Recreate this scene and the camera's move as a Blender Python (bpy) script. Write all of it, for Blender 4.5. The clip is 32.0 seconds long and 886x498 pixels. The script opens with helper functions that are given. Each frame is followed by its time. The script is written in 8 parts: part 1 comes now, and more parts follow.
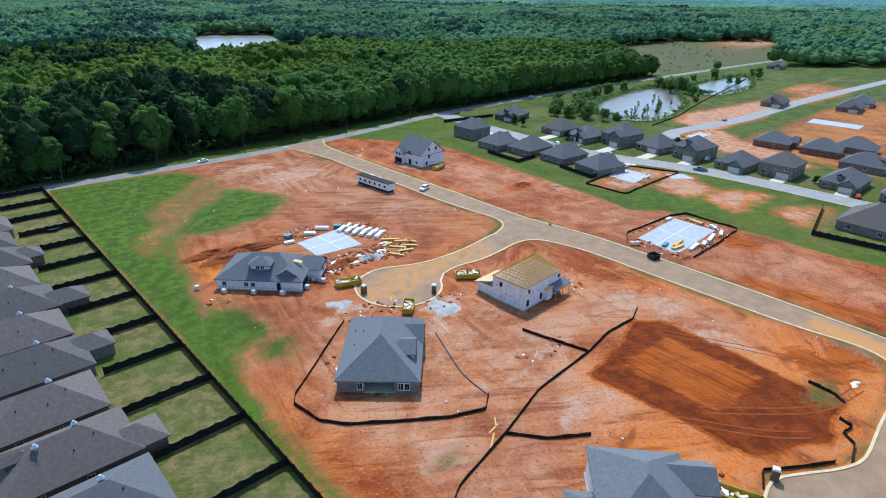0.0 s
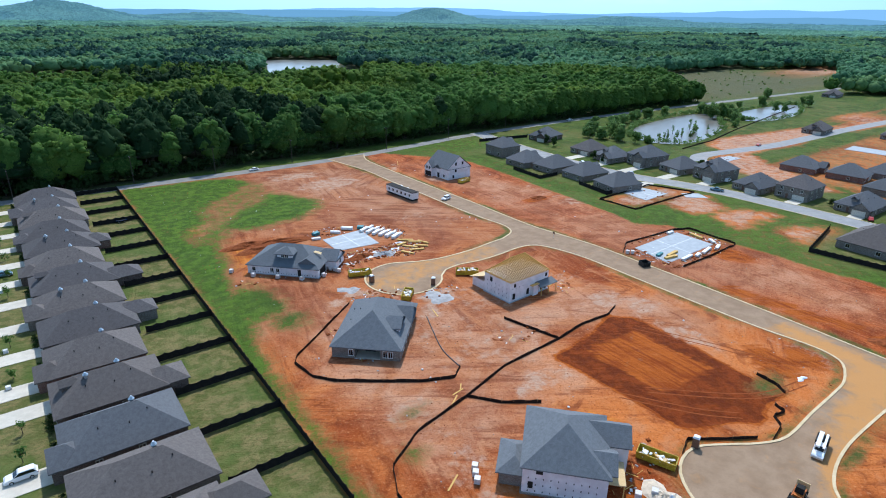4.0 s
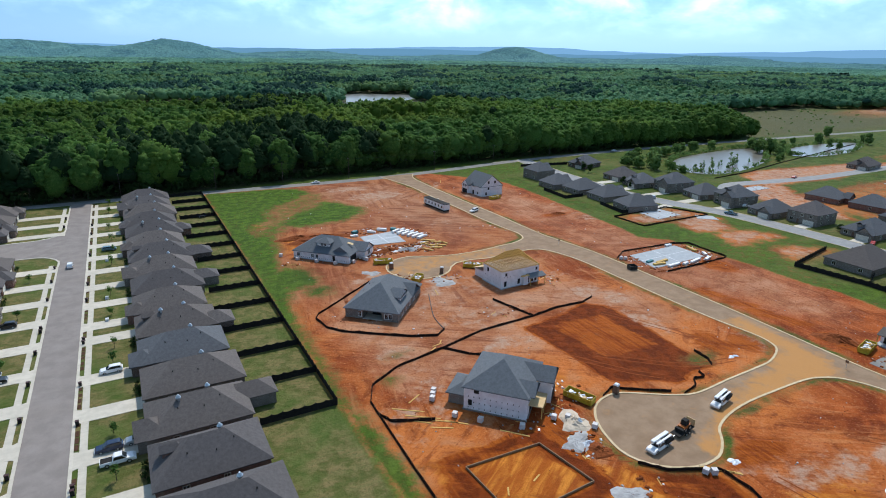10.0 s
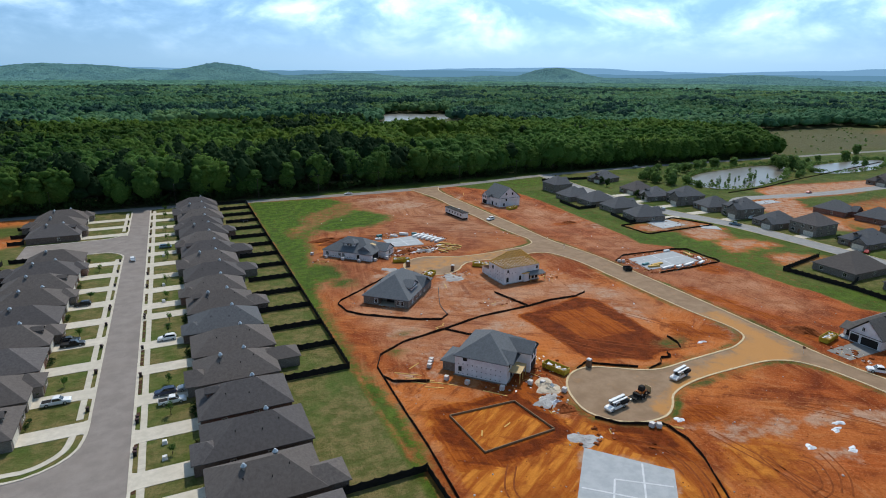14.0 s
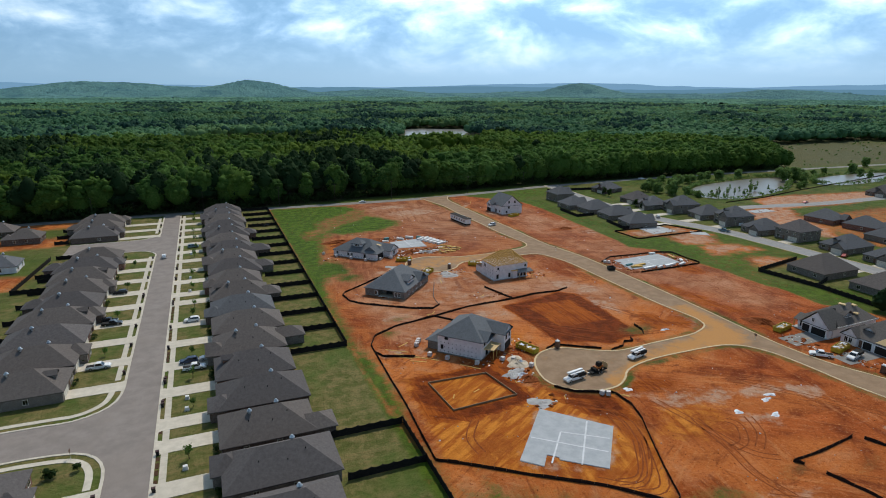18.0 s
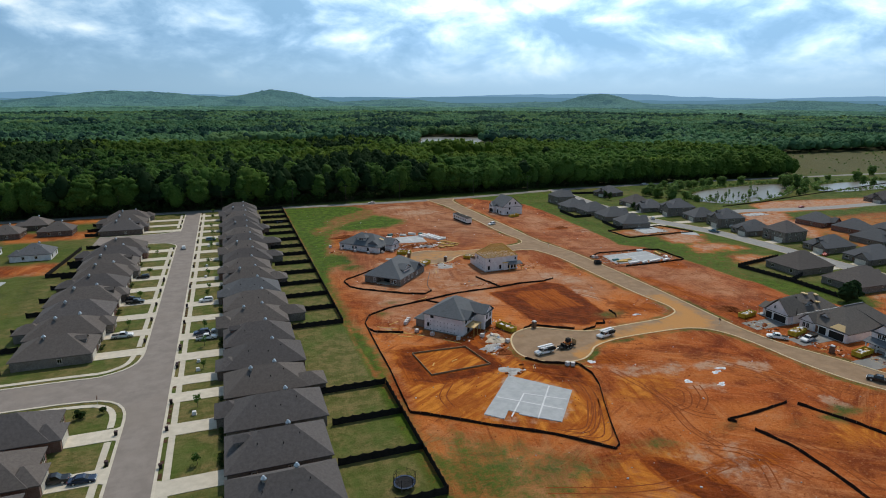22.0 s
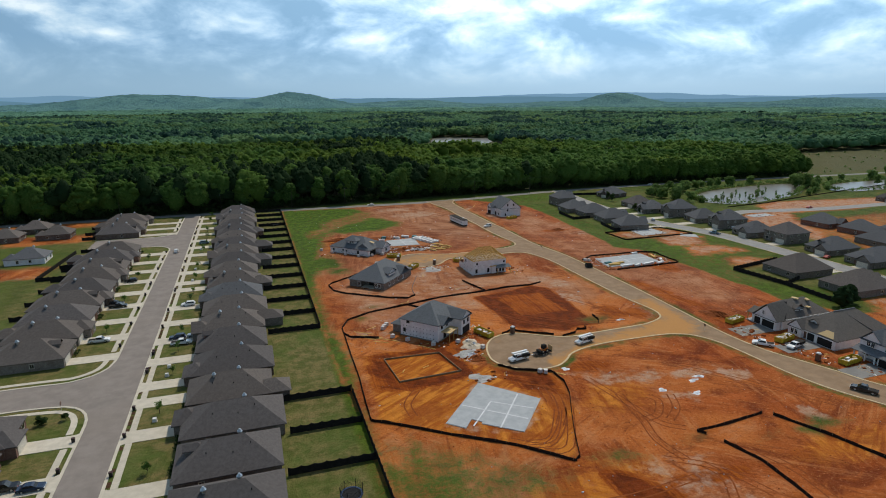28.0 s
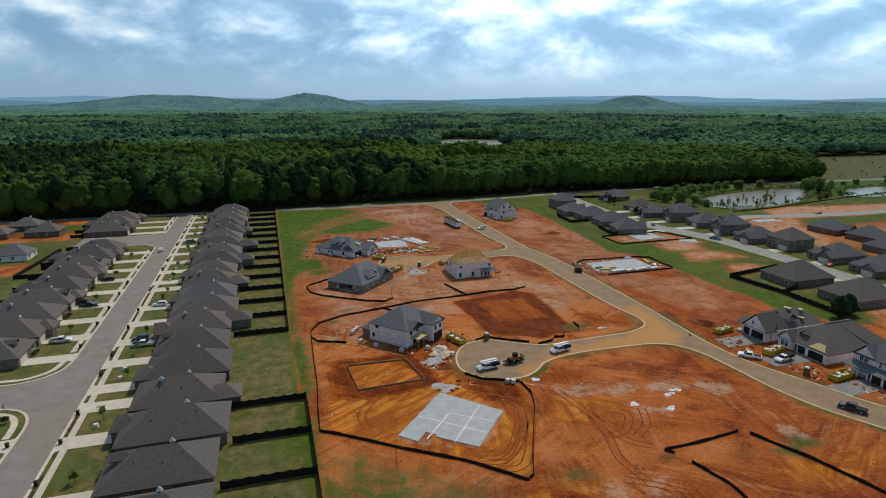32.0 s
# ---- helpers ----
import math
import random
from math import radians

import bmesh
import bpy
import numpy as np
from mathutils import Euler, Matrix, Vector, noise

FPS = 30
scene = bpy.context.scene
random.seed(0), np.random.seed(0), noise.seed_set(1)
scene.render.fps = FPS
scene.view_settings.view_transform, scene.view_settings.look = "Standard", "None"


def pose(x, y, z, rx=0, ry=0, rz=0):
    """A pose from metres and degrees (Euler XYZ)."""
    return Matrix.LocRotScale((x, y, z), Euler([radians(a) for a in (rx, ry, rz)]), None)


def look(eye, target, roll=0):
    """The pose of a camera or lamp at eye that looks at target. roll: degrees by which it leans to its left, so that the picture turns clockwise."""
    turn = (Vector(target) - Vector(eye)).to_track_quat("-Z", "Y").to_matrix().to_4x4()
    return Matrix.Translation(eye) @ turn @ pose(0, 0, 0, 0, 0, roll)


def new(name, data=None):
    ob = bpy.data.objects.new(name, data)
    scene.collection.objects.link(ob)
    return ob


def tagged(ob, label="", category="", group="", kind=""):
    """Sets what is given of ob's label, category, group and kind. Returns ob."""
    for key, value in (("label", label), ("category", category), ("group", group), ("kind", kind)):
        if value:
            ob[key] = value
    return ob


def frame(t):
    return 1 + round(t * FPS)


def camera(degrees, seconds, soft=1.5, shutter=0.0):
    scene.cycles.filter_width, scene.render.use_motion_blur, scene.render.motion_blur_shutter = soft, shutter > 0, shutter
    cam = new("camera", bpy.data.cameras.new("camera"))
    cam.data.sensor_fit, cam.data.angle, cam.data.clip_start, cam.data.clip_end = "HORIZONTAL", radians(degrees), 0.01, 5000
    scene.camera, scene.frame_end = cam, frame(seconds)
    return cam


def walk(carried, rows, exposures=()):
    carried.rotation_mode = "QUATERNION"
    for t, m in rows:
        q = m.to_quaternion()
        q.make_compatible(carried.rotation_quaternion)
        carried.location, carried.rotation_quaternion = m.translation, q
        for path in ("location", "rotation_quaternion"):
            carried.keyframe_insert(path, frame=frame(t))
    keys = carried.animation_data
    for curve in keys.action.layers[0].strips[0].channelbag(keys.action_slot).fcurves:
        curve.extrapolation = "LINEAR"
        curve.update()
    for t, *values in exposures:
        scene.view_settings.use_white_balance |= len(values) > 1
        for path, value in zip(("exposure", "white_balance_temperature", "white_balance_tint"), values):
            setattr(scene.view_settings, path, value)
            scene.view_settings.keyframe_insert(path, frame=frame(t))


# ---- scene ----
# ------------------------------------------------------------------ camera
def row(t, x, y, z, yaw, pitch, roll):
    return t, pose(x, y, z, 90 + pitch, 0, yaw) @ pose(0, 0, 0, 0, 0, roll)


PATH = [
    (0, -31.10, -42.00, 71.55, -42.664, -24.158, 0.802),
    (1, -31.39, -47.53, 71.91, -40.940, -23.499, 0.663),
    (2, -31.63, -53.63, 72.45, -39.346, -22.916, 0.469),
    (2.5, -31.43, -57.08, 72.86, -38.546, -22.713, 0.351),
    (4.5, -31.37, -70.90, 72.15, -35.652, -21.625, 0.933),
    (5, -31.30, -74.43, 71.99, -34.762, -21.303, 1.046),
    (6, -31.53, -80.97, 72.13, -33.053, -20.690, 0.844),
    (7, -31.87, -87.19, 72.75, -31.621, -20.167, 0.521),
    (8, -32.37, -93.42, 72.82, -30.727, -19.686, 0.589),
    (9, -32.49, -100.26, 72.42, -29.835, -19.162, 0.817),
    (10, -32.61, -107.33, 71.91, -28.737, -18.680, 0.851),
    (11, -32.96, -114.06, 71.74, -27.688, -18.165, 0.781),
    (12, -33.63, -120.71, 71.85, -26.669, -17.635, 0.708),
    (13, -34.06, -127.38, 72.21, -25.597, -17.232, 0.537),
    (14, -34.68, -134.10, 72.69, -24.656, -16.847, 0.426),
    (14.5, -34.88, -137.46, 73.07, -24.217, -16.681, 0.318),
    (16.5, -34.43, -150.04, 73.39, -22.886, -15.932, 0.185),
    (17, -34.22, -152.97, 73.40, -22.654, -15.778, 0.155),
    (18, -33.54, -159.23, 73.09, -22.091, -15.416, 0.140),
    (19, -32.94, -165.46, 72.69, -21.542, -15.091, 0.216),
    (20, -32.47, -171.70, 72.27, -21.026, -14.882, 0.334),
    (21, -31.89, -176.88, 71.64, -20.554, -14.634, 0.366),
    (22, -31.03, -180.46, 70.94, -20.098, -14.475, 0.297),
    (23, -29.60, -182.40, 70.88, -19.477, -14.383, 0.133),
    (24, -27.75, -182.78, 71.89, -18.779, -14.382, -0.167),
    (25, -25.90, -182.44, 72.73, -18.665, -14.517, -0.357),
    (25.5, -24.87, -182.58, 72.55, -18.669, -14.485, -0.427),
    (27.5, -19.57, -182.34, 71.72, -18.444, -14.456, -0.299),
    (28, -17.76, -182.19, 71.48, -18.240, -14.438, -0.285),
    (29, -14.38, -181.92, 70.83, -17.971, -14.335, -0.228),
    (30, -10.70, -181.44, 70.46, -17.662, -14.295, -0.047),
    (31, -6.73, -180.55, 69.67, -17.173, -14.117, -0.057),
    (32, -2.92, -179.50, 69.76, -16.617, -14.232, 0.050),
]
cam = camera(73.95, 32.0, soft=1.0)
walk(cam, [row(*r) for r in PATH], exposures=[(0, 0.20, 5850, 10), (3.5, 0.11, 5900, 10), (6, 0.0, 6050, 10), (9, -0.18, 6300, 10), (13, -0.43, 6700, 10), (20, -0.70, 7200, 10), (25, -0.74, 7400, 10), (32, -0.80, 7500, 10)])

# ------------------------------------------------------------------ light
SUN_AZ, SUN_EL = 38.0, 52.0            # degrees from +y towards +x, and above the horizon


def make_world():
    w = bpy.data.worlds.new("sky")
    scene.world = w
    w.use_nodes = True
    n, l = w.node_tree.nodes, w.node_tree.links
    n.clear()
    out, bg = n.new("ShaderNodeOutputWorld"), n.new("ShaderNodeBackground")
    sky = n.new("ShaderNodeTexSky")
    sky.sky_type, sky.sun_disc = "NISHITA", False
    sky.sun_elevation, sky.sun_rotation = radians(SUN_EL), radians(SUN_AZ)
    sky.air_density, sky.dust_density, sky.ozone_density = 1.0, 1.5, 1.2
    tc = n.new("ShaderNodeTexCoord")
    sep = n.new("ShaderNodeSeparateXYZ")
    l.new(tc.outputs["Generated"], sep.inputs[0])

    def mth(op, a, b=None, clamp=False):
        m = n.new("ShaderNodeMath")
        m.operation, m.use_clamp = op, clamp
        for i, v in enumerate((a, b)):
            if v is None:
                continue
            if isinstance(v, (int, float)):
                m.inputs[i].default_value = v
            else:
                l.new(v, m.inputs[i])
        return m.outputs[0]

    comb = n.new("ShaderNodeCombineXYZ")
    l.new(sep.outputs[0], comb.inputs[0])
    l.new(sep.outputs[1], comb.inputs[1])
    l.new(mth("MULTIPLY", sep.outputs[2], 2.0), comb.inputs[2])

    def fbm(scale, detail, dist):
        t = n.new("ShaderNodeTexNoise")
        t.inputs["Scale"].default_value, t.inputs["Detail"].default_value = scale, detail
        t.inputs["Roughness"].default_value, t.inputs["Distortion"].default_value = 0.56, dist
        l.new(comb.outputs[0], t.inputs["Vector"])
        return t.outputs["Fac"]

    def ramp(fac, stops):
        r = n.new("ShaderNodeValToRGB")
        while len(r.color_ramp.elements) < len(stops):
            r.color_ramp.elements.new(0.5)
        for e, (p, c) in zip(r.color_ramp.elements, stops):
            e.position, e.color = p, (*c, 1)
        l.new(fac, r.inputs[0])
        return r.outputs["Color"]

    dot = n.new("ShaderNodeVectorMath")
    dot.operation = "DOT_PRODUCT"
    l.new(tc.outputs["Generated"], dot.inputs[0])
    dot.inputs[1].default_value = (math.sin(radians(SUN_AZ)) * math.cos(radians(SUN_EL)), math.cos(radians(SUN_AZ)) * math.cos(radians(SUN_EL)), math.sin(radians(SUN_EL)))
    sunward = dot.outputs["Value"]
    # a deck of heaped cloud: broad grey masses, rounded heads with lit tops and shaded bases
    big, heads = fbm(2.6, 4.0, 0.5), fbm(8.0, 14.0, 0.25)
    above = n.new("ShaderNodeVectorMath")
    above.operation = "ADD"
    l.new(comb.outputs[0], above.inputs[0])
    above.inputs[1].default_value = (0.016, 0.02, 0.042)
    over = n.new("ShaderNodeTexNoise")
    over.inputs["Scale"].default_value, over.inputs["Detail"].default_value = 8.0, 14.0
    over.inputs["Roughness"].default_value, over.inputs["Distortion"].default_value = 0.56, 0.25
    l.new(above.outputs[0], over.inputs["Vector"])
    relief = mth("MULTIPLY", mth("SUBTRACT", heads, over.outputs["Fac"]), 1.15)
    mass = mth("ADD", mth("MULTIPLY", big, 0.45), mth("MULTIPLY", heads, 0.55))
    mass = mth("ADD", mass, mth("MULTIPLY", mth("MINIMUM", mth("SUBTRACT", sep.outputs[2], 0.07), 0.16), 0.55))
    mass = mth("ADD", mass, mth("MULTIPLY", mth("SUBTRACT", mth("POWER", mth("MAXIMUM", sunward, 0.0), 4.0), 0.14), 0.48))
    tone = ramp(mth("ADD", mass, relief), [(0.30, (3.5, 6.9, 11.4)), (0.44, (4.4, 8.1, 13.0)), (0.55, (5.9, 9.9, 15.0)), (0.68, (8.2, 12.2, 16.8)), (0.86, (12.6, 16.0, 19.6))])
    low = mth("MULTIPLY", mth("SUBTRACT", sep.outputs[2], 0.012), 14.0, True)   # clouds thin out into the bright haze low down
    mixc = n.new("ShaderNodeMix")
    mixc.data_type = "RGBA"
    l.new(low, mixc.inputs["Factor"])
    haze = n.new("ShaderNodeMix")
    haze.data_type = "RGBA"
    haze.inputs["Factor"].default_value = 0.80
    l.new(sky.outputs[0], haze.inputs["A"])
    haze.inputs["B"].default_value = (4.4, 8.6, 13.6, 1)
    l.new(haze.outputs["Result"], mixc.inputs["A"])
    l.new(tone, mixc.inputs["B"])
    fade = n.new("ShaderNodeMix")      # cloud bases overhead are greyer than the bright rim of the sky
    fade.data_type, fade.blend_type = "RGBA", "MULTIPLY"
    fade.inputs["Factor"].default_value = 1.0
    l.new(mixc.outputs["Result"], fade.inputs["A"])
    l.new(ramp(sep.outputs[2], [(0.0, (1.1, 1.1, 1.1)), (0.22, (1.0, 1.0, 1.0)), (0.5, (0.27, 0.29, 0.33)), (1.0, (0.20, 0.22, 0.26))]), fade.inputs["B"])
    # thin cloud glows on the side of the sun
    glow = mth("ADD", mth("MULTIPLY", mth("POWER", mth("MAXIMUM", sunward, 0.0), 4.0), 2.4), 0.86)
    lit = n.new("ShaderNodeVectorMath")
    lit.operation = "SCALE"
    l.new(fade.outputs["Result"], lit.inputs[0])
    l.new(glow, lit.inputs["Scale"])
    l.new(lit.outputs[0], bg.inputs[0])
    bg.inputs[1].default_value = 0.10
    l.new(bg.outputs[0], out.inputs[0])


make_world()
sun = new("sun", bpy.data.lights.new("sun", "SUN"))
sun.data.energy, sun.data.angle, sun.data.color = 3.9, radians(1.2), (1.0, 0.96, 0.90)
a, e = radians(SUN_AZ), radians(SUN_EL)
sun.matrix_world = look((math.sin(a) * math.cos(e) * 300, math.cos(a) * math.cos(e) * 300, math.sin(e) * 300), (0, 0, 0))

# ------------------------------------------------------------------ materials


class Nodes:
    """A node material with a few shorthands."""

    def __init__(self, name):
        self.m = bpy.data.materials.new(name)
        self.m.use_nodes = True
        self.n, self.l = self.m.node_tree.nodes, self.m.node_tree.links
        self.b = self.n["Principled BSDF"]
        self.pos = self.n.new("ShaderNodeNewGeometry").outputs["Position"]

    def put(self, sock, v):
        if isinstance(v, (int, float)):
            sock.default_value = v
        elif isinstance(v, tuple):
            sock.default_value = (*v, 1) if len(v) == 3 else v
        else:
            self.l.new(v, sock)

    def noise(self, scale, detail=4.0, rough=0.55, vec=None, dist=0.0, stretch=None):
        t = self.n.new("ShaderNodeTexNoise")
        t.inputs["Scale"].default_value, t.inputs["Detail"].default_value = scale, detail
        t.inputs["Roughness"].default_value, t.inputs["Distortion"].default_value = rough, dist
        v = vec or self.pos
        if stretch:
            if len(stretch) > 3:
                turn = self.n.new("ShaderNodeMapping")
                turn.inputs["Rotation"].default_value = (0, 0, stretch[3])
                self.l.new(v, turn.inputs["Vector"])
                v = turn.outputs[0]
            mp = self.n.new("ShaderNodeMapping")
            mp.inputs["Scale"].default_value = stretch[:3]
            self.l.new(v, mp.inputs["Vector"])
            v = mp.outputs[0]
        self.l.new(v, t.inputs["Vector"])
        return t.outputs["Fac"]

    def math(self, op, a, b=0.0, clamp=False):
        m = self.n.new("ShaderNodeMath")
        m.operation, m.use_clamp = op, clamp
        self.put(m.inputs[0], a), self.put(m.inputs[1], b)
        return m.outputs[0]

    def mix(self, fac, a, b):
        m = self.n.new("ShaderNodeMix")
        m.data_type = "RGBA"
        self.put(m.inputs["Factor"], fac), self.put(m.inputs["A"], a), self.put(m.inputs["B"], b)
        return m.outputs["Result"]

    def step(self, fac, lo, hi):
        m = self.n.new("ShaderNodeMapRange")
        m.interpolation_type = "SMOOTHSTEP"
        self.put(m.inputs["Value"], fac)
        m.inputs["From Min"].default_value, m.inputs["From Max"].default_value = lo, hi
        return m.outputs["Result"]

    def attr(self, name):
        t = self.n.new("ShaderNodeAttribute")
        t.attribute_name = name
        s = self.n.new("ShaderNodeSeparateColor")
        self.l.new(t.outputs["Color"], s.inputs[0])
        return s.outputs

    def obj_random(self):
        return self.n.new("ShaderNodeObjectInfo").outputs["Random"]

    def island(self):
        return self.n.new("ShaderNodeNewGeometry").outputs["Random Per Island"]

    def done(self, col, rough=0.8, metal=0.0, bump=None, strength=0.3, dist=0.05, spec=0.3):
        self.put(self.b.inputs["Base Color"], col)
        self.put(self.b.inputs["Roughness"], rough)
        self.put(self.b.inputs["Metallic"], metal)
        self.b.inputs["Specular IOR Level"].default_value = spec
        if bump is not None:
            bn = self.n.new("ShaderNodeBump")
            bn.inputs["Strength"].default_value, bn.inputs["Distance"].default_value = strength, dist
            self.l.new(bump, bn.inputs["Height"])
            self.l.new(bn.outputs[0], self.b.inputs["Normal"])
        return self.m


def plain(name, col, rough=0.7, metal=0.0, vary=0.25, scale=3.0, spec=0.3):
    """Paint, plastic, metal or cloth with a little grain and wear at two scales."""
    k = Nodes(name)
    f = k.math("ADD", k.math("MULTIPLY", k.noise(scale, 5), 0.6), k.math("MULTIPLY", k.noise(scale * 7, 3), 0.4))
    dark = tuple(c * (1 - vary) for c in col)
    lite = tuple(min(1, c * (1 + vary * 0.6)) for c in col)
    return k.done(k.mix(k.step(f, 0.3, 0.7), dark, lite), rough, metal, k.noise(scale * 12, 2), 0.15, 0.01, spec)


def ground_material():
    k = Nodes("ground_soil_and_grass")
    a, b, e = k.attr("cover"), k.attr("cover2"), k.attr("cover3")
    grass, wet, pale, lawn, orange, woods = a[0], a[1], a[2], b[0], b[1], b[2]
    deep, rows, vivid = e[0], e[1], e[2]
    tan, brown = k.attr("cover4")[0], k.attr("cover4")[1]
    blot, blot2 = k.noise(0.030, 6, 0.55, dist=0.9), k.noise(0.10, 7, 0.58, dist=1.0)
    mid, fine, grit = k.noise(0.30, 6, 0.62), k.noise(1.4, 7, 0.72), k.noise(6.0, 4, 0.7)
    sweep = k.noise(0.013, 3, 0.5, dist=0.6)      # which way the blade was driven, patch by patch
    one = k.noise(0.42, 6, 0.58, stretch=(0.13, 1.1, 1, 0.62), dist=0.7)
    two = k.noise(0.38, 6, 0.58, stretch=(1.1, 0.12, 1, 0.20), dist=0.7)
    three = k.noise(0.45, 6, 0.58, stretch=(0.14, 1.2, 1, -0.55), dist=0.9)
    drag = k.mix(k.step(sweep, 0.44, 0.48), one, k.mix(k.step(sweep, 0.53, 0.57), two, three))
    along = k.noise(0.9, 7, 0.66, stretch=(1.35, 0.07, 1, 0.03), dist=0.25)
    rag = k.math("ADD", k.math("MULTIPLY", k.math("SUBTRACT", mid, 0.5), 0.9), k.math("MULTIPLY", k.math("SUBTRACT", fine, 0.5), 0.8))
    # red clay: rust, orange and washed-out tan
    c = k.mix(k.step(blot, 0.36, 0.62), (0.255, 0.050, 0.008), (0.510, 0.152, 0.034))
    c = k.mix(k.math("MULTIPLY", k.step(blot2, 0.52, 0.68), 0.70), c, (0.475, 0.196, 0.084))
    c = k.mix(k.math("MULTIPLY", k.step(blot2, 0.46, 0.34), 0.75), c, (0.155, 0.030, 0.007))
    c = k.mix(k.math("MULTIPLY", k.step(deep, 0.15, 0.95), 0.80), c, k.mix(k.step(blot2, 0.36, 0.64), (0.165, 0.026, 0.004), (0.410, 0.088, 0.015)))
    c = k.mix(k.math("MULTIPLY", k.step(k.math("ADD", tan, k.math("MULTIPLY", rag, 0.5)), 0.10, 0.95), 0.85), c, k.mix(k.step(blot2, 0.38, 0.62), (0.400, 0.165, 0.078), (0.500, 0.275, 0.165)))
    c = k.mix(k.math("MULTIPLY", k.math("MULTIPLY", k.step(drag, 0.52, 0.68), k.math("SUBTRACT", 1.0, rows, True)), 0.42), c, (0.530, 0.215, 0.082))
    c = k.mix(k.math("MULTIPLY", k.math("MULTIPLY", k.step(drag, 0.47, 0.33), k.math("SUBTRACT", 1.0, rows, True)), 0.58), c, (0.150, 0.028, 0.007))
    c = k.mix(k.math("MULTIPLY", k.math("MULTIPLY", k.step(along, 0.50, 0.36), rows), 0.6), c, (0.150, 0.034, 0.012))
    c = k.mix(k.math("MULTIPLY", k.math("MULTIPLY", k.step(along, 0.54, 0.68), rows), 0.5), c, (0.440, 0.175, 0.085))
    c = k.mix(k.math("MULTIPLY", k.step(fine, 0.47, 0.36), 0.48), c, (0.115, 0.023, 0.006))
    c = k.mix(k.math("MULTIPLY", k.step(fine, 0.55, 0.66), 0.50), c, (0.580, 0.262, 0.112))
    c = k.mix(k.math("MULTIPLY", k.step(k.math("ADD", brown, k.math("MULTIPLY", rag, 0.4)), 0.10, 0.95), 0.62), c, k.mix(k.step(k.math("ADD", k.math("MULTIPLY", drag, 0.5), k.math("MULTIPLY", blot2, 0.5)), 0.40, 0.60), (0.185, 0.062, 0.030), (0.345, 0.150, 0.078)))
    o = k.mix(k.step(drag, 0.38, 0.64), (0.350, 0.086, 0.010), (0.600, 0.215, 0.030))
    o = k.mix(k.math("MULTIPLY", k.step(blot2, 0.52, 0.40), 0.65), o, (0.240, 0.048, 0.008))
    c = k.mix(k.step(k.math("ADD", orange, rag), 0.35, 0.75), c, o)
    d = k.mix(k.step(k.math("ADD", k.math("MULTIPLY", along, 0.6), k.math("MULTIPLY", blot2, 0.4)), 0.40, 0.60), (0.205, 0.038, 0.004), (0.375, 0.092, 0.010))
    comb = k.math("MULTIPLY", k.math("SUBTRACT", one, 0.5), 1.3)
    edge = k.math("ADD", k.math("ADD", wet, k.math("MULTIPLY", rag, 0.45)), comb)
    c = k.mix(k.step(edge, 0.28, 0.52), c, d)
    c = k.mix(k.math("MULTIPLY", k.step(edge, 0.70, 1.0), 0.9), c, k.mix(k.step(mid, 0.40, 0.60), (0.092, 0.015, 0.002), (0.175, 0.031, 0.004)))
    p = k.mix(k.step(k.math("ADD", k.math("MULTIPLY", fine, 0.4), k.math("MULTIPLY", mid, 0.6)), 0.40, 0.60), (0.390, 0.200, 0.112), (0.460, 0.310, 0.220))
    c = k.mix(k.math("MULTIPLY", k.step(k.math("ADD", pale, k.math("ADD", k.math("MULTIPLY", k.math("SUBTRACT", mid, 0.5), 1.5), k.math("MULTIPLY", rag, 0.35))), 0.42, 1.0), 0.80), c, p)
    # grasses
    g = k.mix(k.step(blot2, 0.36, 0.62), (0.026, 0.064, 0.008), (0.056, 0.104, 0.014))
    g = k.mix(k.math("MULTIPLY", k.step(blot, 0.50, 0.66), 0.55), g, (0.110, 0.115, 0.034))
    g = k.mix(k.math("MULTIPLY", vivid, 0.9), g, k.mix(k.step(mid, 0.40, 0.60), (0.020, 0.070, 0.004), (0.072, 0.150, 0.009)))
    g = k.mix(k.math("MULTIPLY", k.step(fine, 0.50, 0.66), 0.35), g, (0.095, 0.150, 0.020))
    g = k.mix(k.math("MULTIPLY", k.step(fine, 0.46, 0.34), 0.6), g, (0.022, 0.066, 0.008))
    tuft = k.math("ADD", grass, k.math("MULTIPLY", rag, 1.15))
    c = k.mix(k.math("MULTIPLY", k.step(tuft, 0.10, 0.55), 0.60), c, (0.185, 0.116, 0.036))
    c = k.mix(k.math("MULTIPLY", k.step(tuft, 0.36, 0.80), 0.94), c, g)
    lw = k.mix(k.step(k.noise(0.30, 7, 0.65), 0.40, 0.60), (0.088, 0.096, 0.024), (0.190, 0.148, 0.060))
    lw = k.mix(k.math("MULTIPLY", k.step(k.noise(0.05, 4, 0.6), 0.46, 0.60), 0.7), lw, (0.062, 0.108, 0.018))
    lw = k.mix(k.math("MULTIPLY", k.step(fine, 0.50, 0.36), 0.55), lw, (0.052, 0.078, 0.016))
    mow = k.noise(1.1, 2, 0.5, stretch=(0.03, 1.0, 1, 0.0))
    lw = k.mix(k.math("MULTIPLY", k.step(mow, 0.45, 0.58), 0.25), lw, (0.120, 0.140, 0.040))
    c = k.mix(lawn, c, lw)
    c = k.mix(k.math("MULTIPLY", k.step(grit, 0.56, 0.74), 0.16), c, (0.40, 0.22, 0.12))
    c = k.mix(k.math("MULTIPLY", k.step(grit, 0.44, 0.28), 0.40), c, (0.06, 0.03, 0.014))
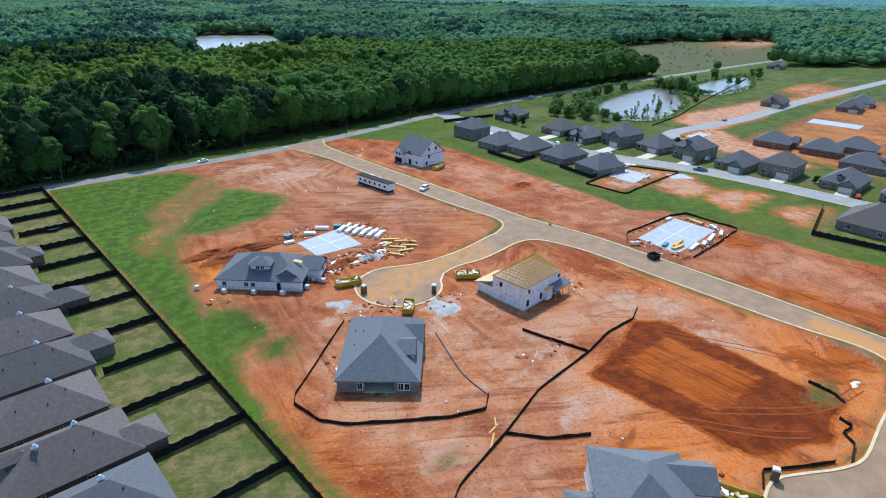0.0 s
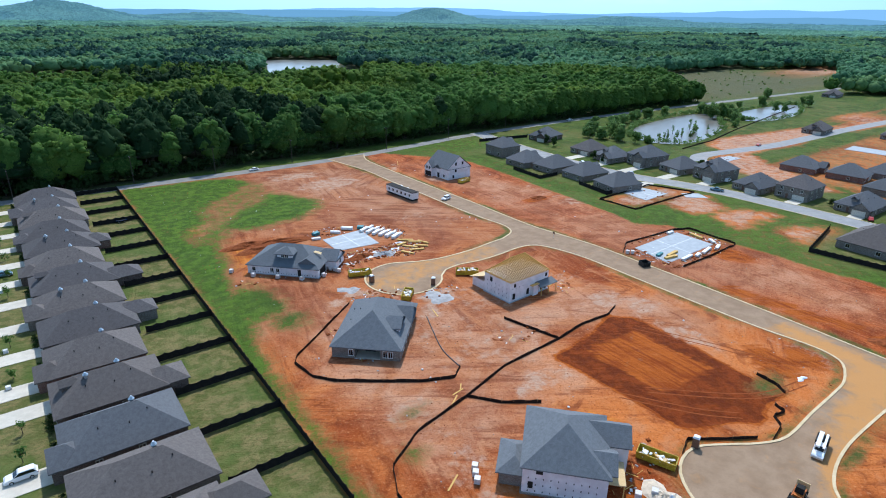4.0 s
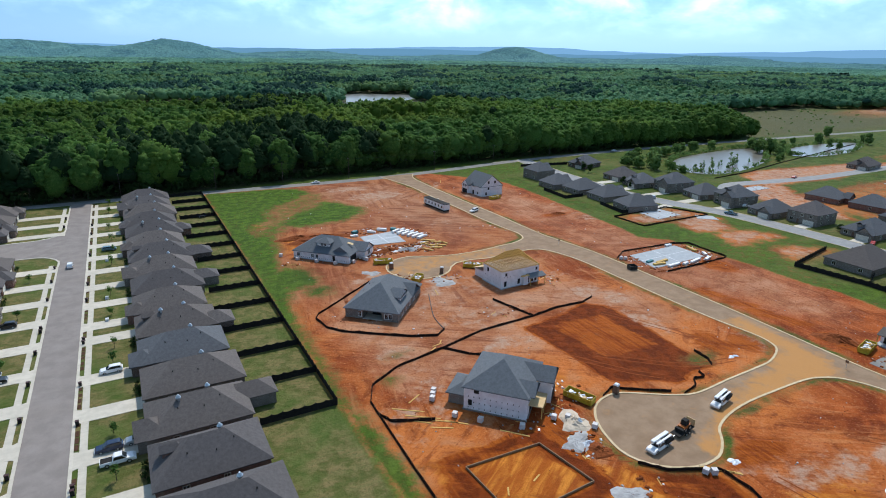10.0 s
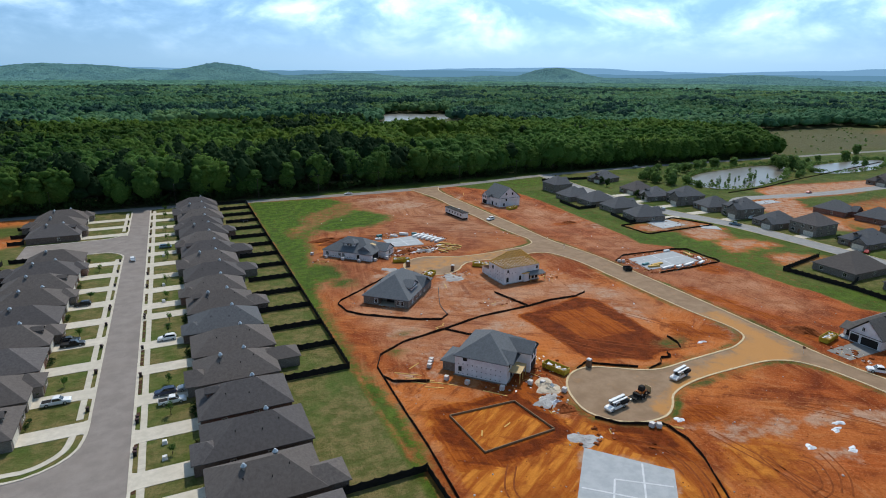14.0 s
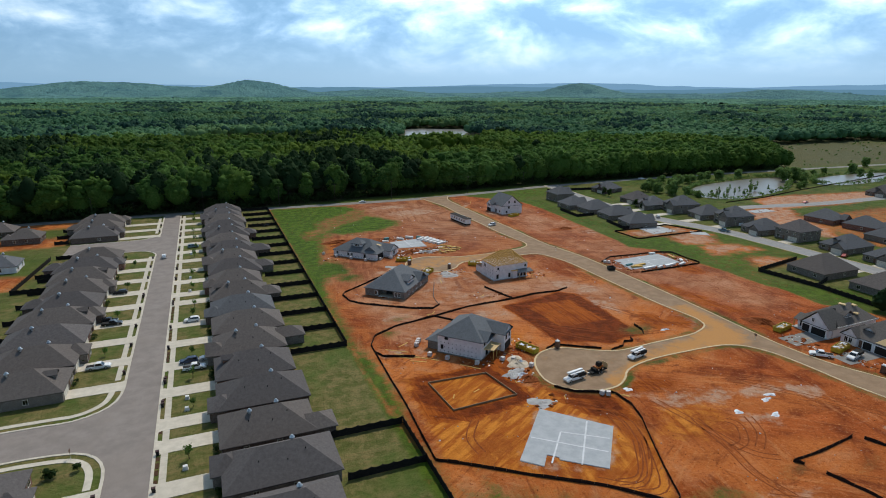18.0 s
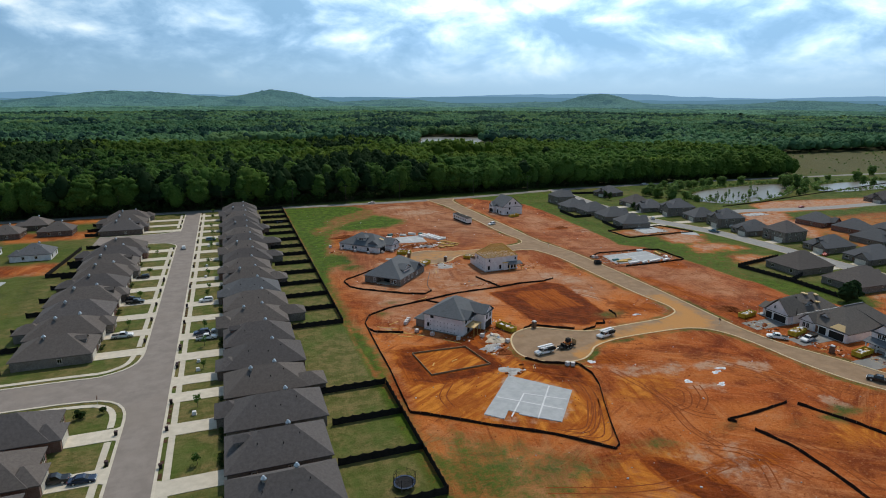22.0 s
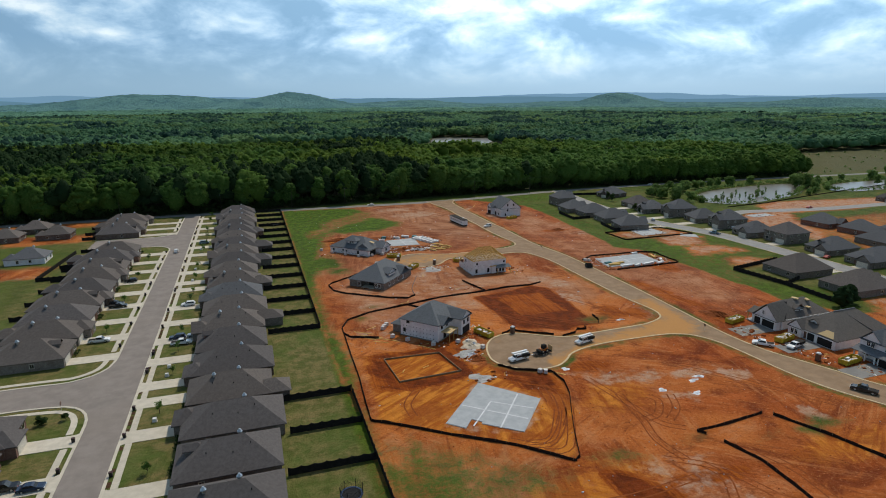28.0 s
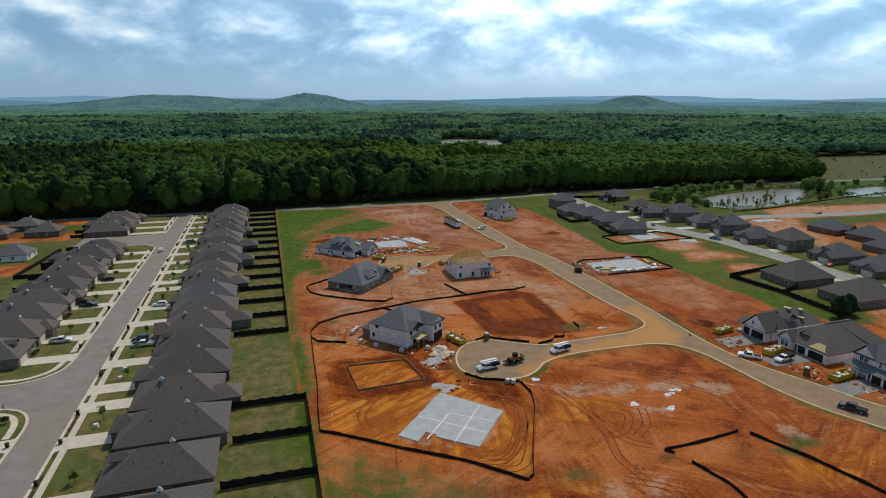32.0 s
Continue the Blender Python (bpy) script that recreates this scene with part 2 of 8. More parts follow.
    wf = k.mix(k.step(mid, 0.3, 0.7), (0.050, 0.072, 0.030), (0.110, 0.098, 0.050))
    c = k.mix(woods, c, wf)
    h = k.math("ADD", k.math("MULTIPLY", drag, 0.9), k.math("ADD", k.math("MULTIPLY", fine, 0.6), k.math("ADD", mid, k.math("MULTIPLY", blot2, 1.2))))
    return k.done(c, 0.95, 0, h, 0.8, 0.5, 0.12)


def asphalt(name, lo, hi, tint, amount):
    k = Nodes(name)
    f = k.noise(0.25, 6, 0.6)
    c = k.mix(k.step(f, 0.3, 0.7), lo, hi)
    c = k.mix(k.math("MULTIPLY", k.step(k.noise(0.06, 6, 0.62, dist=0.5), 0.46, 0.68), amount), c, tint)
    c = k.mix(k.math("MULTIPLY", k.step(k.noise(9, 3), 0.4, 0.75), 0.18), c, (0.06, 0.055, 0.05))
    return k.done(c, 0.9, 0, k.noise(30, 2), 0.2, 0.01, 0.2)


def road_muddy():
    """Site road: aged asphalt with orange clay tracked over it, most where lorries turn."""
    k = Nodes("muddy_asphalt")
    c = k.mix(k.step(k.noise(0.25, 6, 0.6), 0.3, 0.7), (0.245, 0.158, 0.094), (0.325, 0.220, 0.138))
    mud = k.attr("mud")[0]
    rag = k.math("MULTIPLY", k.math("SUBTRACT", k.noise(0.35, 6, 0.65, dist=0.6), 0.5), 1.1)
    c = k.mix(k.math("MULTIPLY", k.step(k.math("ADD", mud, rag), 0.3, 0.8), 0.9), c, (0.50, 0.235, 0.068))
    c = k.mix(k.math("MULTIPLY", k.step(k.noise(7, 3), 0.4, 0.75), 0.2), c, (0.12, 0.085, 0.06))
    return k.done(c, 0.9, 0, k.noise(25, 2), 0.2, 0.01, 0.2)


def concrete(name, lo, hi):
    k = Nodes(name)
    c = k.mix(k.step(k.noise(0.5, 6, 0.62), 0.3, 0.7), lo, hi)
    c = k.mix(k.math("MULTIPLY", k.step(k.noise(6, 4), 0.5, 0.8), 0.3), c, tuple(v * 0.7 for v in lo))
    c = k.mix(k.math("MULTIPLY", k.obj_random(), 0.25), c, tuple(v * 0.75 for v in lo))
    return k.done(c, 0.85, 0, k.noise(18, 3), 0.2, 0.01, 0.25)


def shingles(name, lo, hi):
    """Asphalt shingles: courses a hand high, speckled granules, a tone per house."""
    k = Nodes(name)
    sep = k.n.new("ShaderNodeSeparateXYZ")
    k.l.new(k.pos, sep.inputs[0])
    course = k.math("FRACT", k.math("MULTIPLY", sep.outputs[2], 11.0))
    c = k.mix(k.step(k.noise(1.6, 5, 0.7), 0.3, 0.7), lo, hi)
    c = k.mix(k.math("MULTIPLY", k.step(k.noise(9, 4, 0.7), 0.4, 0.72), 0.45), c, tuple(v * 1.5 for v in hi))
    c = k.mix(k.math("MULTIPLY", k.step(course, 0.75, 1.0), 0.35), c, tuple(v * 0.45 for v in lo))
    r = k.obj_random()
    c = k.mix(k.math("MULTIPLY", r, 0.35), c, tuple(v * 0.62 for v in lo))
    h = k.math("ADD", k.math("MULTIPLY", course, 0.7), k.noise(14, 3))
    return k.done(c, 0.92, 0, h, 0.35, 0.03, 0.2)


def bricks(name, lo, hi, mortar):
    k = Nodes(name)
    tc = k.n.new("ShaderNodeTexCoord").outputs["Object"]
    sep = k.n.new("ShaderNodeSeparateXYZ")
    k.l.new(tc, sep.inputs[0])
    comb = k.n.new("ShaderNodeCombineXYZ")
    k.l.new(k.math("ADD", sep.outputs[0], sep.outputs[1]), comb.inputs[0])
    k.l.new(sep.outputs[2], comb.inputs[1])
    t = k.n.new("ShaderNodeTexBrick")
    k.l.new(comb.outputs[0], t.inputs["Vector"])
    t.inputs["Scale"].default_value = 1.0
    t.inputs["Brick Width"].default_value, t.inputs["Row Height"].default_value = 0.22, 0.075
    t.inputs["Mortar Size"].default_value = 0.008
    t.inputs["Color1"].default_value, t.inputs["Color2"].default_value, t.inputs["Mortar"].default_value = (*lo, 1), (*hi, 1), (*mortar, 1)
    c = k.mix(k.math("MULTIPLY", k.step(k.noise(0.8, 5), 0.4, 0.7), 0.4), t.outputs["Color"], tuple(v * 0.7 for v in lo))
    return k.done(c, 0.9, 0, t.outputs["Fac"], 0.2, 0.01, 0.2)


def foliage(name, lo, hi, tip):
    k = Nodes(name)
    r = k.island()
    big = k.math("ADD", k.math("MULTIPLY", k.noise(0.03, 4, 0.6), 0.5), k.math("MULTIPLY", k.noise(0.14, 2, 0.5), 0.5))
    c = k.mix(k.math("ADD", k.math("MULTIPLY", k.step(big, 0.38, 0.62), 0.72), k.math("MULTIPLY", r, 0.28)), lo, hi)
    c = k.mix(k.math("MULTIPLY", k.step(k.noise(0.5, 4, 0.6), 0.45, 0.72), 0.5), c, tip)
    m = k.done(c, 0.75, 0, k.noise(1.2, 4), 0.35, 0.5, 0.12)
    tr, mx = k.n.new("ShaderNodeBsdfTranslucent"), k.n.new("ShaderNodeMixShader")      # light through the leaves
    k.put(tr.inputs["Color"], k.mix(0.35, c, tip))
    mx.inputs[0].default_value = 0.5
    out = k.n["Material Output"]
    k.l.new(k.b.outputs[0], mx.inputs[1]), k.l.new(tr.outputs[0], mx.inputs[2]), k.l.new(mx.outputs[0], out.inputs["Surface"])
    return m


def canopy(name, lo, hi, tip, pine_lo, pine_hi, grain=0.7):
    """Tree crowns: a tone of its own for every tree, pines darker, tips of new leaf paler."""
    k = Nodes(name)
    t = k.attr("tone")
    clump = k.math("ADD", k.math("MULTIPLY", t[0], 0.72), k.math("MULTIPLY", k.island(), 0.28))
    c = k.mix(clump, lo, hi)
    c = k.mix(k.math("MULTIPLY", t[2], 0.8), c, k.mix(clump, (lo[0] * 1.5, lo[1], lo[2] * 0.6), (hi[0] * 1.55, hi[1] * 1.1, hi[2] * 0.6)))
    c = k.mix(k.math("MULTIPLY", k.step(k.noise(grain, 5, 0.7), 0.48, 0.68), 0.45), c, tip)
    p = k.mix(clump, pine_lo, pine_hi)
    c = k.mix(t[1], c, p)
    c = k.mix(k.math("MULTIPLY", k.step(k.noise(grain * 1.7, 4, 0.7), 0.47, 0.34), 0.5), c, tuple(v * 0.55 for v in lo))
    m = k.done(c, 0.85, 0, None, spec=0.08)
    tr, mx = k.n.new("ShaderNodeBsdfTranslucent"), k.n.new("ShaderNodeMixShader")
    k.put(tr.inputs["Color"], c)
    mx.inputs[0].default_value = 0.5
    k.l.new(k.b.outputs[0], mx.inputs[1]), k.l.new(tr.outputs[0], mx.inputs[2]), k.l.new(mx.outputs[0], k.n["Material Output"].inputs["Surface"])
    return m


def hazed_far_woods(name, lo, hi, pine):
    """Woods seen only as a rough sheet of crowns: stands of different trees, a grain of single crowns darker in its
    dips, and blue distance haze put into the greens.
    """
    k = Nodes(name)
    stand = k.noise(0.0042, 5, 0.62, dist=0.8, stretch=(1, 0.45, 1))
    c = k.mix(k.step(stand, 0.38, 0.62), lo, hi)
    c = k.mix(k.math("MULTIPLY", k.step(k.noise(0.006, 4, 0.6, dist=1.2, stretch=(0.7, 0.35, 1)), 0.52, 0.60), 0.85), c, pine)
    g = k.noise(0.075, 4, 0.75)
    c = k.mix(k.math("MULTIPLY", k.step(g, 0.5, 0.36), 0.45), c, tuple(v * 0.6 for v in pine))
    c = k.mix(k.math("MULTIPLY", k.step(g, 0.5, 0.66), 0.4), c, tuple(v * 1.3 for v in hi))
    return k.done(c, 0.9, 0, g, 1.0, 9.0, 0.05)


def wood(name, lo, hi):
    k = Nodes(name)
    c = k.mix(k.step(k.noise(4, 5, 0.6, stretch=(1, 6, 6)), 0.3, 0.7), lo, hi)
    c = k.mix(k.math("MULTIPLY", k.obj_random(), 0.3), c, tuple(v * 0.6 for v in lo))
    return k.done(c, 0.8, 0, k.noise(20, 3), 0.2, 0.01)


def water_material(name, col):
    k = Nodes(name)
    c = k.mix(k.step(k.noise(0.03, 4), 0.3, 0.7), col, tuple(v * 1.3 for v in col))
    m = k.done(c, 0.28, 0, k.noise(1.5, 4, 0.6), 0.12, 0.08, 0.25)
    return m


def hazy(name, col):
    """A backdrop ridge so far off that only airlight reaches the eye, painted on as emission."""
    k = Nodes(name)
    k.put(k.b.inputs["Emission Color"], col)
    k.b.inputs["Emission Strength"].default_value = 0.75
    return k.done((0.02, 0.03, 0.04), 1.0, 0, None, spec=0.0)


def housewrap():
    """White building wrap with sheet seams and rows of printed marks, as plain specks."""
    k = Nodes("white_house_wrap")
    c = k.mix(k.step(k.noise(0.7, 5), 0.35, 0.7), (0.70, 0.66, 0.66), (0.82, 0.79, 0.79))
    c = k.mix(k.math("MULTIPLY", k.step(k.noise(3.0, 5, 0.7), 0.6, 0.75), 0.3), c, (0.6, 0.42, 0.36))
    return k.done(c, 0.6, 0, k.noise(6, 4), 0.25, 0.03)


MAT = {
    "ground": ground_material(),
    "street": asphalt("aged_grey_asphalt", (0.225, 0.193, 0.172), (0.285, 0.248, 0.222), (0.26, 0.22, 0.19), 0.5),
    "road_site": road_muddy(),
    "road_back": asphalt("pale_country_asphalt", (0.20, 0.195, 0.185), (0.26, 0.25, 0.235), (0.30, 0.25, 0.19), 0.4),
    "road_c": asphalt("light_grey_asphalt", (0.26, 0.26, 0.255), (0.33, 0.325, 0.315), (0.33, 0.30, 0.26), 0.4),
    "kerb": concrete("kerb_concrete", (0.55, 0.42, 0.24), (0.70, 0.56, 0.35)),
    "drive": concrete("cream_concrete", (0.52, 0.47, 0.38), (0.64, 0.58, 0.48)),
    "slab": concrete("fresh_slab_concrete", (0.36, 0.385, 0.40), (0.46, 0.48, 0.49)),
    "slab_joint": concrete("pale_wet_joint", (0.55, 0.57, 0.58), (0.68, 0.69, 0.70)),
    "roof_a": shingles("charcoal_shingles", (0.088, 0.079, 0.077), (0.140, 0.126, 0.122)),
    "roof_b": shingles("brown_grey_shingles", (0.106, 0.091, 0.083), (0.162, 0.140, 0.128)),
    "roof_c": shingles("slate_blue_shingles", (0.098, 0.101, 0.107), (0.150, 0.154, 0.162)),
    "roof_new": shingles("new_blue_grey_shingles", (0.118, 0.127, 0.136), (0.172, 0.184, 0.195)),
    "roof_site": shingles("pale_grey_shingles", (0.122, 0.108, 0.096), (0.178, 0.158, 0.142)),
    "brick_brown": bricks("dark_brown_brick", (0.10, 0.065, 0.052), (0.155, 0.10, 0.08), (0.24, 0.21, 0.18)),
    "brick_red": bricks("red_brown_brick", (0.17, 0.075, 0.055), (0.235, 0.11, 0.08), (0.30, 0.25, 0.21)),
    "brick_tan": bricks("tan_grey_brick", (0.150, 0.124, 0.104), (0.215, 0.180, 0.150), (0.30, 0.27, 0.24)),
    "brick_grey": bricks("grey_brown_brick", (0.155, 0.125, 0.105), (0.215, 0.175, 0.145), (0.33, 0.30, 0.26)),
    "wrap": housewrap(),
    "trim": plain("cream_trim_paint", (0.62, 0.58, 0.50), 0.6),
    "white": plain("white_paint", (0.78, 0.78, 0.76), 0.45, vary=0.12),
    "carwhite": plain("white_car_paint", (0.80, 0.80, 0.79), 0.25, vary=0.05, spec=0.5),
    "carblack": plain("black_car_paint", (0.016, 0.017, 0.02), 0.22, vary=0.2, spec=0.5),
    "carblue": plain("dark_blue_car_paint", (0.018, 0.035, 0.075), 0.22, vary=0.2, spec=0.5),
    "carteal": plain("grey_blue_car_paint", (0.10, 0.20, 0.25), 0.3, vary=0.2, spec=0.5),
    "carsilver": plain("silver_car_paint", (0.42, 0.44, 0.46), 0.3, 0.5, vary=0.1, spec=0.5),
    "carred": plain("red_car_paint", (0.42, 0.03, 0.02), 0.3, vary=0.1, spec=0.5),
    "rubber": plain("black_rubber", (0.018, 0.018, 0.018), 0.9),
    "steel": plain("galvanised_steel", (0.55, 0.57, 0.58), 0.35, 0.8, vary=0.15),
    "glass": plain("dark_window_glass", (0.012, 0.015, 0.018), 0.06, vary=0.2, spec=0.6),
    "steel_dark": plain("dark_grey_plastic", (0.075, 0.075, 0.080), 0.6, vary=0.4, scale=0.6),
    # near-black for dark fittings, and for plates painted as the unlit inside of openings
    "dark": plain("dark_unlit_interior", (0.02, 0.018, 0.016), 0.9),
    "fence": plain("black_fence_stain", (0.019, 0.017, 0.016), 0.85, vary=0.4, scale=1.5, spec=0.15),
    "silt": plain("black_silt_fabric", (0.026, 0.016, 0.012), 0.9, vary=0.3, spec=0.1),
    "stake": wood("weathered_stake_wood", (0.20, 0.12, 0.065), (0.33, 0.22, 0.12)),
    "lumber": wood("fresh_pine_lumber", (0.56, 0.33, 0.085), (0.70, 0.45, 0.14)),
    "osb": wood("yellow_osb_board", (0.58, 0.40, 0.19), (0.70, 0.52, 0.28)),
    "pole": wood("dark_pole_timber", (0.06, 0.045, 0.035), (0.10, 0.08, 0.06)),
    "trunk": wood("bark", (0.05, 0.038, 0.028), (0.10, 0.08, 0.06)),
    "dumpster": plain("yellow_dumpster_paint", (0.50, 0.36, 0.03), 0.55, vary=0.35, scale=1.2),
    "dumpster_dark": plain("dark_green_dumpster_paint", (0.02, 0.025, 0.024), 0.6, vary=0.3),
    "loo": plain("brown_plastic", (0.16, 0.085, 0.055), 0.5),
    "loo_top": plain("pale_plastic_roof", (0.75, 0.74, 0.72), 0.5, vary=0.1),
    "bin": plain("black_bin_plastic", (0.02, 0.018, 0.018), 0.5),
    "bin_lid": plain("maroon_bin_plastic", (0.055, 0.018, 0.016), 0.5),
    "teal": plain("teal_tarp", (0.05, 0.22, 0.23), 0.5),
    "pallet": plain("wrapped_brick_cube", (0.62, 0.58, 0.55), 0.5, vary=0.2, scale=5),
    "plastic": plain("white_plastic_sheet", (0.74, 0.76, 0.78), 0.35, vary=0.12, scale=1.5),
    "gravel": concrete("grey_gravel", (0.27, 0.26, 0.25), (0.46, 0.45, 0.44)),
    "sand": plain("cream_builders_sand", (0.60, 0.50, 0.38), 0.95, vary=0.18, scale=1.5, spec=0.1),
    "clay_pile": plain("loose_red_clay", (0.24, 0.066, 0.020), 0.95, vary=0.45, scale=1.5, spec=0.1),
    "mulch": plain("brown_mulch", (0.085, 0.045, 0.026), 0.95, vary=0.4, spec=0.1),
    "leaf": foliage("deciduous_leaves", (0.026, 0.082, 0.020), (0.100, 0.200, 0.038), (0.160, 0.265, 0.066)),
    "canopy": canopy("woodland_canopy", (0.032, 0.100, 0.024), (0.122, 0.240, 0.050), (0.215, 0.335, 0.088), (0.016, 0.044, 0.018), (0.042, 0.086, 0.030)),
    # distance haze is put into these leaf colours: paler and bluer greens
    "canopy_hazed": canopy("hazed_woodland_canopy", (0.056, 0.160, 0.086), (0.156, 0.318, 0.160), (0.212, 0.380, 0.196), (0.024, 0.078, 0.060), (0.052, 0.132, 0.092), 0.3),
    "leaf_light": foliage("pale_willow_leaves", (0.080, 0.160, 0.040), (0.160, 0.260, 0.070), (0.210, 0.310, 0.100)),
    "shrub": foliage("shrub_leaves", (0.014, 0.034, 0.010), (0.042, 0.080, 0.02), (0.06, 0.10, 0.03)),
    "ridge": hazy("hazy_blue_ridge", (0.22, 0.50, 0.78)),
    "ridge_far": hazy("pale_hazy_blue_ridge", (0.33, 0.68, 1.10)),
    # greens of plain and hills carry painted haze, bluer with distance
    "hill": hazed_far_woods("hazed_wooded_plain", (0.066, 0.178, 0.130), (0.124, 0.270, 0.176), (0.034, 0.100, 0.090)),
    "hill_far": hazed_far_woods("hazed_wooded_hills", (0.086, 0.205, 0.214), (0.118, 0.258, 0.246), (0.062, 0.162, 0.190)),
    "track": plain("rutted_rust_clay", (0.245, 0.064, 0.017), 0.95, vary=0.4, scale=0.8, spec=0.1),
    "pond": water_material("muddy_pond_water", (0.125, 0.112, 0.090)),
    "lake": water_material("brown_lake_water", (0.150, 0.150, 0.132)),
    "orange": plain("orange_machine_paint", (0.48, 0.13, 0.02), 0.5, vary=0.3),
    "net": plain("black_safety_net", (0.012, 0.012, 0.014), 0.9),
}


# ------------------------------------------------------------------ shape helpers


class Geo:
    """Vertices and faces of one mesh, gathered piece by piece."""

    def __init__(self):
        self.v, self.f = [], []

    def face(self, *pts):
        n = len(self.v)
        self.v += [tuple(p) for p in pts]
        self.f.append(tuple(range(n, n + len(pts))))
        return self

    def hull(self, pts, faces):
        n = len(self.v)
        self.v += [tuple(p) for p in pts]
        self.f += [tuple(n + i for i in f) for f in faces]
        return self

    def box(self, cx, cy, z0, sx, sy, sz, rz=0.0, taper=1.0):
        c, s = math.cos(rz), math.sin(rz)
        pts = []
        for z, k in ((z0, 1.0), (z0 + sz, taper)):
            for dx, dy in ((-1, -1), (1, -1), (1, 1), (-1, 1)):
                x, y = dx * sx / 2 * k, dy * sy / 2 * k
                pts.append((cx + c * x - s * y, cy + s * x + c * y, z))
        return self.hull(pts, [(3, 2, 1, 0), (4, 5, 6, 7), (0, 1, 5, 4), (1, 2, 6, 5), (2, 3, 7, 6), (3, 0, 4, 7)])

    def beam(self, a, b, w, h):
        """A square bar from a to b."""
        a, b = Vector(a), Vector(b)
        d = (b - a).normalized()
        side = d.cross(Vector((0, 0, 1)))
        side = side.normalized() if side.length > 1e-4 else Vector((1, 0, 0))
        up = side.cross(d)
        pts = [p + side * (i * w / 2) + up * (j * h / 2) for p in (a, b) for i, j in ((-1, -1), (1, -1), (1, 1), (-1, 1))]
        return self.hull(pts, [(3, 2, 1, 0), (4, 5, 6, 7), (0, 1, 5, 4), (1, 2, 6, 5), (2, 3, 7, 6), (3, 0, 4, 7)])

    def prism(self, poly, z0, z1):
        n = len(poly)
        self.hull([(x, y, z0) for x, y in poly] + [(x, y, z1) for x, y in poly],
                  [tuple(range(n - 1, -1, -1)), tuple(range(n, 2 * n))] + [(i, (i + 1) % n, n + (i + 1) % n, n + i) for i in range(n)])
        return self

    def side_prism(self, prof, y0, y1, top_in=0.0, zref=0.0, ztop=1.0):
        """An outline in x and z swept across y, drawn in towards the top."""
        n = len(prof)

        def shift(z):
            return top_in * min(max((z - zref) / (ztop - zref), 0), 1)
        pts = [(x, y0 + shift(z), z) for x, z in prof] + [(x, y1 - shift(z), z) for x, z in prof]
        self.hull(pts, [tuple(range(n)), tuple(range(2 * n - 1, n - 1, -1))] + [(i, n + i, n + (i + 1) % n, (i + 1) % n) for i in range(n)])
        return self

    def cyl(self, a, b, r0, r1, n=8):
        a, b = Vector(a), Vector(b)
        d = (b - a).normalized()
        u = d.orthogonal().normalized()
        w = d.cross(u)
        ring = lambda p, r: [p + (u * math.cos(2 * math.pi * i / n) + w * math.sin(2 * math.pi * i / n)) * r for i in range(n)]
        return self.hull(ring(a, r0) + ring(b, r1), [tuple(range(n - 1, -1, -1)), tuple(range(n, 2 * n))] + [(i, (i + 1) % n, n + (i + 1) % n, n + i) for i in range(n)])

    def mesh(self, name, mat):
        me = bpy.data.meshes.new(name)
        me.from_pydata(self.v, [], self.f)
        if mat:
            me.materials.append(mat)
        return me


def part(name, geo, mat, parent=None, label="", m=None):
    if isinstance(geo, list):
        return [part(name, one, mat, parent, label, m) for one in geo]
    ob = new(name, geo if isinstance(geo, bpy.types.Mesh) else geo.mesh(name, mat))
    if parent:
        ob.parent = parent
    if m is not None:
        ob.matrix_local = m
    if label:
        ob["label"] = label
    return ob


def thing(name, x, y, rz, label, category, group="", z=0.0):
    ob = new(name)
    ob.empty_display_size = 0.5
    ob.matrix_world = pose(x, y, z, 0, 0, rz)
    return tagged(ob, label, category, group)


def np_mesh(name, v, f, mat, smooth=False):
    """A mesh straight from arrays; f holds faces of one size."""
    me = bpy.data.meshes.new(name)
    v, f = np.asarray(v, np.float32), np.asarray(f, np.int32)
    me.vertices.add(len(v))
    me.vertices.foreach_set("co", v.ravel())
    me.loops.add(f.size)
    me.loops.foreach_set("vertex_index", f.ravel())
    me.polygons.add(len(f))
    me.polygons.foreach_set("loop_start", np.arange(0, f.size, f.shape[1], dtype=np.int32))
    me.polygons.foreach_set("loop_total", np.full(len(f), f.shape[1], np.int32))
    if smooth:
        me.polygons.foreach_set("use_smooth", np.ones(len(f), bool))
    me.update(calc_edges=True)
    me.materials.append(mat)
    return me


def vnoise(x, y, scale, seed=0):
    """Smooth value noise, 0 to 1, over arrays."""
    x, y = np.asarray(x) * scale, np.asarray(y) * scale
    ix, iy = np.floor(x), np.floor(y)
    fx, fy = x - ix, y - iy
    fx, fy = fx * fx * (3 - 2 * fx), fy * fy * (3 - 2 * fy)

    def h(i, j):
        s = np.sin(i * 127.1 + j * 311.7 + seed * 74.7) * 43758.5453
        return s - np.floor(s)
    return (h(ix, iy) * (1 - fx) + h(ix + 1, iy) * fx) * (1 - fy) + (h(ix, iy + 1) * (1 - fx) + h(ix + 1, iy + 1) * fx) * fy


def fbm(x, y, scale, seed=0, octs=4):
    return sum(vnoise(x, y, scale * 2**o, seed + o) / 2**o for o in range(octs)) / sum(1 / 2**o for o in range(octs))


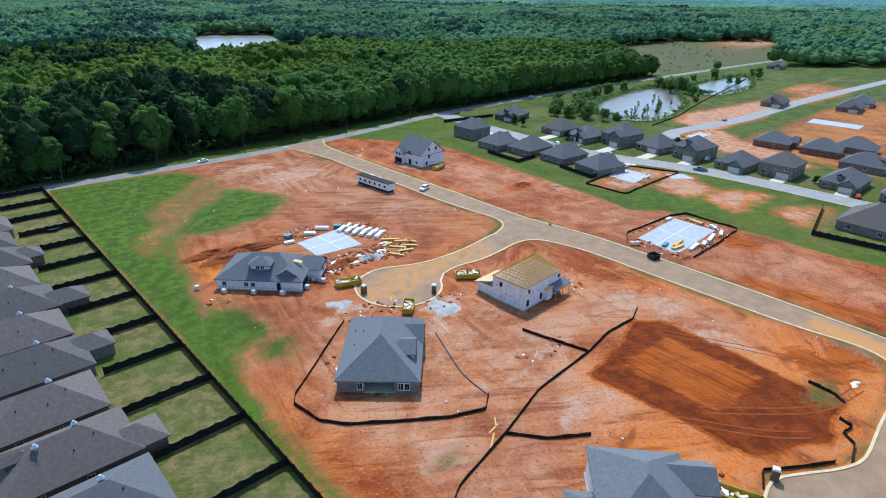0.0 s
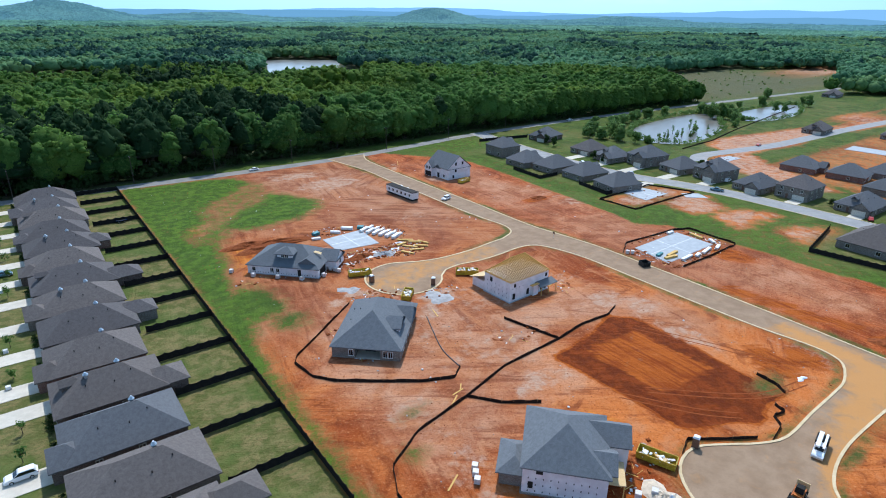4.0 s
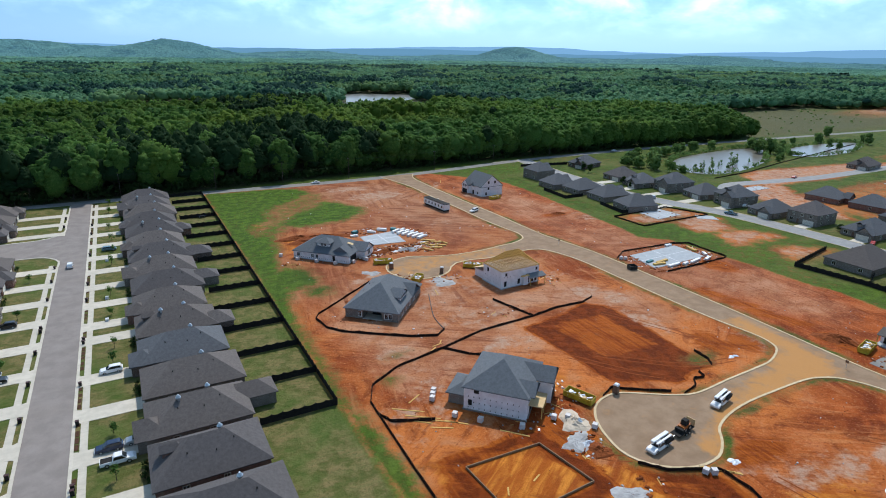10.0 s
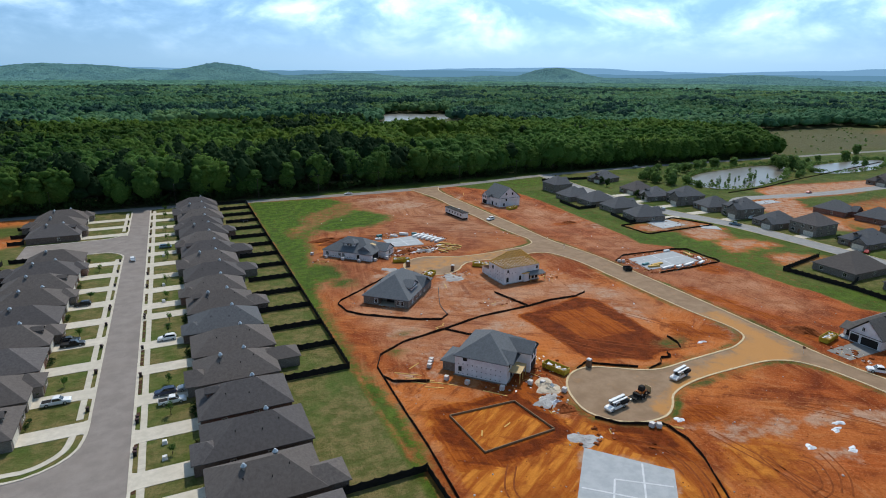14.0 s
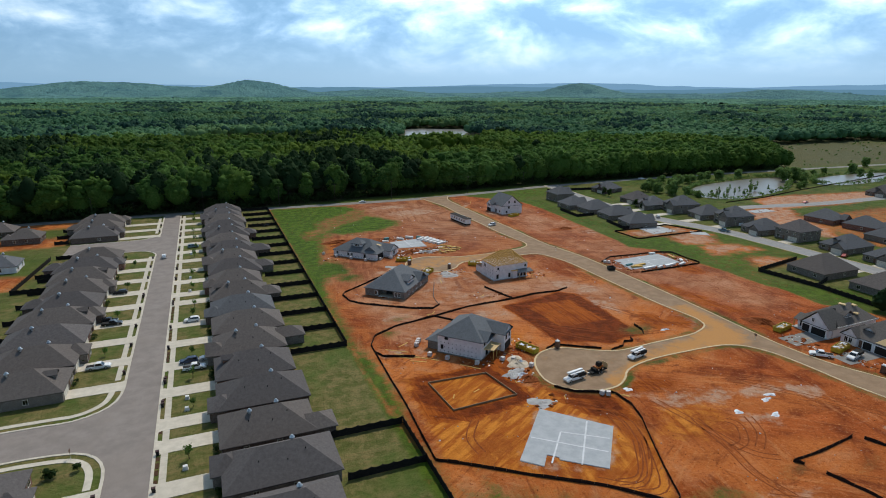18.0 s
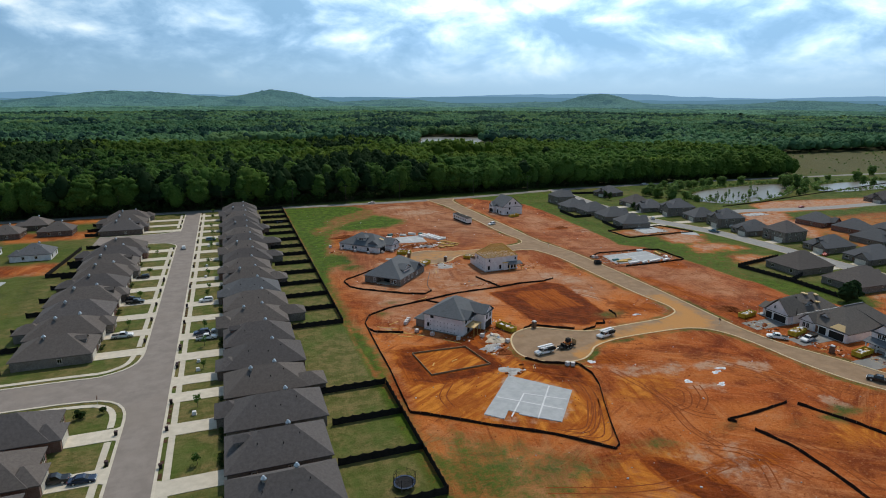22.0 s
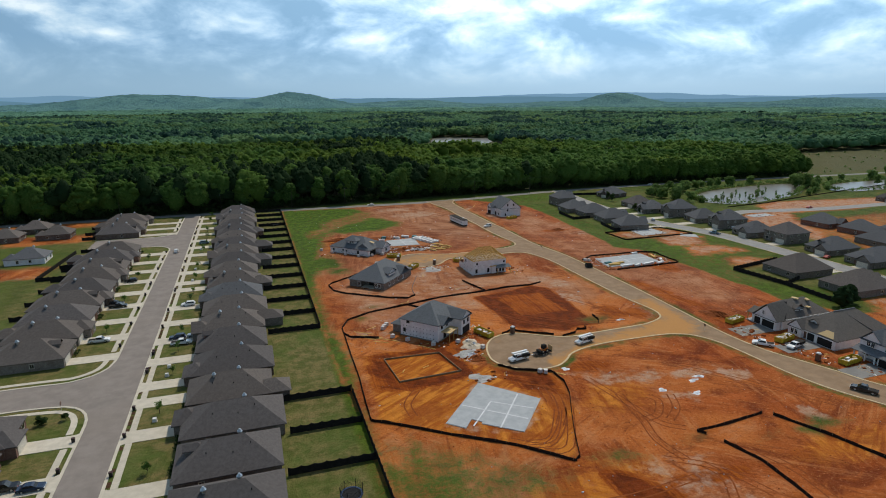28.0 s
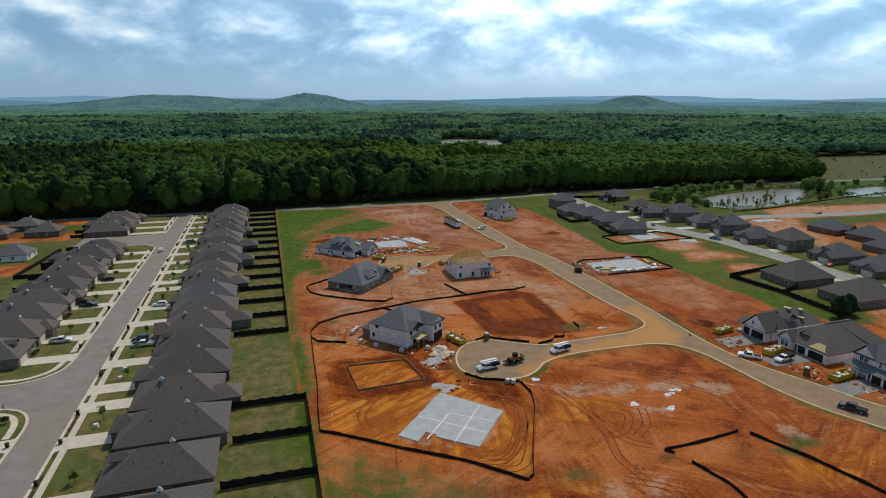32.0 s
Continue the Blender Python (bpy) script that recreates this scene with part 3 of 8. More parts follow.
def poly_dist(x, y, poly):
    """Signed distance to a polygon, positive inside."""
    inside, best = np.zeros(x.shape, bool), np.full(x.shape, 1e9)
    for (x0, y0), (x1, y1) in zip(poly, poly[1:] + poly[:1]):
        dx, dy = x1 - x0, y1 - y0
        t = np.clip(((x - x0) * dx + (y - y0) * dy) / (dx * dx + dy * dy + 1e-9), 0, 1)
        best = np.minimum(best, np.hypot(x - x0 - t * dx, y - y0 - t * dy))
        if y0 != y1:
            inside ^= ((y0 > y) != (y1 > y)) & (x < dx * (y - y0) / dy + x0)
    return np.where(inside, best, -best)


def soft(d, w):
    return np.clip(0.5 + d / (2 * w), 0, 1)


def line_dist(x, y, pts):
    best = np.full(np.shape(x), 1e9)
    for (x0, y0), (x1, y1) in zip(pts, pts[1:]):
        dx, dy = x1 - x0, y1 - y0
        t = np.clip(((x - x0) * dx + (y - y0) * dy) / (dx * dx + dy * dy + 1e-9), 0, 1)
        best = np.minimum(best, np.hypot(x - x0 - t * dx, y - y0 - t * dy))
    return best


def smooth_line(pts, per=4):
    """Catmull-Rom through the points."""
    out = []
    for i in range(len(pts) - 1):
        p0, p1, p2, p3 = (np.array(pts[min(max(j, 0), len(pts) - 1)], float) for j in (i - 1, i, i + 1, i + 2))
        for k in range(per):
            t = k / per
            out.append(tuple(0.5 * (2 * p1 + (p2 - p0) * t + (2 * p0 - 5 * p1 + 4 * p2 - p3) * t * t + (3 * p1 - p0 - 3 * p2 + p3) * t**3)))
    return out + [tuple(pts[-1])]


def evenly(pts, step=6.0):
    """Points set along the long legs of a line, so that it bends only where it should."""
    out = []
    for (x0, y0), (x1, y1) in zip(pts, pts[1:]):
        n = max(1, round(math.hypot(x1 - x0, y1 - y0) / step))
        out += [(x0 + (x1 - x0) * i / n, y0 + (y1 - y0) * i / n) for i in range(n)]
    return out + [pts[-1]]


def offset_line(pts, d):
    """The line moved sideways by d, to its left."""
    out = []
    for i, p in enumerate(pts):
        a, b = pts[max(i - 1, 0)], pts[min(i + 1, len(pts) - 1)]
        tx, ty = b[0] - a[0], b[1] - a[1]
        n = math.hypot(tx, ty) or 1
        out.append((p[0] - ty / n * d, p[1] + tx / n * d))
    return out


def ribbon(pts, w, z):
    g = Geo()
    a, b = offset_line(pts, w / 2), offset_line(pts, -w / 2)
    for i in range(len(pts) - 1):
        g.face((*b[i], z), (*b[i + 1], z), (*a[i + 1], z), (*a[i], z))
    return g


def kerb(pts, w=0.52, h=0.14, inward=1):
    """A raised kerb that follows a line."""
    g = Geo()
    a, b = pts, offset_line(pts, w * inward)
    n = len(pts)
    v = [(*p, 0.0) for p in a] + [(*p, h) for p in a] + [(*p, h) for p in b] + [(*p, 0.0) for p in b]
    f = []
    for i in range(n - 1):
        for r in range(3):
            f.append((r * n + i, r * n + i + 1, (r + 1) * n + i + 1, (r + 1) * n + i))
    f += [(0, n, 2 * n, 3 * n), (n - 1, 4 * n - 1, 3 * n - 1, 2 * n - 1)]
    return g.hull(v, f)


# ------------------------------------------------------------------ plan: roads
ROAD_W = [(100, 213), (102.5, 200), (105.3, 180), (105, 158), (105.7, 132), (105.7, 108), (106.8, 92), (107.7, 85), (107.3, 80.5), (105, 76.3), (98.6, 73.3), (93, 72.6),
          (81.6, 71), (69.5, 71.2), (62.5, 73.0)]
CDS1 = [(52.6 + 11.0 * math.cos(radians(q)), 65.6 + 11.0 * math.sin(radians(q))) for q in range(60, 352, 13)]
SPUR_S = [(66, 63.4), (72, 64.2), (80, 63.0), (88.7, 63.4), (96, 64.2), (101.5, 63.4), (104.8, 60.3), (107.2, 53.4), (108.8, 43.3), (109, 25), (109.3, 5), (109.8, -10),
          (111.2, -20.5), (111.0, -26), (108.6, -30.0), (101.5, -33.0), (95, -33.6), (84, -34), (73, -34.6), (67, -32.6), (61.8, -29.3), (56, -26.2), (50, -27.4), (46, -31.5),
          (43.8, -37), (43.3, -43), (46.5, -48), (52, -51), (58, -51), (62.5, -48.3), (66, -45), (72, -42.8), (80, -41.7), (90, -41.6), (100, -41.9), (105, -43.2), (109, -46),
          (112.2, -52.4), (113.6, -61.6), (114.2, -71), (115.5, -79), (117.5, -86), (121.5, -94), (127, -104), (137, -118), (150, -131)]
ROAD_E = [(160, -123), (146, -108), (136, -96), (130, -86.5), (127, -78), (124, -71), (121, -64), (119.2, -56), (118.4, -46), (118.8, -33), (119.4, -18), (119.8, 0), (119.8, 20),
          (119.5, 46), (118.5, 57), (116.4, 70), (115.4, 77), (115.2, 92), (115.5, 114), (115, 132), (114.8, 160), (115, 186), (116, 202), (121, 213)]
WEST = smooth_line(ROAD_W, 3) + CDS1[1:-1] + smooth_line(SPUR_S, 3)
EAST = smooth_line(ROAD_E, 3)
SITE_ROAD = WEST + EAST
BACK = smooth_line([(-420, 218), (-150, 216), (-60, 216), (0, 213.5), (72, 210.5), (116, 212), (160, 217.5), (209, 224.5), (290, 228), (380, 227), (478, 222.5), (673, 213), (900, 196), (1300, 160)], 4)
ST_E, ST_W = -49.1, -57.3
SIDE_N = [(-140, -18.6), (-77, -18.9), (-66.8, -19.2), (-61.5, -16.8), (-58.3, -12.5), (-57.3, -6)]
SIDE_S = [(-57.3, -47), (-57.6, -41), (-59.6, -36), (-64, -32.6), (-72, -31.4), (-82, -31.2), (-140, -31.0)]
SIDE2_N = [(-96, 155.8), (-78, 155.5), (-66, 156), (-60, 159.5), (-57.3, 166)]
SIDE2_S = [(-57.3, 126), (-60, 131), (-64, 133.6), (-74, 134.4), (-96, 134.2)]
STREET_C = smooth_line([(212, 226), (206, 190), (203, 150), (202, 124), (206, 100), (213, 78), (217.5, 60), (219, 36), (219.6, 14), (220, -40), (221, -140)], 4)
STREET_D = smooth_line([(262, 101), (276, 108), (300, 105), (340, 99), (390, 98), (470, 96), (700, 80)], 4)

# ------------------------------------------------------------------ ground: one sheet to the horizon
GREEN_NW = [(1, 208), (34, 208), (48, 203), (57, 186), (52, 172), (62, 152), (61, 141), (48, 133), (35, 130), (24, 133), (17, 122), (14, 105), (10, 100), (1, 100)]
DARK_PAD = [(57, 9.8), (70, 12.5), (84, 15.7), (88, 12.2), (87.3, -8), (86.8, -27.2), (80, -27.5), (72, -29), (64, -25), (59.5, -20.5), (59.5, -12), (58.4, -4)]
ORANGE_1 = [(8, -28), (20, -26), (33, -40), (42, -45), (55, -53), (52, -72), (41, -90), (24, -77), (8, -66), (7, -45)]
TRENCH = [(42, -95.5), (48, -97), (54, -108), (56, -118), (48, -118), (44, -106)]
SCRUB = [(6, -72), (22, -80), (36, -92), (33, -99), (20, -104), (3, -97)]
SITE = [(1.0, 211), (100, 208), (118, 209), (130, 211), (158, 175), (158.5, 145), (155, 108), (152, 70), (149, 57), (158, 48), (161, 20), (161, 0), (163, -16), (162, -30), (172, -47), (192, -55),
        (230, -60), (230, -260), (3, -260), (3.0, -60), (0.6, -40), (0.3, 40)]


def make_ground():
    def axis(spans, far):
        core = np.concatenate([np.arange(lo, hi, step) for lo, hi, step in spans])
        lo, hi, step = spans[0][0], spans[-1][1], spans[-1][2]
        out = [hi + step * 1.5]
        while out[-1] < far:
            out.append(out[-1] + (out[-1] - hi) * 0.35 + 3)
        inn = [lo - step * 1.5]
        while inn[-1] > -far:
            inn.append(inn[-1] - (lo - inn[-1]) * 0.35 - 3)
        return np.array(inn[::-1] + list(core) + out)
    xs, ys = axis([(-135, -3, 3.0), (-3, 166, 1.0), (166, 330, 2.2)], 7000), axis([(-190, -125, 2.6), (-125, 126, 1.1), (126, 222, 1.8)], 7000)
    X, Y = np.meshgrid(xs, ys)
    x, y = X.ravel(), Y.ravel()
    z = np.zeros_like(x)
    nx, ny = len(xs), len(ys)
    i = (np.arange(ny - 1)[:, None] * nx + np.arange(nx - 1)).ravel()
    me = np_mesh("ground", np.stack([x, y, z], 1), np.stack([i, i + 1, i + nx + 1, i + nx], 1), MAT["ground"])
    wob = (fbm(x, y, 0.06, 3) - 0.5) * 14
    wob2 = (fbm(x, y, 0.15, 9) - 0.5) * 8
    site = soft(poly_dist(x, y, SITE) + wob2 * 0.25, 1.2)
    grass = (1 - site) * (0.72 + 0.2 * fbm(x, y, 0.035, 52))
    g = soft(poly_dist(x, y, GREEN_NW) + wob * 0.5, 5) * (1 - 0.50 * np.clip(1.5 - line_dist(x, y, [(10, 131), (22, 147), (32, 161), (44, 175), (57, 190)]) / 8 + wob * 0.14, 0, 1))
    edge = np.interp(y, [-260, -95, -70, -30, 0, 40, 70, 100, 215], [10, 5.5, 4.0, 4.5, 4, 4.5, 7, 11, 10])
    g = np.maximum(g, 0.95 * soft(edge - x + wob * 0.35, 3.0) * (0.55 + 0.7 * fbm(x, y, 0.11, 21)))
    for cx, cy, rx, ry, s in ((11, 74, 9, 12, 0.95), (15, 60, 7, 7, 0.7), (20, 12, 5.5, 3, 0.8), (14, 2, 4, 4, 0.6), (22, -88, 6, 3, 0.4), (11, -78, 3, 9, 0.6),
                              (87, -24, 6, 4, 0.7), (30, -103, 8, 3, 0.4), (80, -44, 12, 1.8, 0.7)):
        g = np.maximum(g, s * np.clip(1.25 - np.hypot((x - cx) / rx, (y - cy) / ry) + wob * 0.05 + wob2 * 0.10, 0, 1))
    verge = np.minimum(line_dist(x, y, WEST), line_dist(x, y, EAST))
    g = np.maximum(g, 0.80 * np.clip(np.hypot(x - 54, y - 66) / 14 - 1.3, 0, 1) * np.clip(1.2 - np.abs(verge - 1.4) / 1.6, 0, 1) * fbm(x, y, 0.08, 31) * 1.25 * (poly_dist(x, y, SITE_ROAD) < 0))
    grass = np.maximum(grass, g * site)
    dirt = np.zeros_like(x)     # bare tan and red ground in the grass east of the site
    frag = (fbm(x, y, 0.22, 19) - 0.5) * 7 + wob * 0.35
    for poly, s in (([(178, 54), (181, 67), (195, 71), (204, 63), (197, 50), (186, 48)], 1), ([(178, 32), (182, 45), (195, 46), (205, 36), (203, 31), (190, 33)], 1), ([(182, 10), (185, 20), (197, 20), (205, 12), (192, 7)], 0.8),
                    ([(165, 69), (165, 84), (198, 85), (205, 70)], 0.9), ([(292, 97), (345, 93), (420, 98), (440, 112), (400, 120), (330, 128), (308, 122)], 1.1), ([(262, 15), (282, 78), (420, 76), (480, 62), (480, 15), (300, -10)], 0.5),
                    ([(246, 45), (262, 95), (286, 104), (300, 92), (280, 60), (262, 30)], 0.9), ([(176, -60), (190, -40), (226, -42), (230, -70)], 1), ([(-128, 92), (-104, 92), (-102, 108), (-128, 109)], 1),
                    ([(-138, 156), (-96, 156), (-96, 176), (-138, 178)], 0.8), ([(-170, 197), (-92, 198), (-92, 212), (-170, 212)], 0.8), ([(762, 298), (798, 384), (866, 362), (960, 330), (880, 285), (790, 262)], 1.1), ([(440, 90), (520, 88), (560, 120), (470, 130)], 0.8)):
        dirt = np.maximum(dirt, s * soft(poly_dist(x, y, poly) + frag, 4.0))
    grass = np.where(site < 0.5, np.clip(grass - dirt * 0.95, 0, 1), grass)
    pd = poly_dist(x, y, DARK_PAD) + wob2 * 0.45
    nz = fbm(x, y, 0.16, 23)
    rim = np.maximum.reduce([0.75 * soft(64.0 - x + wob * 0.4, 3.0), soft(x - 83.6 + wob2 * 0.25, 1.1), soft(-15.0 - y + wob * 0.5, 3.5), soft(y - 8.5 + wob2 * 0.3, 2.0) * 0.9])
    wet = soft(pd, 1.0) * (0.62 + 0.9 * np.clip(rim * (2.8 * fbm(x, y, 0.10, 37) - 0.25), 0, 1) + 0.35 * np.clip(1.2 - line_dist(x, y, [(61, 8), (64, -6), (66, -22)]) / 2.2, 0, 1))
    wet = np.maximum(wet, np.clip(1.3 - np.hypot((x - 30) / 9, (y - 110) / 8), 0, 1) * 0.9)
    for cx, cy, rx, ry in ((16, -40, 5, 12), (24, -33, 12, 3), (38, -33, 7, 9), (47, -50, 6, 3), (66, -54, 9, 4), (97, -20, 6, 9), (128, -35, 5, 10), (62, -104, 14, 3), (95, 66, 12, 4), (140, 100, 9, 3), (150, 20, 6, 8)):
        wet = np.maximum(wet, 0.8 * np.clip(1.3 - np.hypot((x - cx) / rx, (y - cy) / ry) + wob2 * 0.06, 0, 1))
    orange = np.maximum(soft(poly_dist(x, y, ORANGE_1) + wob2 * 0.4, 3), 0.75 * np.clip(1.3 - np.hypot((x - 22.5) / 10, (y + 39) / 8), 0, 1.2))
    for cx, cy, rx, ry in ((38, -100, 30, 14), (98, -104, 22, 8), (20, 105, 8, 22), (12, 140, 6, 8), (76, -8, 8, 9), (45, -12, 9, 12), (64, -70, 16, 12)):
        orange = np.maximum(orange, 0.7 * np.clip(1.3 - np.hypot((x - cx) / rx, (y - cy) / ry) + wob2 * 0.06, 0, 1))
    pit = poly_dist(x, y, [(14, -31.5), (14.4, -46.8), (32, -46.4), (29, -31.5)])
    wet = np.maximum(wet, 1.2 * soft(pit + 4.2 + wob2 * 0.3, 1.2) * soft(-pit, 0.6) * (0.6 + 0.6 * nz))
    orange = np.maximum(orange, 1.3 * soft(pit - 0.3, 0.6))
    wet *= 1 - soft(pit - 0.3, 0.6)
    pale = np.clip((fbm(x, y, 0.045, 41) - 0.52) * 2.4, 0, 0.7)
    for cx, cy, rx, ry in ((40, 62, 5, 3.5), (36, 64, 4, 3), (46, 44, 6, 5), (56, 50, 6, 4), (90, 22, 8, 6), (96, 14, 6, 5), (76, -64, 9, 5), (90, -66, 8, 4), (20, 12.5, 7, 4), (41, -32, 5, 5), (38, -49, 5, 4), (80, 170, 18, 12),
                               (128, -48, 5, 5), (60, -56, 5, 2), (72, 190, 14, 8), (30, 62, 4, 3), (125, 150, 5, 6)):
        pale = np.maximum(pale, np.clip(1.35 - np.hypot((x - cx) / rx, (y - cy) / ry) + wob2 * 0.05, 0, 1))
    pale = np.maximum(pale, 0.95 * np.clip(dirt, 0, 1) * (1 - site) * soft(x + 60, 1))
    pale = np.maximum(pale, (0.25 + 0.6 * fbm(x, y, 0.07, 71)) * np.clip(1.5 - np.hypot((x - 52) / 26, (y - 34) / 24), 0, 1))
    pale *= 1 - 0.8 * np.clip(np.maximum(wet, orange), 0, 1)
    apron = poly_dist(x, y, [(20.1, -69.2), (23.6, -72.6), (35.1, -78.0), (45.2, -66.0), (34.0, -53.6)])
    pale = np.maximum(pale, 0.75 * np.clip(1.3 + apron / 2.2 + wob2 * 0.12, 0, 1) * (0.4 + nz))
    lawn = soft(-0.3 - x, 0.6) * (0.35 + 0.65 * soft(x + 101, 2)) * soft(209 - y, 1) * (1 - np.clip(dirt, 0, 1))
    for cx, cy, rx, ry in ((192, -5, 20, 16), (186, 128, 15, 52), (240, 60, 17, 62), (236, 140, 10, 30), (250, 195, 14, 10)):
        lawn = np.maximum(lawn, 0.8 * np.clip(2.5 - 2 * np.hypot((x - cx) / rx, (y - cy) / ry), 0, 1))
    lawn = np.maximum(lawn, 0.2 * soft(poly_dist(x, y, [(478, 236), (545, 300), (602, 372), (670, 405), (838, 396), (955, 318), (790, 240), (702, 224)]), 14))
    woods = soft(y - np.interp(x, [-400, -85, 2, 102, 192, 298, 443, 480], [214, 214, 219, 229, 236, 236, 249, 255]), 3) * soft(470 + (y - 240) * 0.6 - x, 12)
    woods = np.maximum(woods, soft(y - 420, 20))
    meadow = soft(poly_dist(x, y, [(478, 236), (545, 300), (602, 372), (670, 405), (838, 396), (955, 318), (790, 240), (702, 224)]), 14) * (1 - np.clip(dirt, 0, 1))
    grass = grass * (1 - meadow) + 0.62 * meadow
    woods = np.maximum(woods, meadow * (0.62 + 0.4 * fbm(x, y, 0.03, 4)))
    # deeper red in the eastern field and the southern plots, bladed rows along the road, lush grass by the north-west corner and the eastern bank
    deep = np.maximum.reduce([0.85 * soft(x - 119, 2) * soft(168 - x, 3) * soft(y + 60, 8), 0.55 * soft(-44 - y + wob, 8) * soft(x - 46, 6), 0.6 * np.clip(1.4 - np.hypot((x - 112) / 14, (y + 22) / 26), 0, 1), 0.55 * np.clip(1.4 - np.hypot((x - 84) / 12, (y - 98) / 26), 0, 1)])
    deep = deep * (0.55 + 0.9 * fbm(x, y, 0.03, 83)) * site
    rows = np.maximum(soft(x - 120, 2) * soft(166 - x, 3) * soft(y + 40, 6), soft(pd, 2)) * (0.4 + 0.9 * fbm(x, y, 0.05, 13))
    vivid = np.maximum(soft(poly_dist(x, y, GREEN_NW) + 6, 6) * (0.55 + 0.7 * fbm(x, y, 0.06, 47)), 0.75 * soft(x - 145, 6) * soft(206 - x, 10) * soft(y + 60, 10) * fbm(x, y, 0.05, 48) * 1.5)
    vivid = np.maximum(vivid, 0.85 * soft(14 - x, 5) * soft(x + 1, 1) * soft(y + 90, 20) * (0.3 + 0.9 * fbm(x, y, 0.10, 49)))
    tan = np.maximum.reduce([soft(poly_dist(x, y, [(9, 62), (30, 64), (62, 47), (88, 36), (104, 8), (96, -12), (90, 18), (60, 13), (56, -2), (46, -14), (30, -6), (12, -8), (8, 20)]) + wob, 9), 1.0 * soft(poly_dist(x, y, [(50, 200), (98, 206), (103, 100), (84, 90), (66, 150)]) + wob, 9),
                             0.6 * soft(poly_dist(x, y, [(8, -72), (38, -94), (62, -95), (72, -120), (6, -125)]) + wob, 8), 0.75 * soft(poly_dist(x, y, [(120, 190), (150, 180), (156, 70), (158, 10), (160, -28), (134, -30), (121, 20), (121, 60)]) + wob, 9)]) * (0.15 + 1.2 * fbm(x, y, 0.05, 63)) * (1 - np.clip(wet, 0, 1))

    # browner, drier earth over the northern half of the site
    brown = (0.95 * soft(y - 62 + wob, 16) * soft(118 - x, 6) + 0.45 * soft(y + 12 + wob, 14) * soft(62 - y, 16) + 0.4 * soft(x - 119, 3) * soft(y - 10, 12)) * (0.45 + 0.8 * fbm(x, y, 0.04, 57)) * site * (1 - np.clip(wet, 0, 1))

    def patch(poly, w=1.6, rough=0.5):
        return soft(poly_dist(x, y, poly) + wob2 * rough, w)
    dug = np.maximum.reduce([patch([(8, -34), (13, -28), (29, -29), (34, -39), (34, -46), (31, -50), (14, -50), (8, -51)]) * (1 - soft(pit - 0.3, 0.6)), 0.9 * patch([(41, -45), (54, -53), (52, -67), (45, -61), (40, -55)]),
                             1.25 * patch(TRENCH, 1.0, 0.35), 0.75 * patch([(97, -22), (103, -17), (112, -19), (110, -28), (102, -30)], 2.5), 0.55 * patch([(119, 12), (128, 8), (133, -32), (127, -34), (124, -18)], 2)])
    wet = np.maximum(wet, dug * (0.65 + 0.55 * nz))
    orange = np.maximum(orange, np.maximum(patch([(8, -50), (24, -53), (25, -62), (16, -71), (6, -63)], 2), patch([(47, -61), (53, -66), (43, -85), (36, -88), (31, -82), (41, -73)], 2)))
    deep = np.maximum(deep, np.maximum(patch([(79, -71), (99, -78), (108, -92), (105, -100), (86, -88), (74, -82)], 4), 0.8 * patch([(112, -50), (116, -80), (98, -66), (74, -52), (66, -56), (88, -46)], 4)))
    stone = np.maximum.reduce([0.75 * patch([(61, -55), (83, -61), (77, -67), (60, -65)], 2.5), patch([(97, -67), (106, -69), (104, -73), (98, -74)], 1), 0.85 * patch([(101, -87), (105, -89), (105, -96), (100, -96)], 1.2), 0.7 * patch([(76, -70), (87, -76), (82, -80), (73, -75)], 1.6),
                               0.95 * patch([(90, 13), (95, 0), (92, -11), (88, -4)], 1.8), 0.8 * patch([(40, 7), (53, 10), (59, 3), (56, 0), (40, 3)], 2), patch([(49, 54), (58, 51), (55, 44), (46, 45)], 1.5), 0.6 * patch([(55, -92), (69, -96), (67, -114), (46, -107), (44, -96)], 4), 0.5 * patch([(5, -70), (36, -91), (37, -97), (24, -100), (3, -93)], 4)])
    pale = np.maximum(pale, stone * (1 - np.clip(dug, 0, 1)))
    scrub = patch(SCRUB, 3, 0.6) * (0.25 + 0.55 * fbm(x, y, 0.13, 95))
    grass = np.maximum(grass, scrub)
    for poly, amount in (([(42, -90), (51, -90), (56, -94), (49, -95)], 0.62), ([(92, -96), (101, -94), (108, -97), (96, -99.5)], 0.95), ([(33, -94), (39, -93), (37, -97)], 0.75), ([(25, -96), (33, -95), (30, -100)], 0.8), ([(60, -92), (72, -91), (70, -94.5)], 0.5), ([(78, -96), (90, -94.5), (86, -98)], 0.5)):
        grass = np.maximum(grass, 0.8 * amount * patch(poly, 2.2, 0.5))
    for nm, chans in (("cover", (grass, wet, pale)), ("cover2", (lawn, orange, woods)), ("cover3", (deep, np.clip(rows, 0, 1), np.clip(vivid, 0, 1))), ("cover4", (np.clip(tan, 0, 1), np.clip(brown, 0, 1), 0 * x))):
        at = me.color_attributes.new(nm, "FLOAT_COLOR", "POINT")
        at.data.foreach_set("color", np.stack([*chans, np.ones_like(x)], 1).astype(np.float32).ravel())
    tagged(new("ground", me), "red clay building site with grass, lawns and woodland floor", "ground", kind="structure")


make_ground()


def structure(name, geo, mat, label, category, kind="structure"):
    ob = part(name, geo, mat)
    return tagged(ob, label, category, kind=kind)


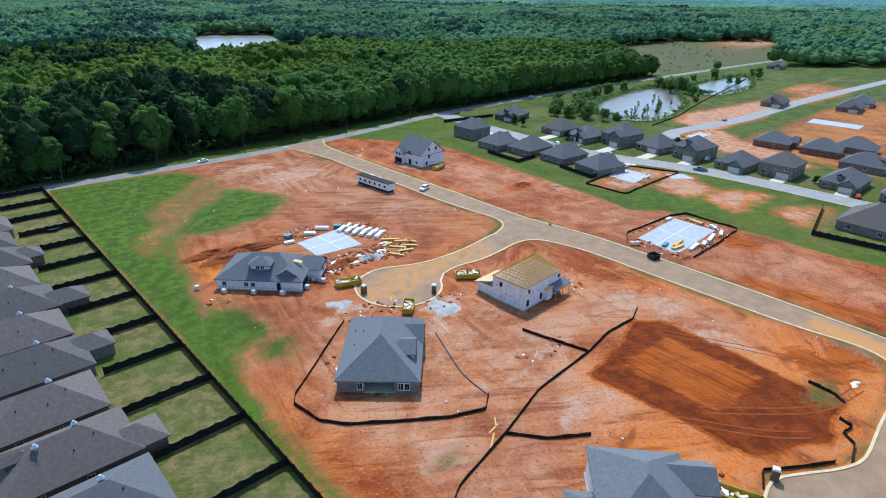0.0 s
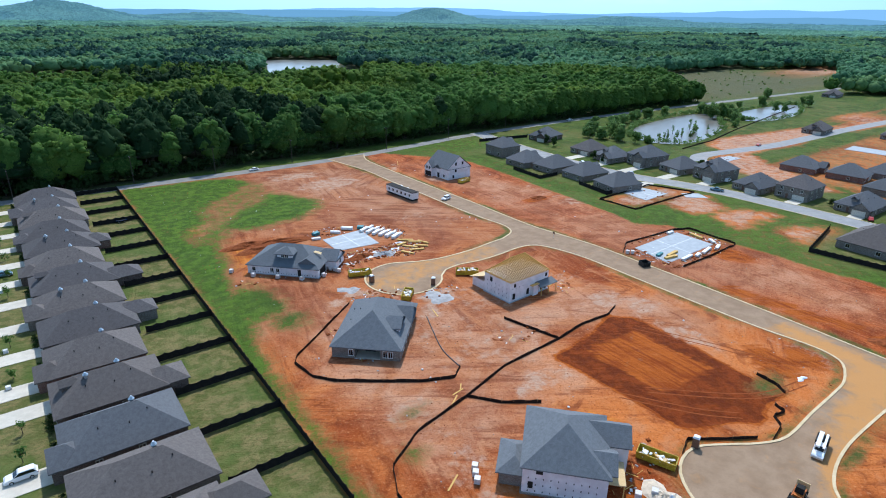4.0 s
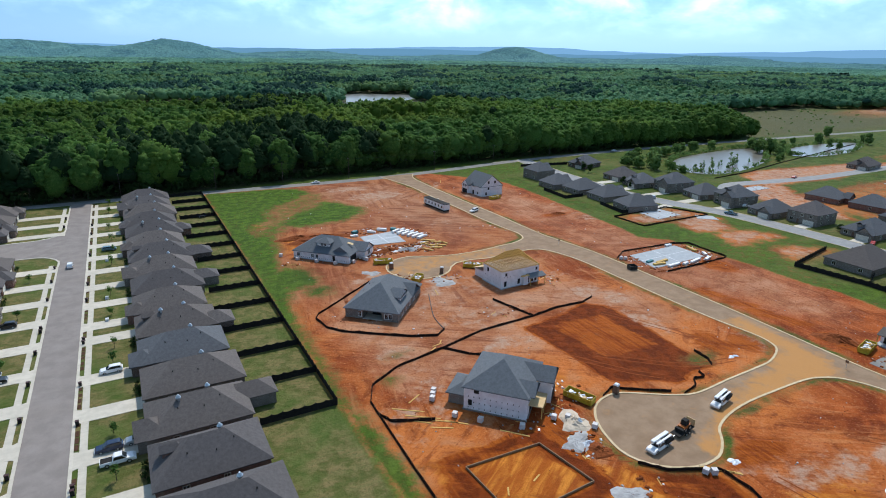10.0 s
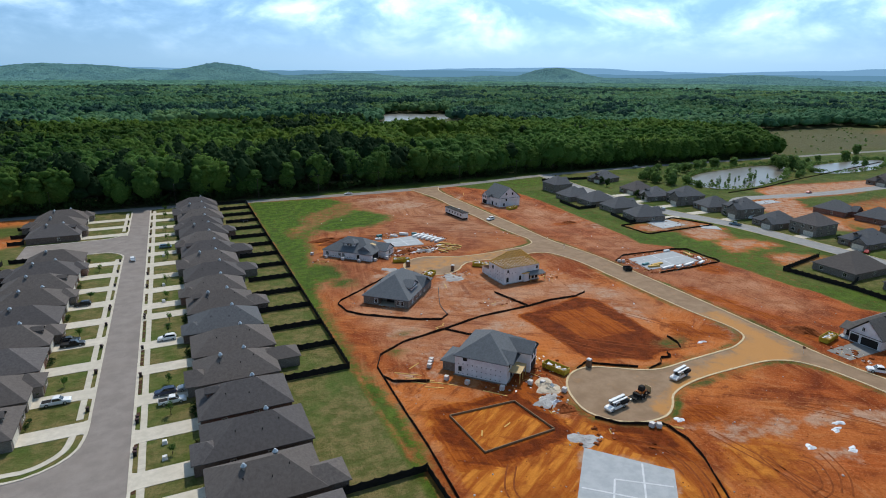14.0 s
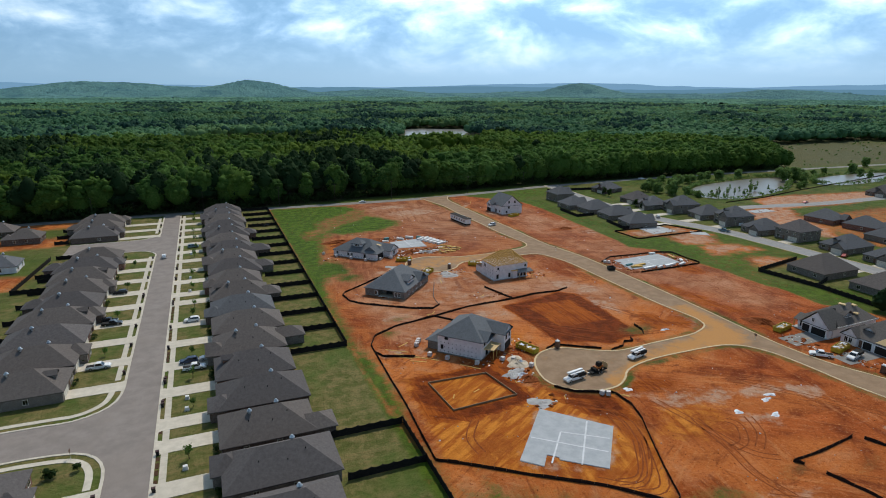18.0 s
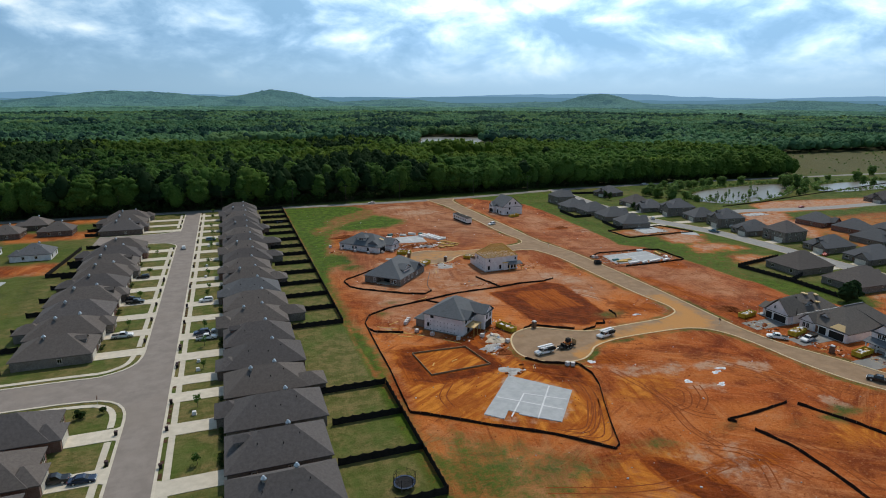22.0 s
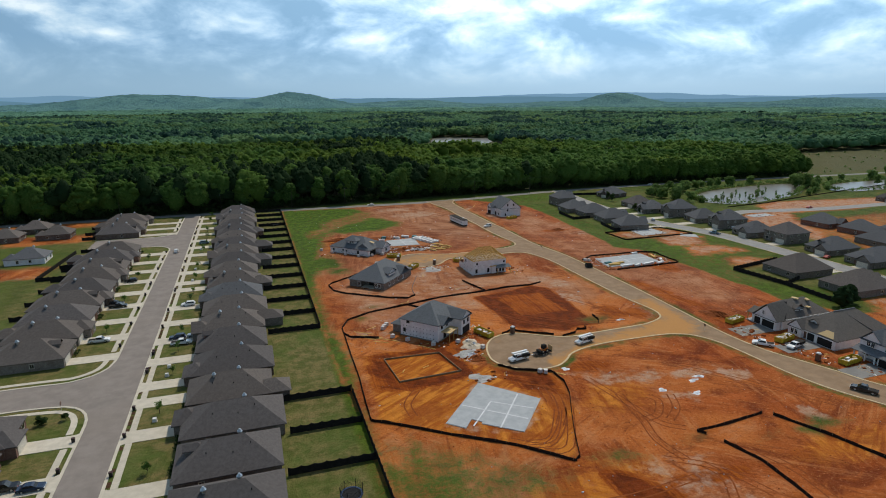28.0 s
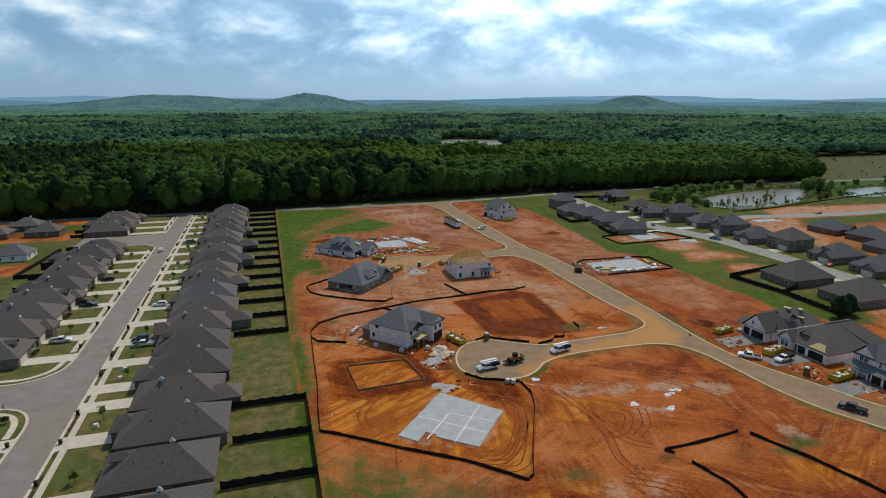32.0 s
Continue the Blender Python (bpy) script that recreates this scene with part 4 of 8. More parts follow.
def make_roads():
    g = Geo().face(*[(x, y, 0.03) for x, y in SITE_ROAD])
    me = g.mesh("road", MAT["road_site"])
    bm = bmesh.new()
    bm.from_mesh(me)
    bmesh.ops.triangulate(bm, faces=bm.faces)
    for _ in range(5):
        long = [e for e in bm.edges if e.calc_length() > 5]
        if long:
            bmesh.ops.subdivide_edges(bm, edges=long, cuts=1)
            bmesh.ops.triangulate(bm, faces=[f for f in bm.faces if len(f.verts) > 3])
    bm.to_mesh(me)
    bm.free()
    co = np.empty(len(me.vertices) * 3, np.float32)
    me.vertices.foreach_get("co", co)
    co = co.reshape(-1, 3)
    x, y = co[:, 0], co[:, 1]
    mud = np.maximum.reduce([0.95 * np.clip(1.5 - np.hypot((x - 106) / 9, (y + 38) / 8), 0, 1), 0.8 * np.clip(1.5 - line_dist(x, y, [(60, -50), (78, -42), (112, -36), (114, -15)]) / 4, 0, 1),
                             0.58 * np.clip(1.5 - line_dist(x, y, [(46, 66), (66, 69), (84, 68)]) / 8, 0, 1), 0.45 * np.clip(1.3 - line_dist(x, y, [(110, -70), (111, -20)]) / 3, 0, 1), 0.26 + 0 * x])
    at = me.color_attributes.new("mud", "FLOAT_COLOR", "POINT")
    at.data.foreach_set("color", np.stack([mud, mud, mud, 1 + 0 * mud], 1).astype(np.float32).ravel())
    tagged(new("road", me), "muddy asphalt estate road with two turning circles", "road", kind="structure")
    structure("kerb", kerb(WEST, inward=-1), MAT["kerb"], "cream concrete kerb beside the muddy road", "kerb")
    structure("kerb", kerb(EAST, inward=-1), MAT["kerb"], "cream concrete kerb beside the muddy road", "kerb")
    structure("road", ribbon(BACK, 7.2, 0.02), MAT["road_back"], "pale asphalt country road along the woods", "road")
    outline = [(ST_E, -230), (ST_E, 213), (ST_W, 213)] + SIDE2_N[::-1] + [p for p in SIDE2_S[::-1]] + SIDE_N[::-1] + SIDE_S[::-1] + [(ST_W, -230)]
    structure("road", Geo().face(*[(x, y, 0.03) for x, y in outline]), MAT["street"], "aged grey asphalt residential street", "road")
    for line, side in (([(ST_E, -230), (ST_E, 210)], -1), ([(ST_W, 210)] + SIDE2_N[::-1], -1), (SIDE2_S[::-1] + SIDE_N[::-1], -1), (SIDE_S[::-1] + [(ST_W, -230)], -1)):
        line = smooth_line(evenly(line), 2) if len(line) > 2 else line
        structure("kerb", kerb(line, 0.6, 0.13, side), MAT["drive"], "pale concrete kerb and gutter of the street", "kerb")
    c = ribbon(STREET_C, 10.5, 0.03)
    structure("road", c, MAT["road_c"], "light grey asphalt street between finished houses", "road")
    for s in (1, -1):
        structure("kerb", kerb(offset_line(STREET_C, 5.25 * s), 0.35, 0.13, s), MAT["kerb"], "pale concrete kerb of the light street", "kerb")
    structure("road", ribbon(STREET_D, 9.0, 0.03), MAT["road_c"], "tan dusty street of the next building phase", "road")


make_roads()


# ------------------------------------------------------------------ houses


def hip(g, x0, x1, y0, y1, z, rise, over=0.45, gable=(), axis=None):
    """A pitched roof over a rectangle, as a mesh of its own when g is a list. gable: ends ('x0', 'x1', 'y0', 'y1') that are gables, not hips."""
    if isinstance(g, list):
        g.append(Geo())
        g = g[-1]
    x0, x1, y0, y1 = x0 - over, x1 + over, y0 - over, y1 + over
    axis = axis or ("x" if x1 - x0 >= y1 - y0 else "y")
    half = (y1 - y0) / 2 if axis == "x" else (x1 - x0) / 2
    top, t = z + rise * half, 0.2
    if axis == "x":
        ym = (y0 + y1) / 2
        r0, r1 = (x0 if "x0" in gable else x0 + half, ym, top), (x1 if "x1" in gable else x1 - half, ym, top)
        if r0[0] > r1[0]:
            r0 = r1 = ((r0[0] + r1[0]) / 2, ym, top)
    else:
        xm = (x0 + x1) / 2
        r0, r1 = (xm, y0 if "y0" in gable else y0 + half, top), (xm, y1 if "y1" in gable else y1 - half, top)
        if r0[1] > r1[1]:
            r0 = r1 = (xm, (r0[1] + r1[1]) / 2, top)
    c = [(x0, y0, z), (x1, y0, z), (x1, y1, z), (x0, y1, z)]
    low = [(x, y, zz - t) for x, y, zz in c]
    pts = c + low + [r0, r1]
    if axis == "x":
        f = [(0, 1, 9, 8), (2, 3, 8, 9)] + [q for q, end in (((3, 0, 8), "x0"), ((1, 2, 9), "x1")) if end not in gable]
    else:
        f = [(1, 2, 9, 8), (3, 0, 8, 9)] + [q for q, end in (((0, 1, 8), "y0"), ((2, 3, 9), "y1")) if end not in gable]
    f += [(4, 5, 1, 0), (5, 6, 2, 1), (6, 7, 3, 2), (7, 4, 0, 3), (7, 6, 5, 4)]
    g.hull(pts, f)
    return r0, r1, top


def window(parent, x, y, z, w, h, face, mat_frame="trim", dark=False):
    """face: the way it looks, degrees in the house's plan (0 is +x)."""
    m = pose(x, y, z, 0, 0, face)
    fr = Geo()
    for dy, dz, sy, sz in ((0, h / 2 + 0.04, w + 0.2, 0.1), (0, -h / 2 - 0.04, w + 0.26, 0.12), (-w / 2 - 0.04, 0, 0.1, h), (w / 2 + 0.04, 0, 0.1, h), (0, 0, 0.05, h)):
        fr.box(0.03, dy, dz - sz / 2, 0.1, sy, sz)
    ob = part("window", fr, MAT[mat_frame], parent, m=m)
    part("pane", Geo().box(0.0, 0, -h / 2, 0.05, w, h), MAT["dark" if dark else "glass"], ob)
    return ob


def garage_door(parent, x, y, w, h, face, mat):
    g = Geo()
    for i in range(4):
        g.box(0.02, 0, i * h / 4 + 0.02, 0.08, w, h / 4 - 0.03)
    part("garage_door", g, mat, parent, m=pose(x, y, 0.05, 0, 0, face))


def roof_bits(parent, spots, pipes=()):
    for x, y, z in spots:
        g = Geo().cyl((x, y, z - 0.4), (x, y, z + 0.35), 0.28, 0.28, 10).cyl((x, y, z + 0.35), (x, y, z + 0.6), 0.50, 0.55, 12).cyl((x, y, z + 0.6), (x, y, z + 1.15), 0.55, 0.16, 12)
        part("roof_vent", g, MAT["steel"], parent, "shiny round metal roof vent")
    for x, y, z in pipes:
        part("vent_pipe", Geo().cyl((x, y, z - 0.3), (x, y, z + 0.35), 0.09, 0.09, 6), MAT["rubber"], parent)


def roof_z(x, y, x0, x1, y0, y1, z, rise, over=0.45):
    return z + rise * max(0, min(x - x0 + over, x1 + over - x, y - y0 + over, y1 + over - y))


def row_house(x, y, rz, width, depth, rear=None, front=None, wall="brick_brown", roof="roof_a", label="", group="", drive_side=-1, dormer=False, vents=1, storeys=1, rise=0.62):
    """A finished hip-roofed house. Local x runs from the street front (0) to the back (depth), y across the lot from 0 to width."""
    h = thing("house", x, y, rz, label, "house", group)
    ze = 2.85 if storeys == 1 else 5.3
    w = Geo().box(depth / 2, width / 2, 0, depth, width, ze)
    rg = []
    hip(rg, 0, depth, 0, width, ze, rise)
    rects = [(0, depth, 0, width, rise)]
    if rear:
        d, a, b = rear
        w.box(depth + d / 2 - 0.5, (a + b) / 2, 0, d + 1, b - a, ze - 0.01)
        hip(rg, depth - (b - a) * 0.6, depth + d, a, b, ze, rise, axis="x")
    if front:
        d, a, b, gab = front
        w.box(-d / 2 + 0.5, (a + b) / 2, 0, d + 1, b - a, ze - 0.01)
        hip(rg, -d, (b - a) * 0.55, a, b, ze, rise * (1.15 if gab else 1), gable=("x0",) if gab else (), axis="x")
        if gab:
            hh = ze + rise * 1.15 * ((b - a) / 2 + 0.45)
            w.hull([(-d, a, ze - 0.02), (-d, b, ze - 0.02), (-d, (a + b) / 2, hh - 0.35), (-d + 0.25, a, ze - 0.02), (-d + 0.25, b, ze - 0.02), (-d + 0.25, (a + b) / 2, hh - 0.35)],
                   [(0, 2, 1), (3, 4, 5), (0, 1, 4, 3), (1, 2, 5, 4), (2, 0, 3, 5)])
    part("wall", w, MAT[wall], h)
    part("roof", rg, MAT[roof], h)
    gy = width * 0.27 if drive_side < 0 else width * 0.73
    gx = -front[0] - 0.03 if front and front[1] < gy < front[2] else -0.03
    garage_door(h, gx, gy, 4.8, 2.15, 180, MAT["trim"])
    ey = width * 0.62 if drive_side < 0 else width * 0.38
    ex = -front[0] - 0.03 if front and front[1] < ey < front[2] else -0.03
    part("front_door", Geo().box(0, 0, 0.05, 0.1, 0.95, 2.05), MAT["loo"], h, m=pose(ex, ey, 0, 0, 0, 180))
    wy = width * 0.84 if drive_side < 0 else width * 0.16
    wx = -front[0] - 0.03 if front and front[1] < wy < front[2] else -0.03
    window(h, wx, wy, 1.55, 1.6, 1.3, 180)
    bx = depth + 0.02
    for k in (0.22, 0.78):
        if not (rear and rear[1] < width * k < rear[2]):
            window(h, bx, width * k, 1.5, 1.3, 1.3, 0)
    if rear:
        window(h, depth + rear[0] + 0.02, (rear[1] + rear[2]) / 2, 1.5, 1.5, 1.3, 0)
    for k in (0.25, 0.6):
        window(h, depth * k, -0.02, 1.5, 1.0, 1.2, -90)
    window(h, depth * 0.4, width + 0.02, 1.5, 1.0, 1.2, 90)
    if storeys == 2:
        for k in (0.2, 0.5, 0.8):
            window(h, -0.03, width * k, 4.1, 1.0, 1.3, 180)
            window(h, depth * k, -0.02, 4.1, 0.9, 1.2, -90)
    if dormer:
        dx, dy = 2.2, width * 0.55
        z0 = roof_z(dx, dy, 0, depth, 0, width, ze, rise)
        g = Geo()
        hip(g, dx - 0.6, dx + 3.2, dy - 1.1, dy + 1.1, z0 + 0.9, 0.7, 0.2, ("x0",), "x")
        part("dormer_roof", g, MAT[roof], h)
        part("dormer", Geo().box(dx + 0.9, dy, z0 - 0.8, 2.6, 2.0, 1.7), MAT[wall], h)
    spots = []
    for i in range(vents):
        vx, vy = depth * (0.62 - 0.3 * i), width / 2 + (-1) ** i * 1.0
        spots.append((vx, vy, roof_z(vx, vy, 0, depth, 0, width, ze, rise)))
    pipes = [(depth * a, width * b, roof_z(depth * a, width * b, 0, depth, 0, width, ze, rise)) for a, b in ((0.3, 0.3), (0.55, 0.25), (0.72, 0.35))]
    roof_bits(h, spots, pipes)
    return h


rng = random.Random(7)
LOT = 15.2
WALLS = ["brick_brown", "brick_red", "brick_grey", "brick_brown", "brick_tan"]
WALL_WORD = {"brick_brown": "dark brown brick", "brick_red": "red-brown brick", "brick_grey": "grey-brown brick", "brick_tan": "tan brick"}
ROOF_WORD = {"roof_a": "charcoal", "roof_b": "brown-grey", "roof_c": "slate grey"}
# rear depth of each house east of the street, south to north from the lot line at -93
E_BACK = [20, 20, 21.5, 19.5, 20.5, 19.3, 19.2, 20.5, 19.5, 19.5, 18.5, 20, 19.5, 20.5, 19, 20, 19, 20.5, 19.5, 20]
E_REAR = {3: (4.2, 0.2, 6.4), 6: (6.0, 6.0, 12.0), 9: (4.0, 0.4, 7), 11: (5.0, 5.5, 11.5), 13: (6.0, 0.5, 7.0), 15: (3.5, 4, 10)}
E_DRIVE = {-2: -1, -3: 1, -4: -1, 3: -1}
E_ROOF = ["roof_a", "roof_a", "roof_a", "roof_b", "roof_a", "roof_a", "roof_b", "roof_b", "roof_c", "roof_b", "roof_b", "roof_a", "roof_b", "roof_a", "roof_b", "roof_a", "roof_a", "roof_b", "roof_a", "roof_a"]
DRIVES = []


def lots_east():
    for i in range(20):
        k = i - 6
        south = -2.0 + LOT * k
        wall = WALLS[(i * 3 + 1) % 5]
        rf = E_ROOF[i]
        side = {-4: 1, -3: 1, -2: -1, 3: 1, 5: -1}.get(k, -1)
        fr = (2.0, 0.2, 6.6, i % 3 == 0) if side < 0 else (2.0, 6.4, 12.8, i % 3 == 0)
        row_house(-35.8, south + 0.9, 0, 13.0, E_BACK[i] - 0.5, E_REAR.get(i), fr if i % 2 == 0 else None, wall, rf,
                  f"{WALL_WORD[wall]} one-storey house with {ROOF_WORD[rf]} hip roof", "houses along the street", side, i % 4 == 1, 1 + (i % 3 == 0), rise=0.60)
        DRIVES.append((ST_E, -37.6 if i % 2 == 0 else -35.9, south + 0.9 + 13 * (0.27 if side < 0 else 0.73), "e"))


def lots_west():
    ys = [-8.8 + LOT * k for k in range(9)] + [158, 173.2, 188.4]
    for i, south in enumerate(ys):
        wall = WALLS[(i * 2 + 2) % 5]
        rf = ["roof_b", "roof_b", "roof_a", "roof_b", "roof_a"][i % 5]
        row_house(-70.2 if south < 140 else -76, south + 13.6, 180, 13.0, 19 + (i * 5 % 4), (4, 1, 7) if i % 3 == 1 else None, (2.0, 0.2, 6.6, i % 4 == 0) if i % 2 else None, wall, rf,
                  f"{WALL_WORD[wall]} one-storey house with {ROOF_WORD[rf]} hip roof", "houses along the street", 1, i % 3 == 0, 1 + (i % 2), rise=0.60)
        DRIVES.append((ST_W, -70.1 if south < 140 else -76, south + 13.6 - 13 * 0.73, "w"))
    for south, rf in ((-54.2, "roof_a"), (-69.6, "roof_b"), (-84.8, "roof_a"), (-100, "roof_b")):
        row_house(-69.8, south + 13.6, 180, 13.0, 18, None, (2.0, 6.4, 12.8, False), "brick_red", rf, f"red-brown brick one-storey house with {ROOF_WORD[rf]} hip roof", "houses along the street", 1, False, 1)
        DRIVES.append((ST_W, -67.9, south + 13.6 - 13 * 0.73, "w"))


lots_east()
lots_west()


def drives_and_walks():
    for edge, end, y, side in DRIVES:
        s = 1 if side == "e" else -1
        poly = [(edge + 0.1 * s, y - 3.1), (edge + 1.4 * s, y - 2.5), (end + 0.5 * s, y - 2.5), (end + 0.5 * s, y + 2.5), (edge + 1.4 * s, y + 2.5), (edge + 0.1 * s, y + 3.1)]
        if s < 0:
            poly = poly[::-1]
        g = Geo().prism(poly, 0.0, 0.10)
        structure("driveway", g, MAT["drive"], "cream concrete driveway up to a garage", "driveway")
    for x0, spans, off in ((ST_E, [(-230, 208)], 2.2), (ST_W, [(-1, 123), (-230, -52), (168, 208)], -2.2)):
        for a, b in spans:
            n = int((b - a) / 1.5)
            g = Geo()
            for i in range(n):
                g.box(x0 + off, a + (i + 0.5) * 1.5, 0.0, 1.35, 1.47, 0.085)
            structure("pavement", g, MAT["drive"], "cream concrete pavement slabs along the street", "pavement")
    for line in (offset_line(smooth_line(SIDE_N, 3), 2.0), offset_line(smooth_line(SIDE_S, 3), 2.0)):
        structure("pavement", kerb(line, 1.35, 0.09, 1), MAT["drive"], "cream concrete pavement round the street corner", "pavement")


drives_and_walks()


def slab_house(name, x, y, rz, label, build):
    h = thing(name, x, y, rz, label, "house", "houses under construction")
    build(h)
    return h


def specks(parent, x0, x1, y, z0, rows, step, face):
    """Rows of dark nail-flange marks on the wrap."""
    g = Geo()
    for r in range(rows):
        n = int((x1 - x0) / step)
        for i in range(n):
            px = x0 + (i + 0.5) * step
            if face == "y":
                g.box(px, y, z0 + r * 1.3, 0.16, 0.04, 0.28)
            else:
                g.box(y, px, z0 + r * 1.3, 0.04, 0.16, 0.28)
    part("wrap_print", g, MAT["dark"], parent, "rows of dark printed marks")


def brick_house(h):
    """Brick bungalow at the first turning circle. Local x along its back wall, y towards the street."""
    W, D, z = 15.6, 22.5, 2.9
    g = Geo().box(2.65, D / 2, 0, 5.3, D, z).box(13.3, D / 2, 0, 4.6, D, z).box(8.15, D / 2 + 1.6, 0, 5.7, D - 3.2, z)
    part("wall", g, MAT["brick_grey"], h)
    part("porch_floor", Geo().box(8.15, 1.6, 0, 5.7, 3.2, 0.15), MAT["drive"], h)
    part("porch_beam", Geo().box(8.15, 0.15, 2.55, 5.7, 0.3, 0.35), MAT["trim"], h)
    r = []
    hip(r, 0, W, 0, D, z, 0.66)
    hip(r, 8.2, W + 0.2, 12.5, 19.5, z, 0.70, gable=("x1",), axis="x")
    part("roof", r, MAT["roof_new"], h)
    d = Geo()
    hip(d, 8.6, 14.6, 5.6, 11.4, 5.1, 0.55, 0.25, ("x1",), "x")
    part("dormer_roof", d, MAT["roof_new"], h)
    part("dormer", Geo().box(12.2, 8.5, 3.4, 4.4, 5.2, 1.75).hull([(14.4, 5.9, 5.13), (14.4, 11.1, 5.13), (14.4, 8.5, 6.5), (14.2, 5.9, 5.13), (14.2, 11.1, 5.13), (14.2, 8.5, 6.5)], [(0, 1, 2), (5, 4, 3), (0, 2, 5, 3), (1, 4, 5, 2)]), MAT["wrap"], h)
    for x in (4.4,):
        window(h, x, -0.03, 1.5, 0.9, 1.5, -90, "white")
    window(h, 12.2, -0.03, 1.5, 0.9, 1.5, -90, "white")
    window(h, 13.4, -0.03, 1.5, 0.9, 1.5, -90, "white")
    part("patio_door", Geo().box(8.2, 3.17, 0.15, 2.4, 0.08, 2.1), MAT["glass"], h)
    for y in (4, 7.5, 11, 15):
        window(h, W + 0.03, y, 1.5, 1.0, 1.5, 0, "white")
        window(h, -0.03, y, 1.5, 1.0, 1.4, 180, "white")
    garage_door(h, 12, D + 0.03, 4.8, 2.15, 90, MAT["dark"])
    for i, (x, y) in enumerate(((2.2, 9), (3.6, 13), (1.6, 15), (5, 17))):
        roof_bits(h, (), [(x, y, roof_z(x, y, 0, W, 0, D, z, 0.66))])


slab_house("house", 16.4, 38.9, -42.5, "grey-brown brick bungalow with new grey hip roof, porch recess and dormer", brick_house)


def wrapped_bungalow(h):
    """Wrapped bungalow north-west of the turning circle; local x along its long back wall."""
    W, D, z = 21.8, 15.0, 2.9
    part("slab", Geo().box(W / 2, D / 2, 0, W + 0.3, D + 0.3, 0.22), MAT["slab"], h)
    part("wall", Geo().box(W / 2, D / 2, 0.2, W, D, z - 0.2).box(W + 0.5, 10.5, 0.2, 5, 7.0, z - 0.2), MAT["wrap"], h)
    r = []
    hip(r, 0, W, 0, D, z, 0.56)
    hip(r, W - 5, W + 3, 7, 14, z, 0.62, gable=("x1",), axis="x")
    part("roof", r, MAT["roof_new"], h)
    part("gable", Geo().hull([(W + 2.9, 7, z - 0.05), (W + 2.9, 14, z - 0.05), (W + 2.9, 10.5, z + 2.3)], [(0, 1, 2)]), MAT["wrap"], h)
    d = Geo()
    hip(d, 8.0, 13.4, 2.2, 7.2, 6.0, 0.5, 0.4, (), "x")
    part("dormer_roof", d, MAT["roof_new"], h)
    part("dormer", Geo().box(10.7, 4.9, 3.6, 4.8, 4.4, 2.4), MAT["wrap"], h)
    part("dormer_shingle_band", Geo().box(10.7, 2.35, 3.5, 4.9, 0.5, 0.7), MAT["roof_c"], h)
    window(h, 10.1, 2.66, 5.2, 0.9, 1.1, -90, "white", True)
    window(h, 11.3, 2.66, 5.2, 0.9, 1.1, -90, "white", True)
    for x in (2.0, 7.6, 9.4):
        window(h, x, -0.03, 1.6, 1.0, 1.2, -90, "white", True)
    part("door_opening", Geo().box(16.0, -0.03, 0.2, 1.0, 0.08, 2.1), MAT["dark"], h)
    part("garage_opening", Geo().box(W + 0.03, 3.6, 0.2, 0.08, 4.6, 2.2), MAT["dark"], h)
    window(h, W + 3.04, 10.5, 1.6, 1.4, 1.4, 0, "white", True)
    part("gable", Geo().hull([(14.5, 1.0, 3.3), (21.5, 1.0, 3.3), (18, 1.0, 5.6), (14.5, 6, 3.3), (21.5, 6, 3.3), (18, 6, 5.6)], [(0, 1, 2), (3, 5, 4), (0, 2, 5, 3), (1, 4, 5, 2)]), MAT["roof_new"], h)
    specks(h, 0.4, W - 0.4, -0.02, 0.55, 1, 0.8, "y")
    part("skylight_gap", Geo().hull([(18.2, 6.2, 5.55), (20.6, 6.2, 5.0), (20.4, 7.4, 5.2), (18.4, 7.4, 5.6)], [(0, 1, 2, 3)]), MAT["osb"], h)


slab_house("house", 16.6, 94.6, -45.3, "white-wrapped bungalow under construction with grey hip roof and dormer", wrapped_bungalow)


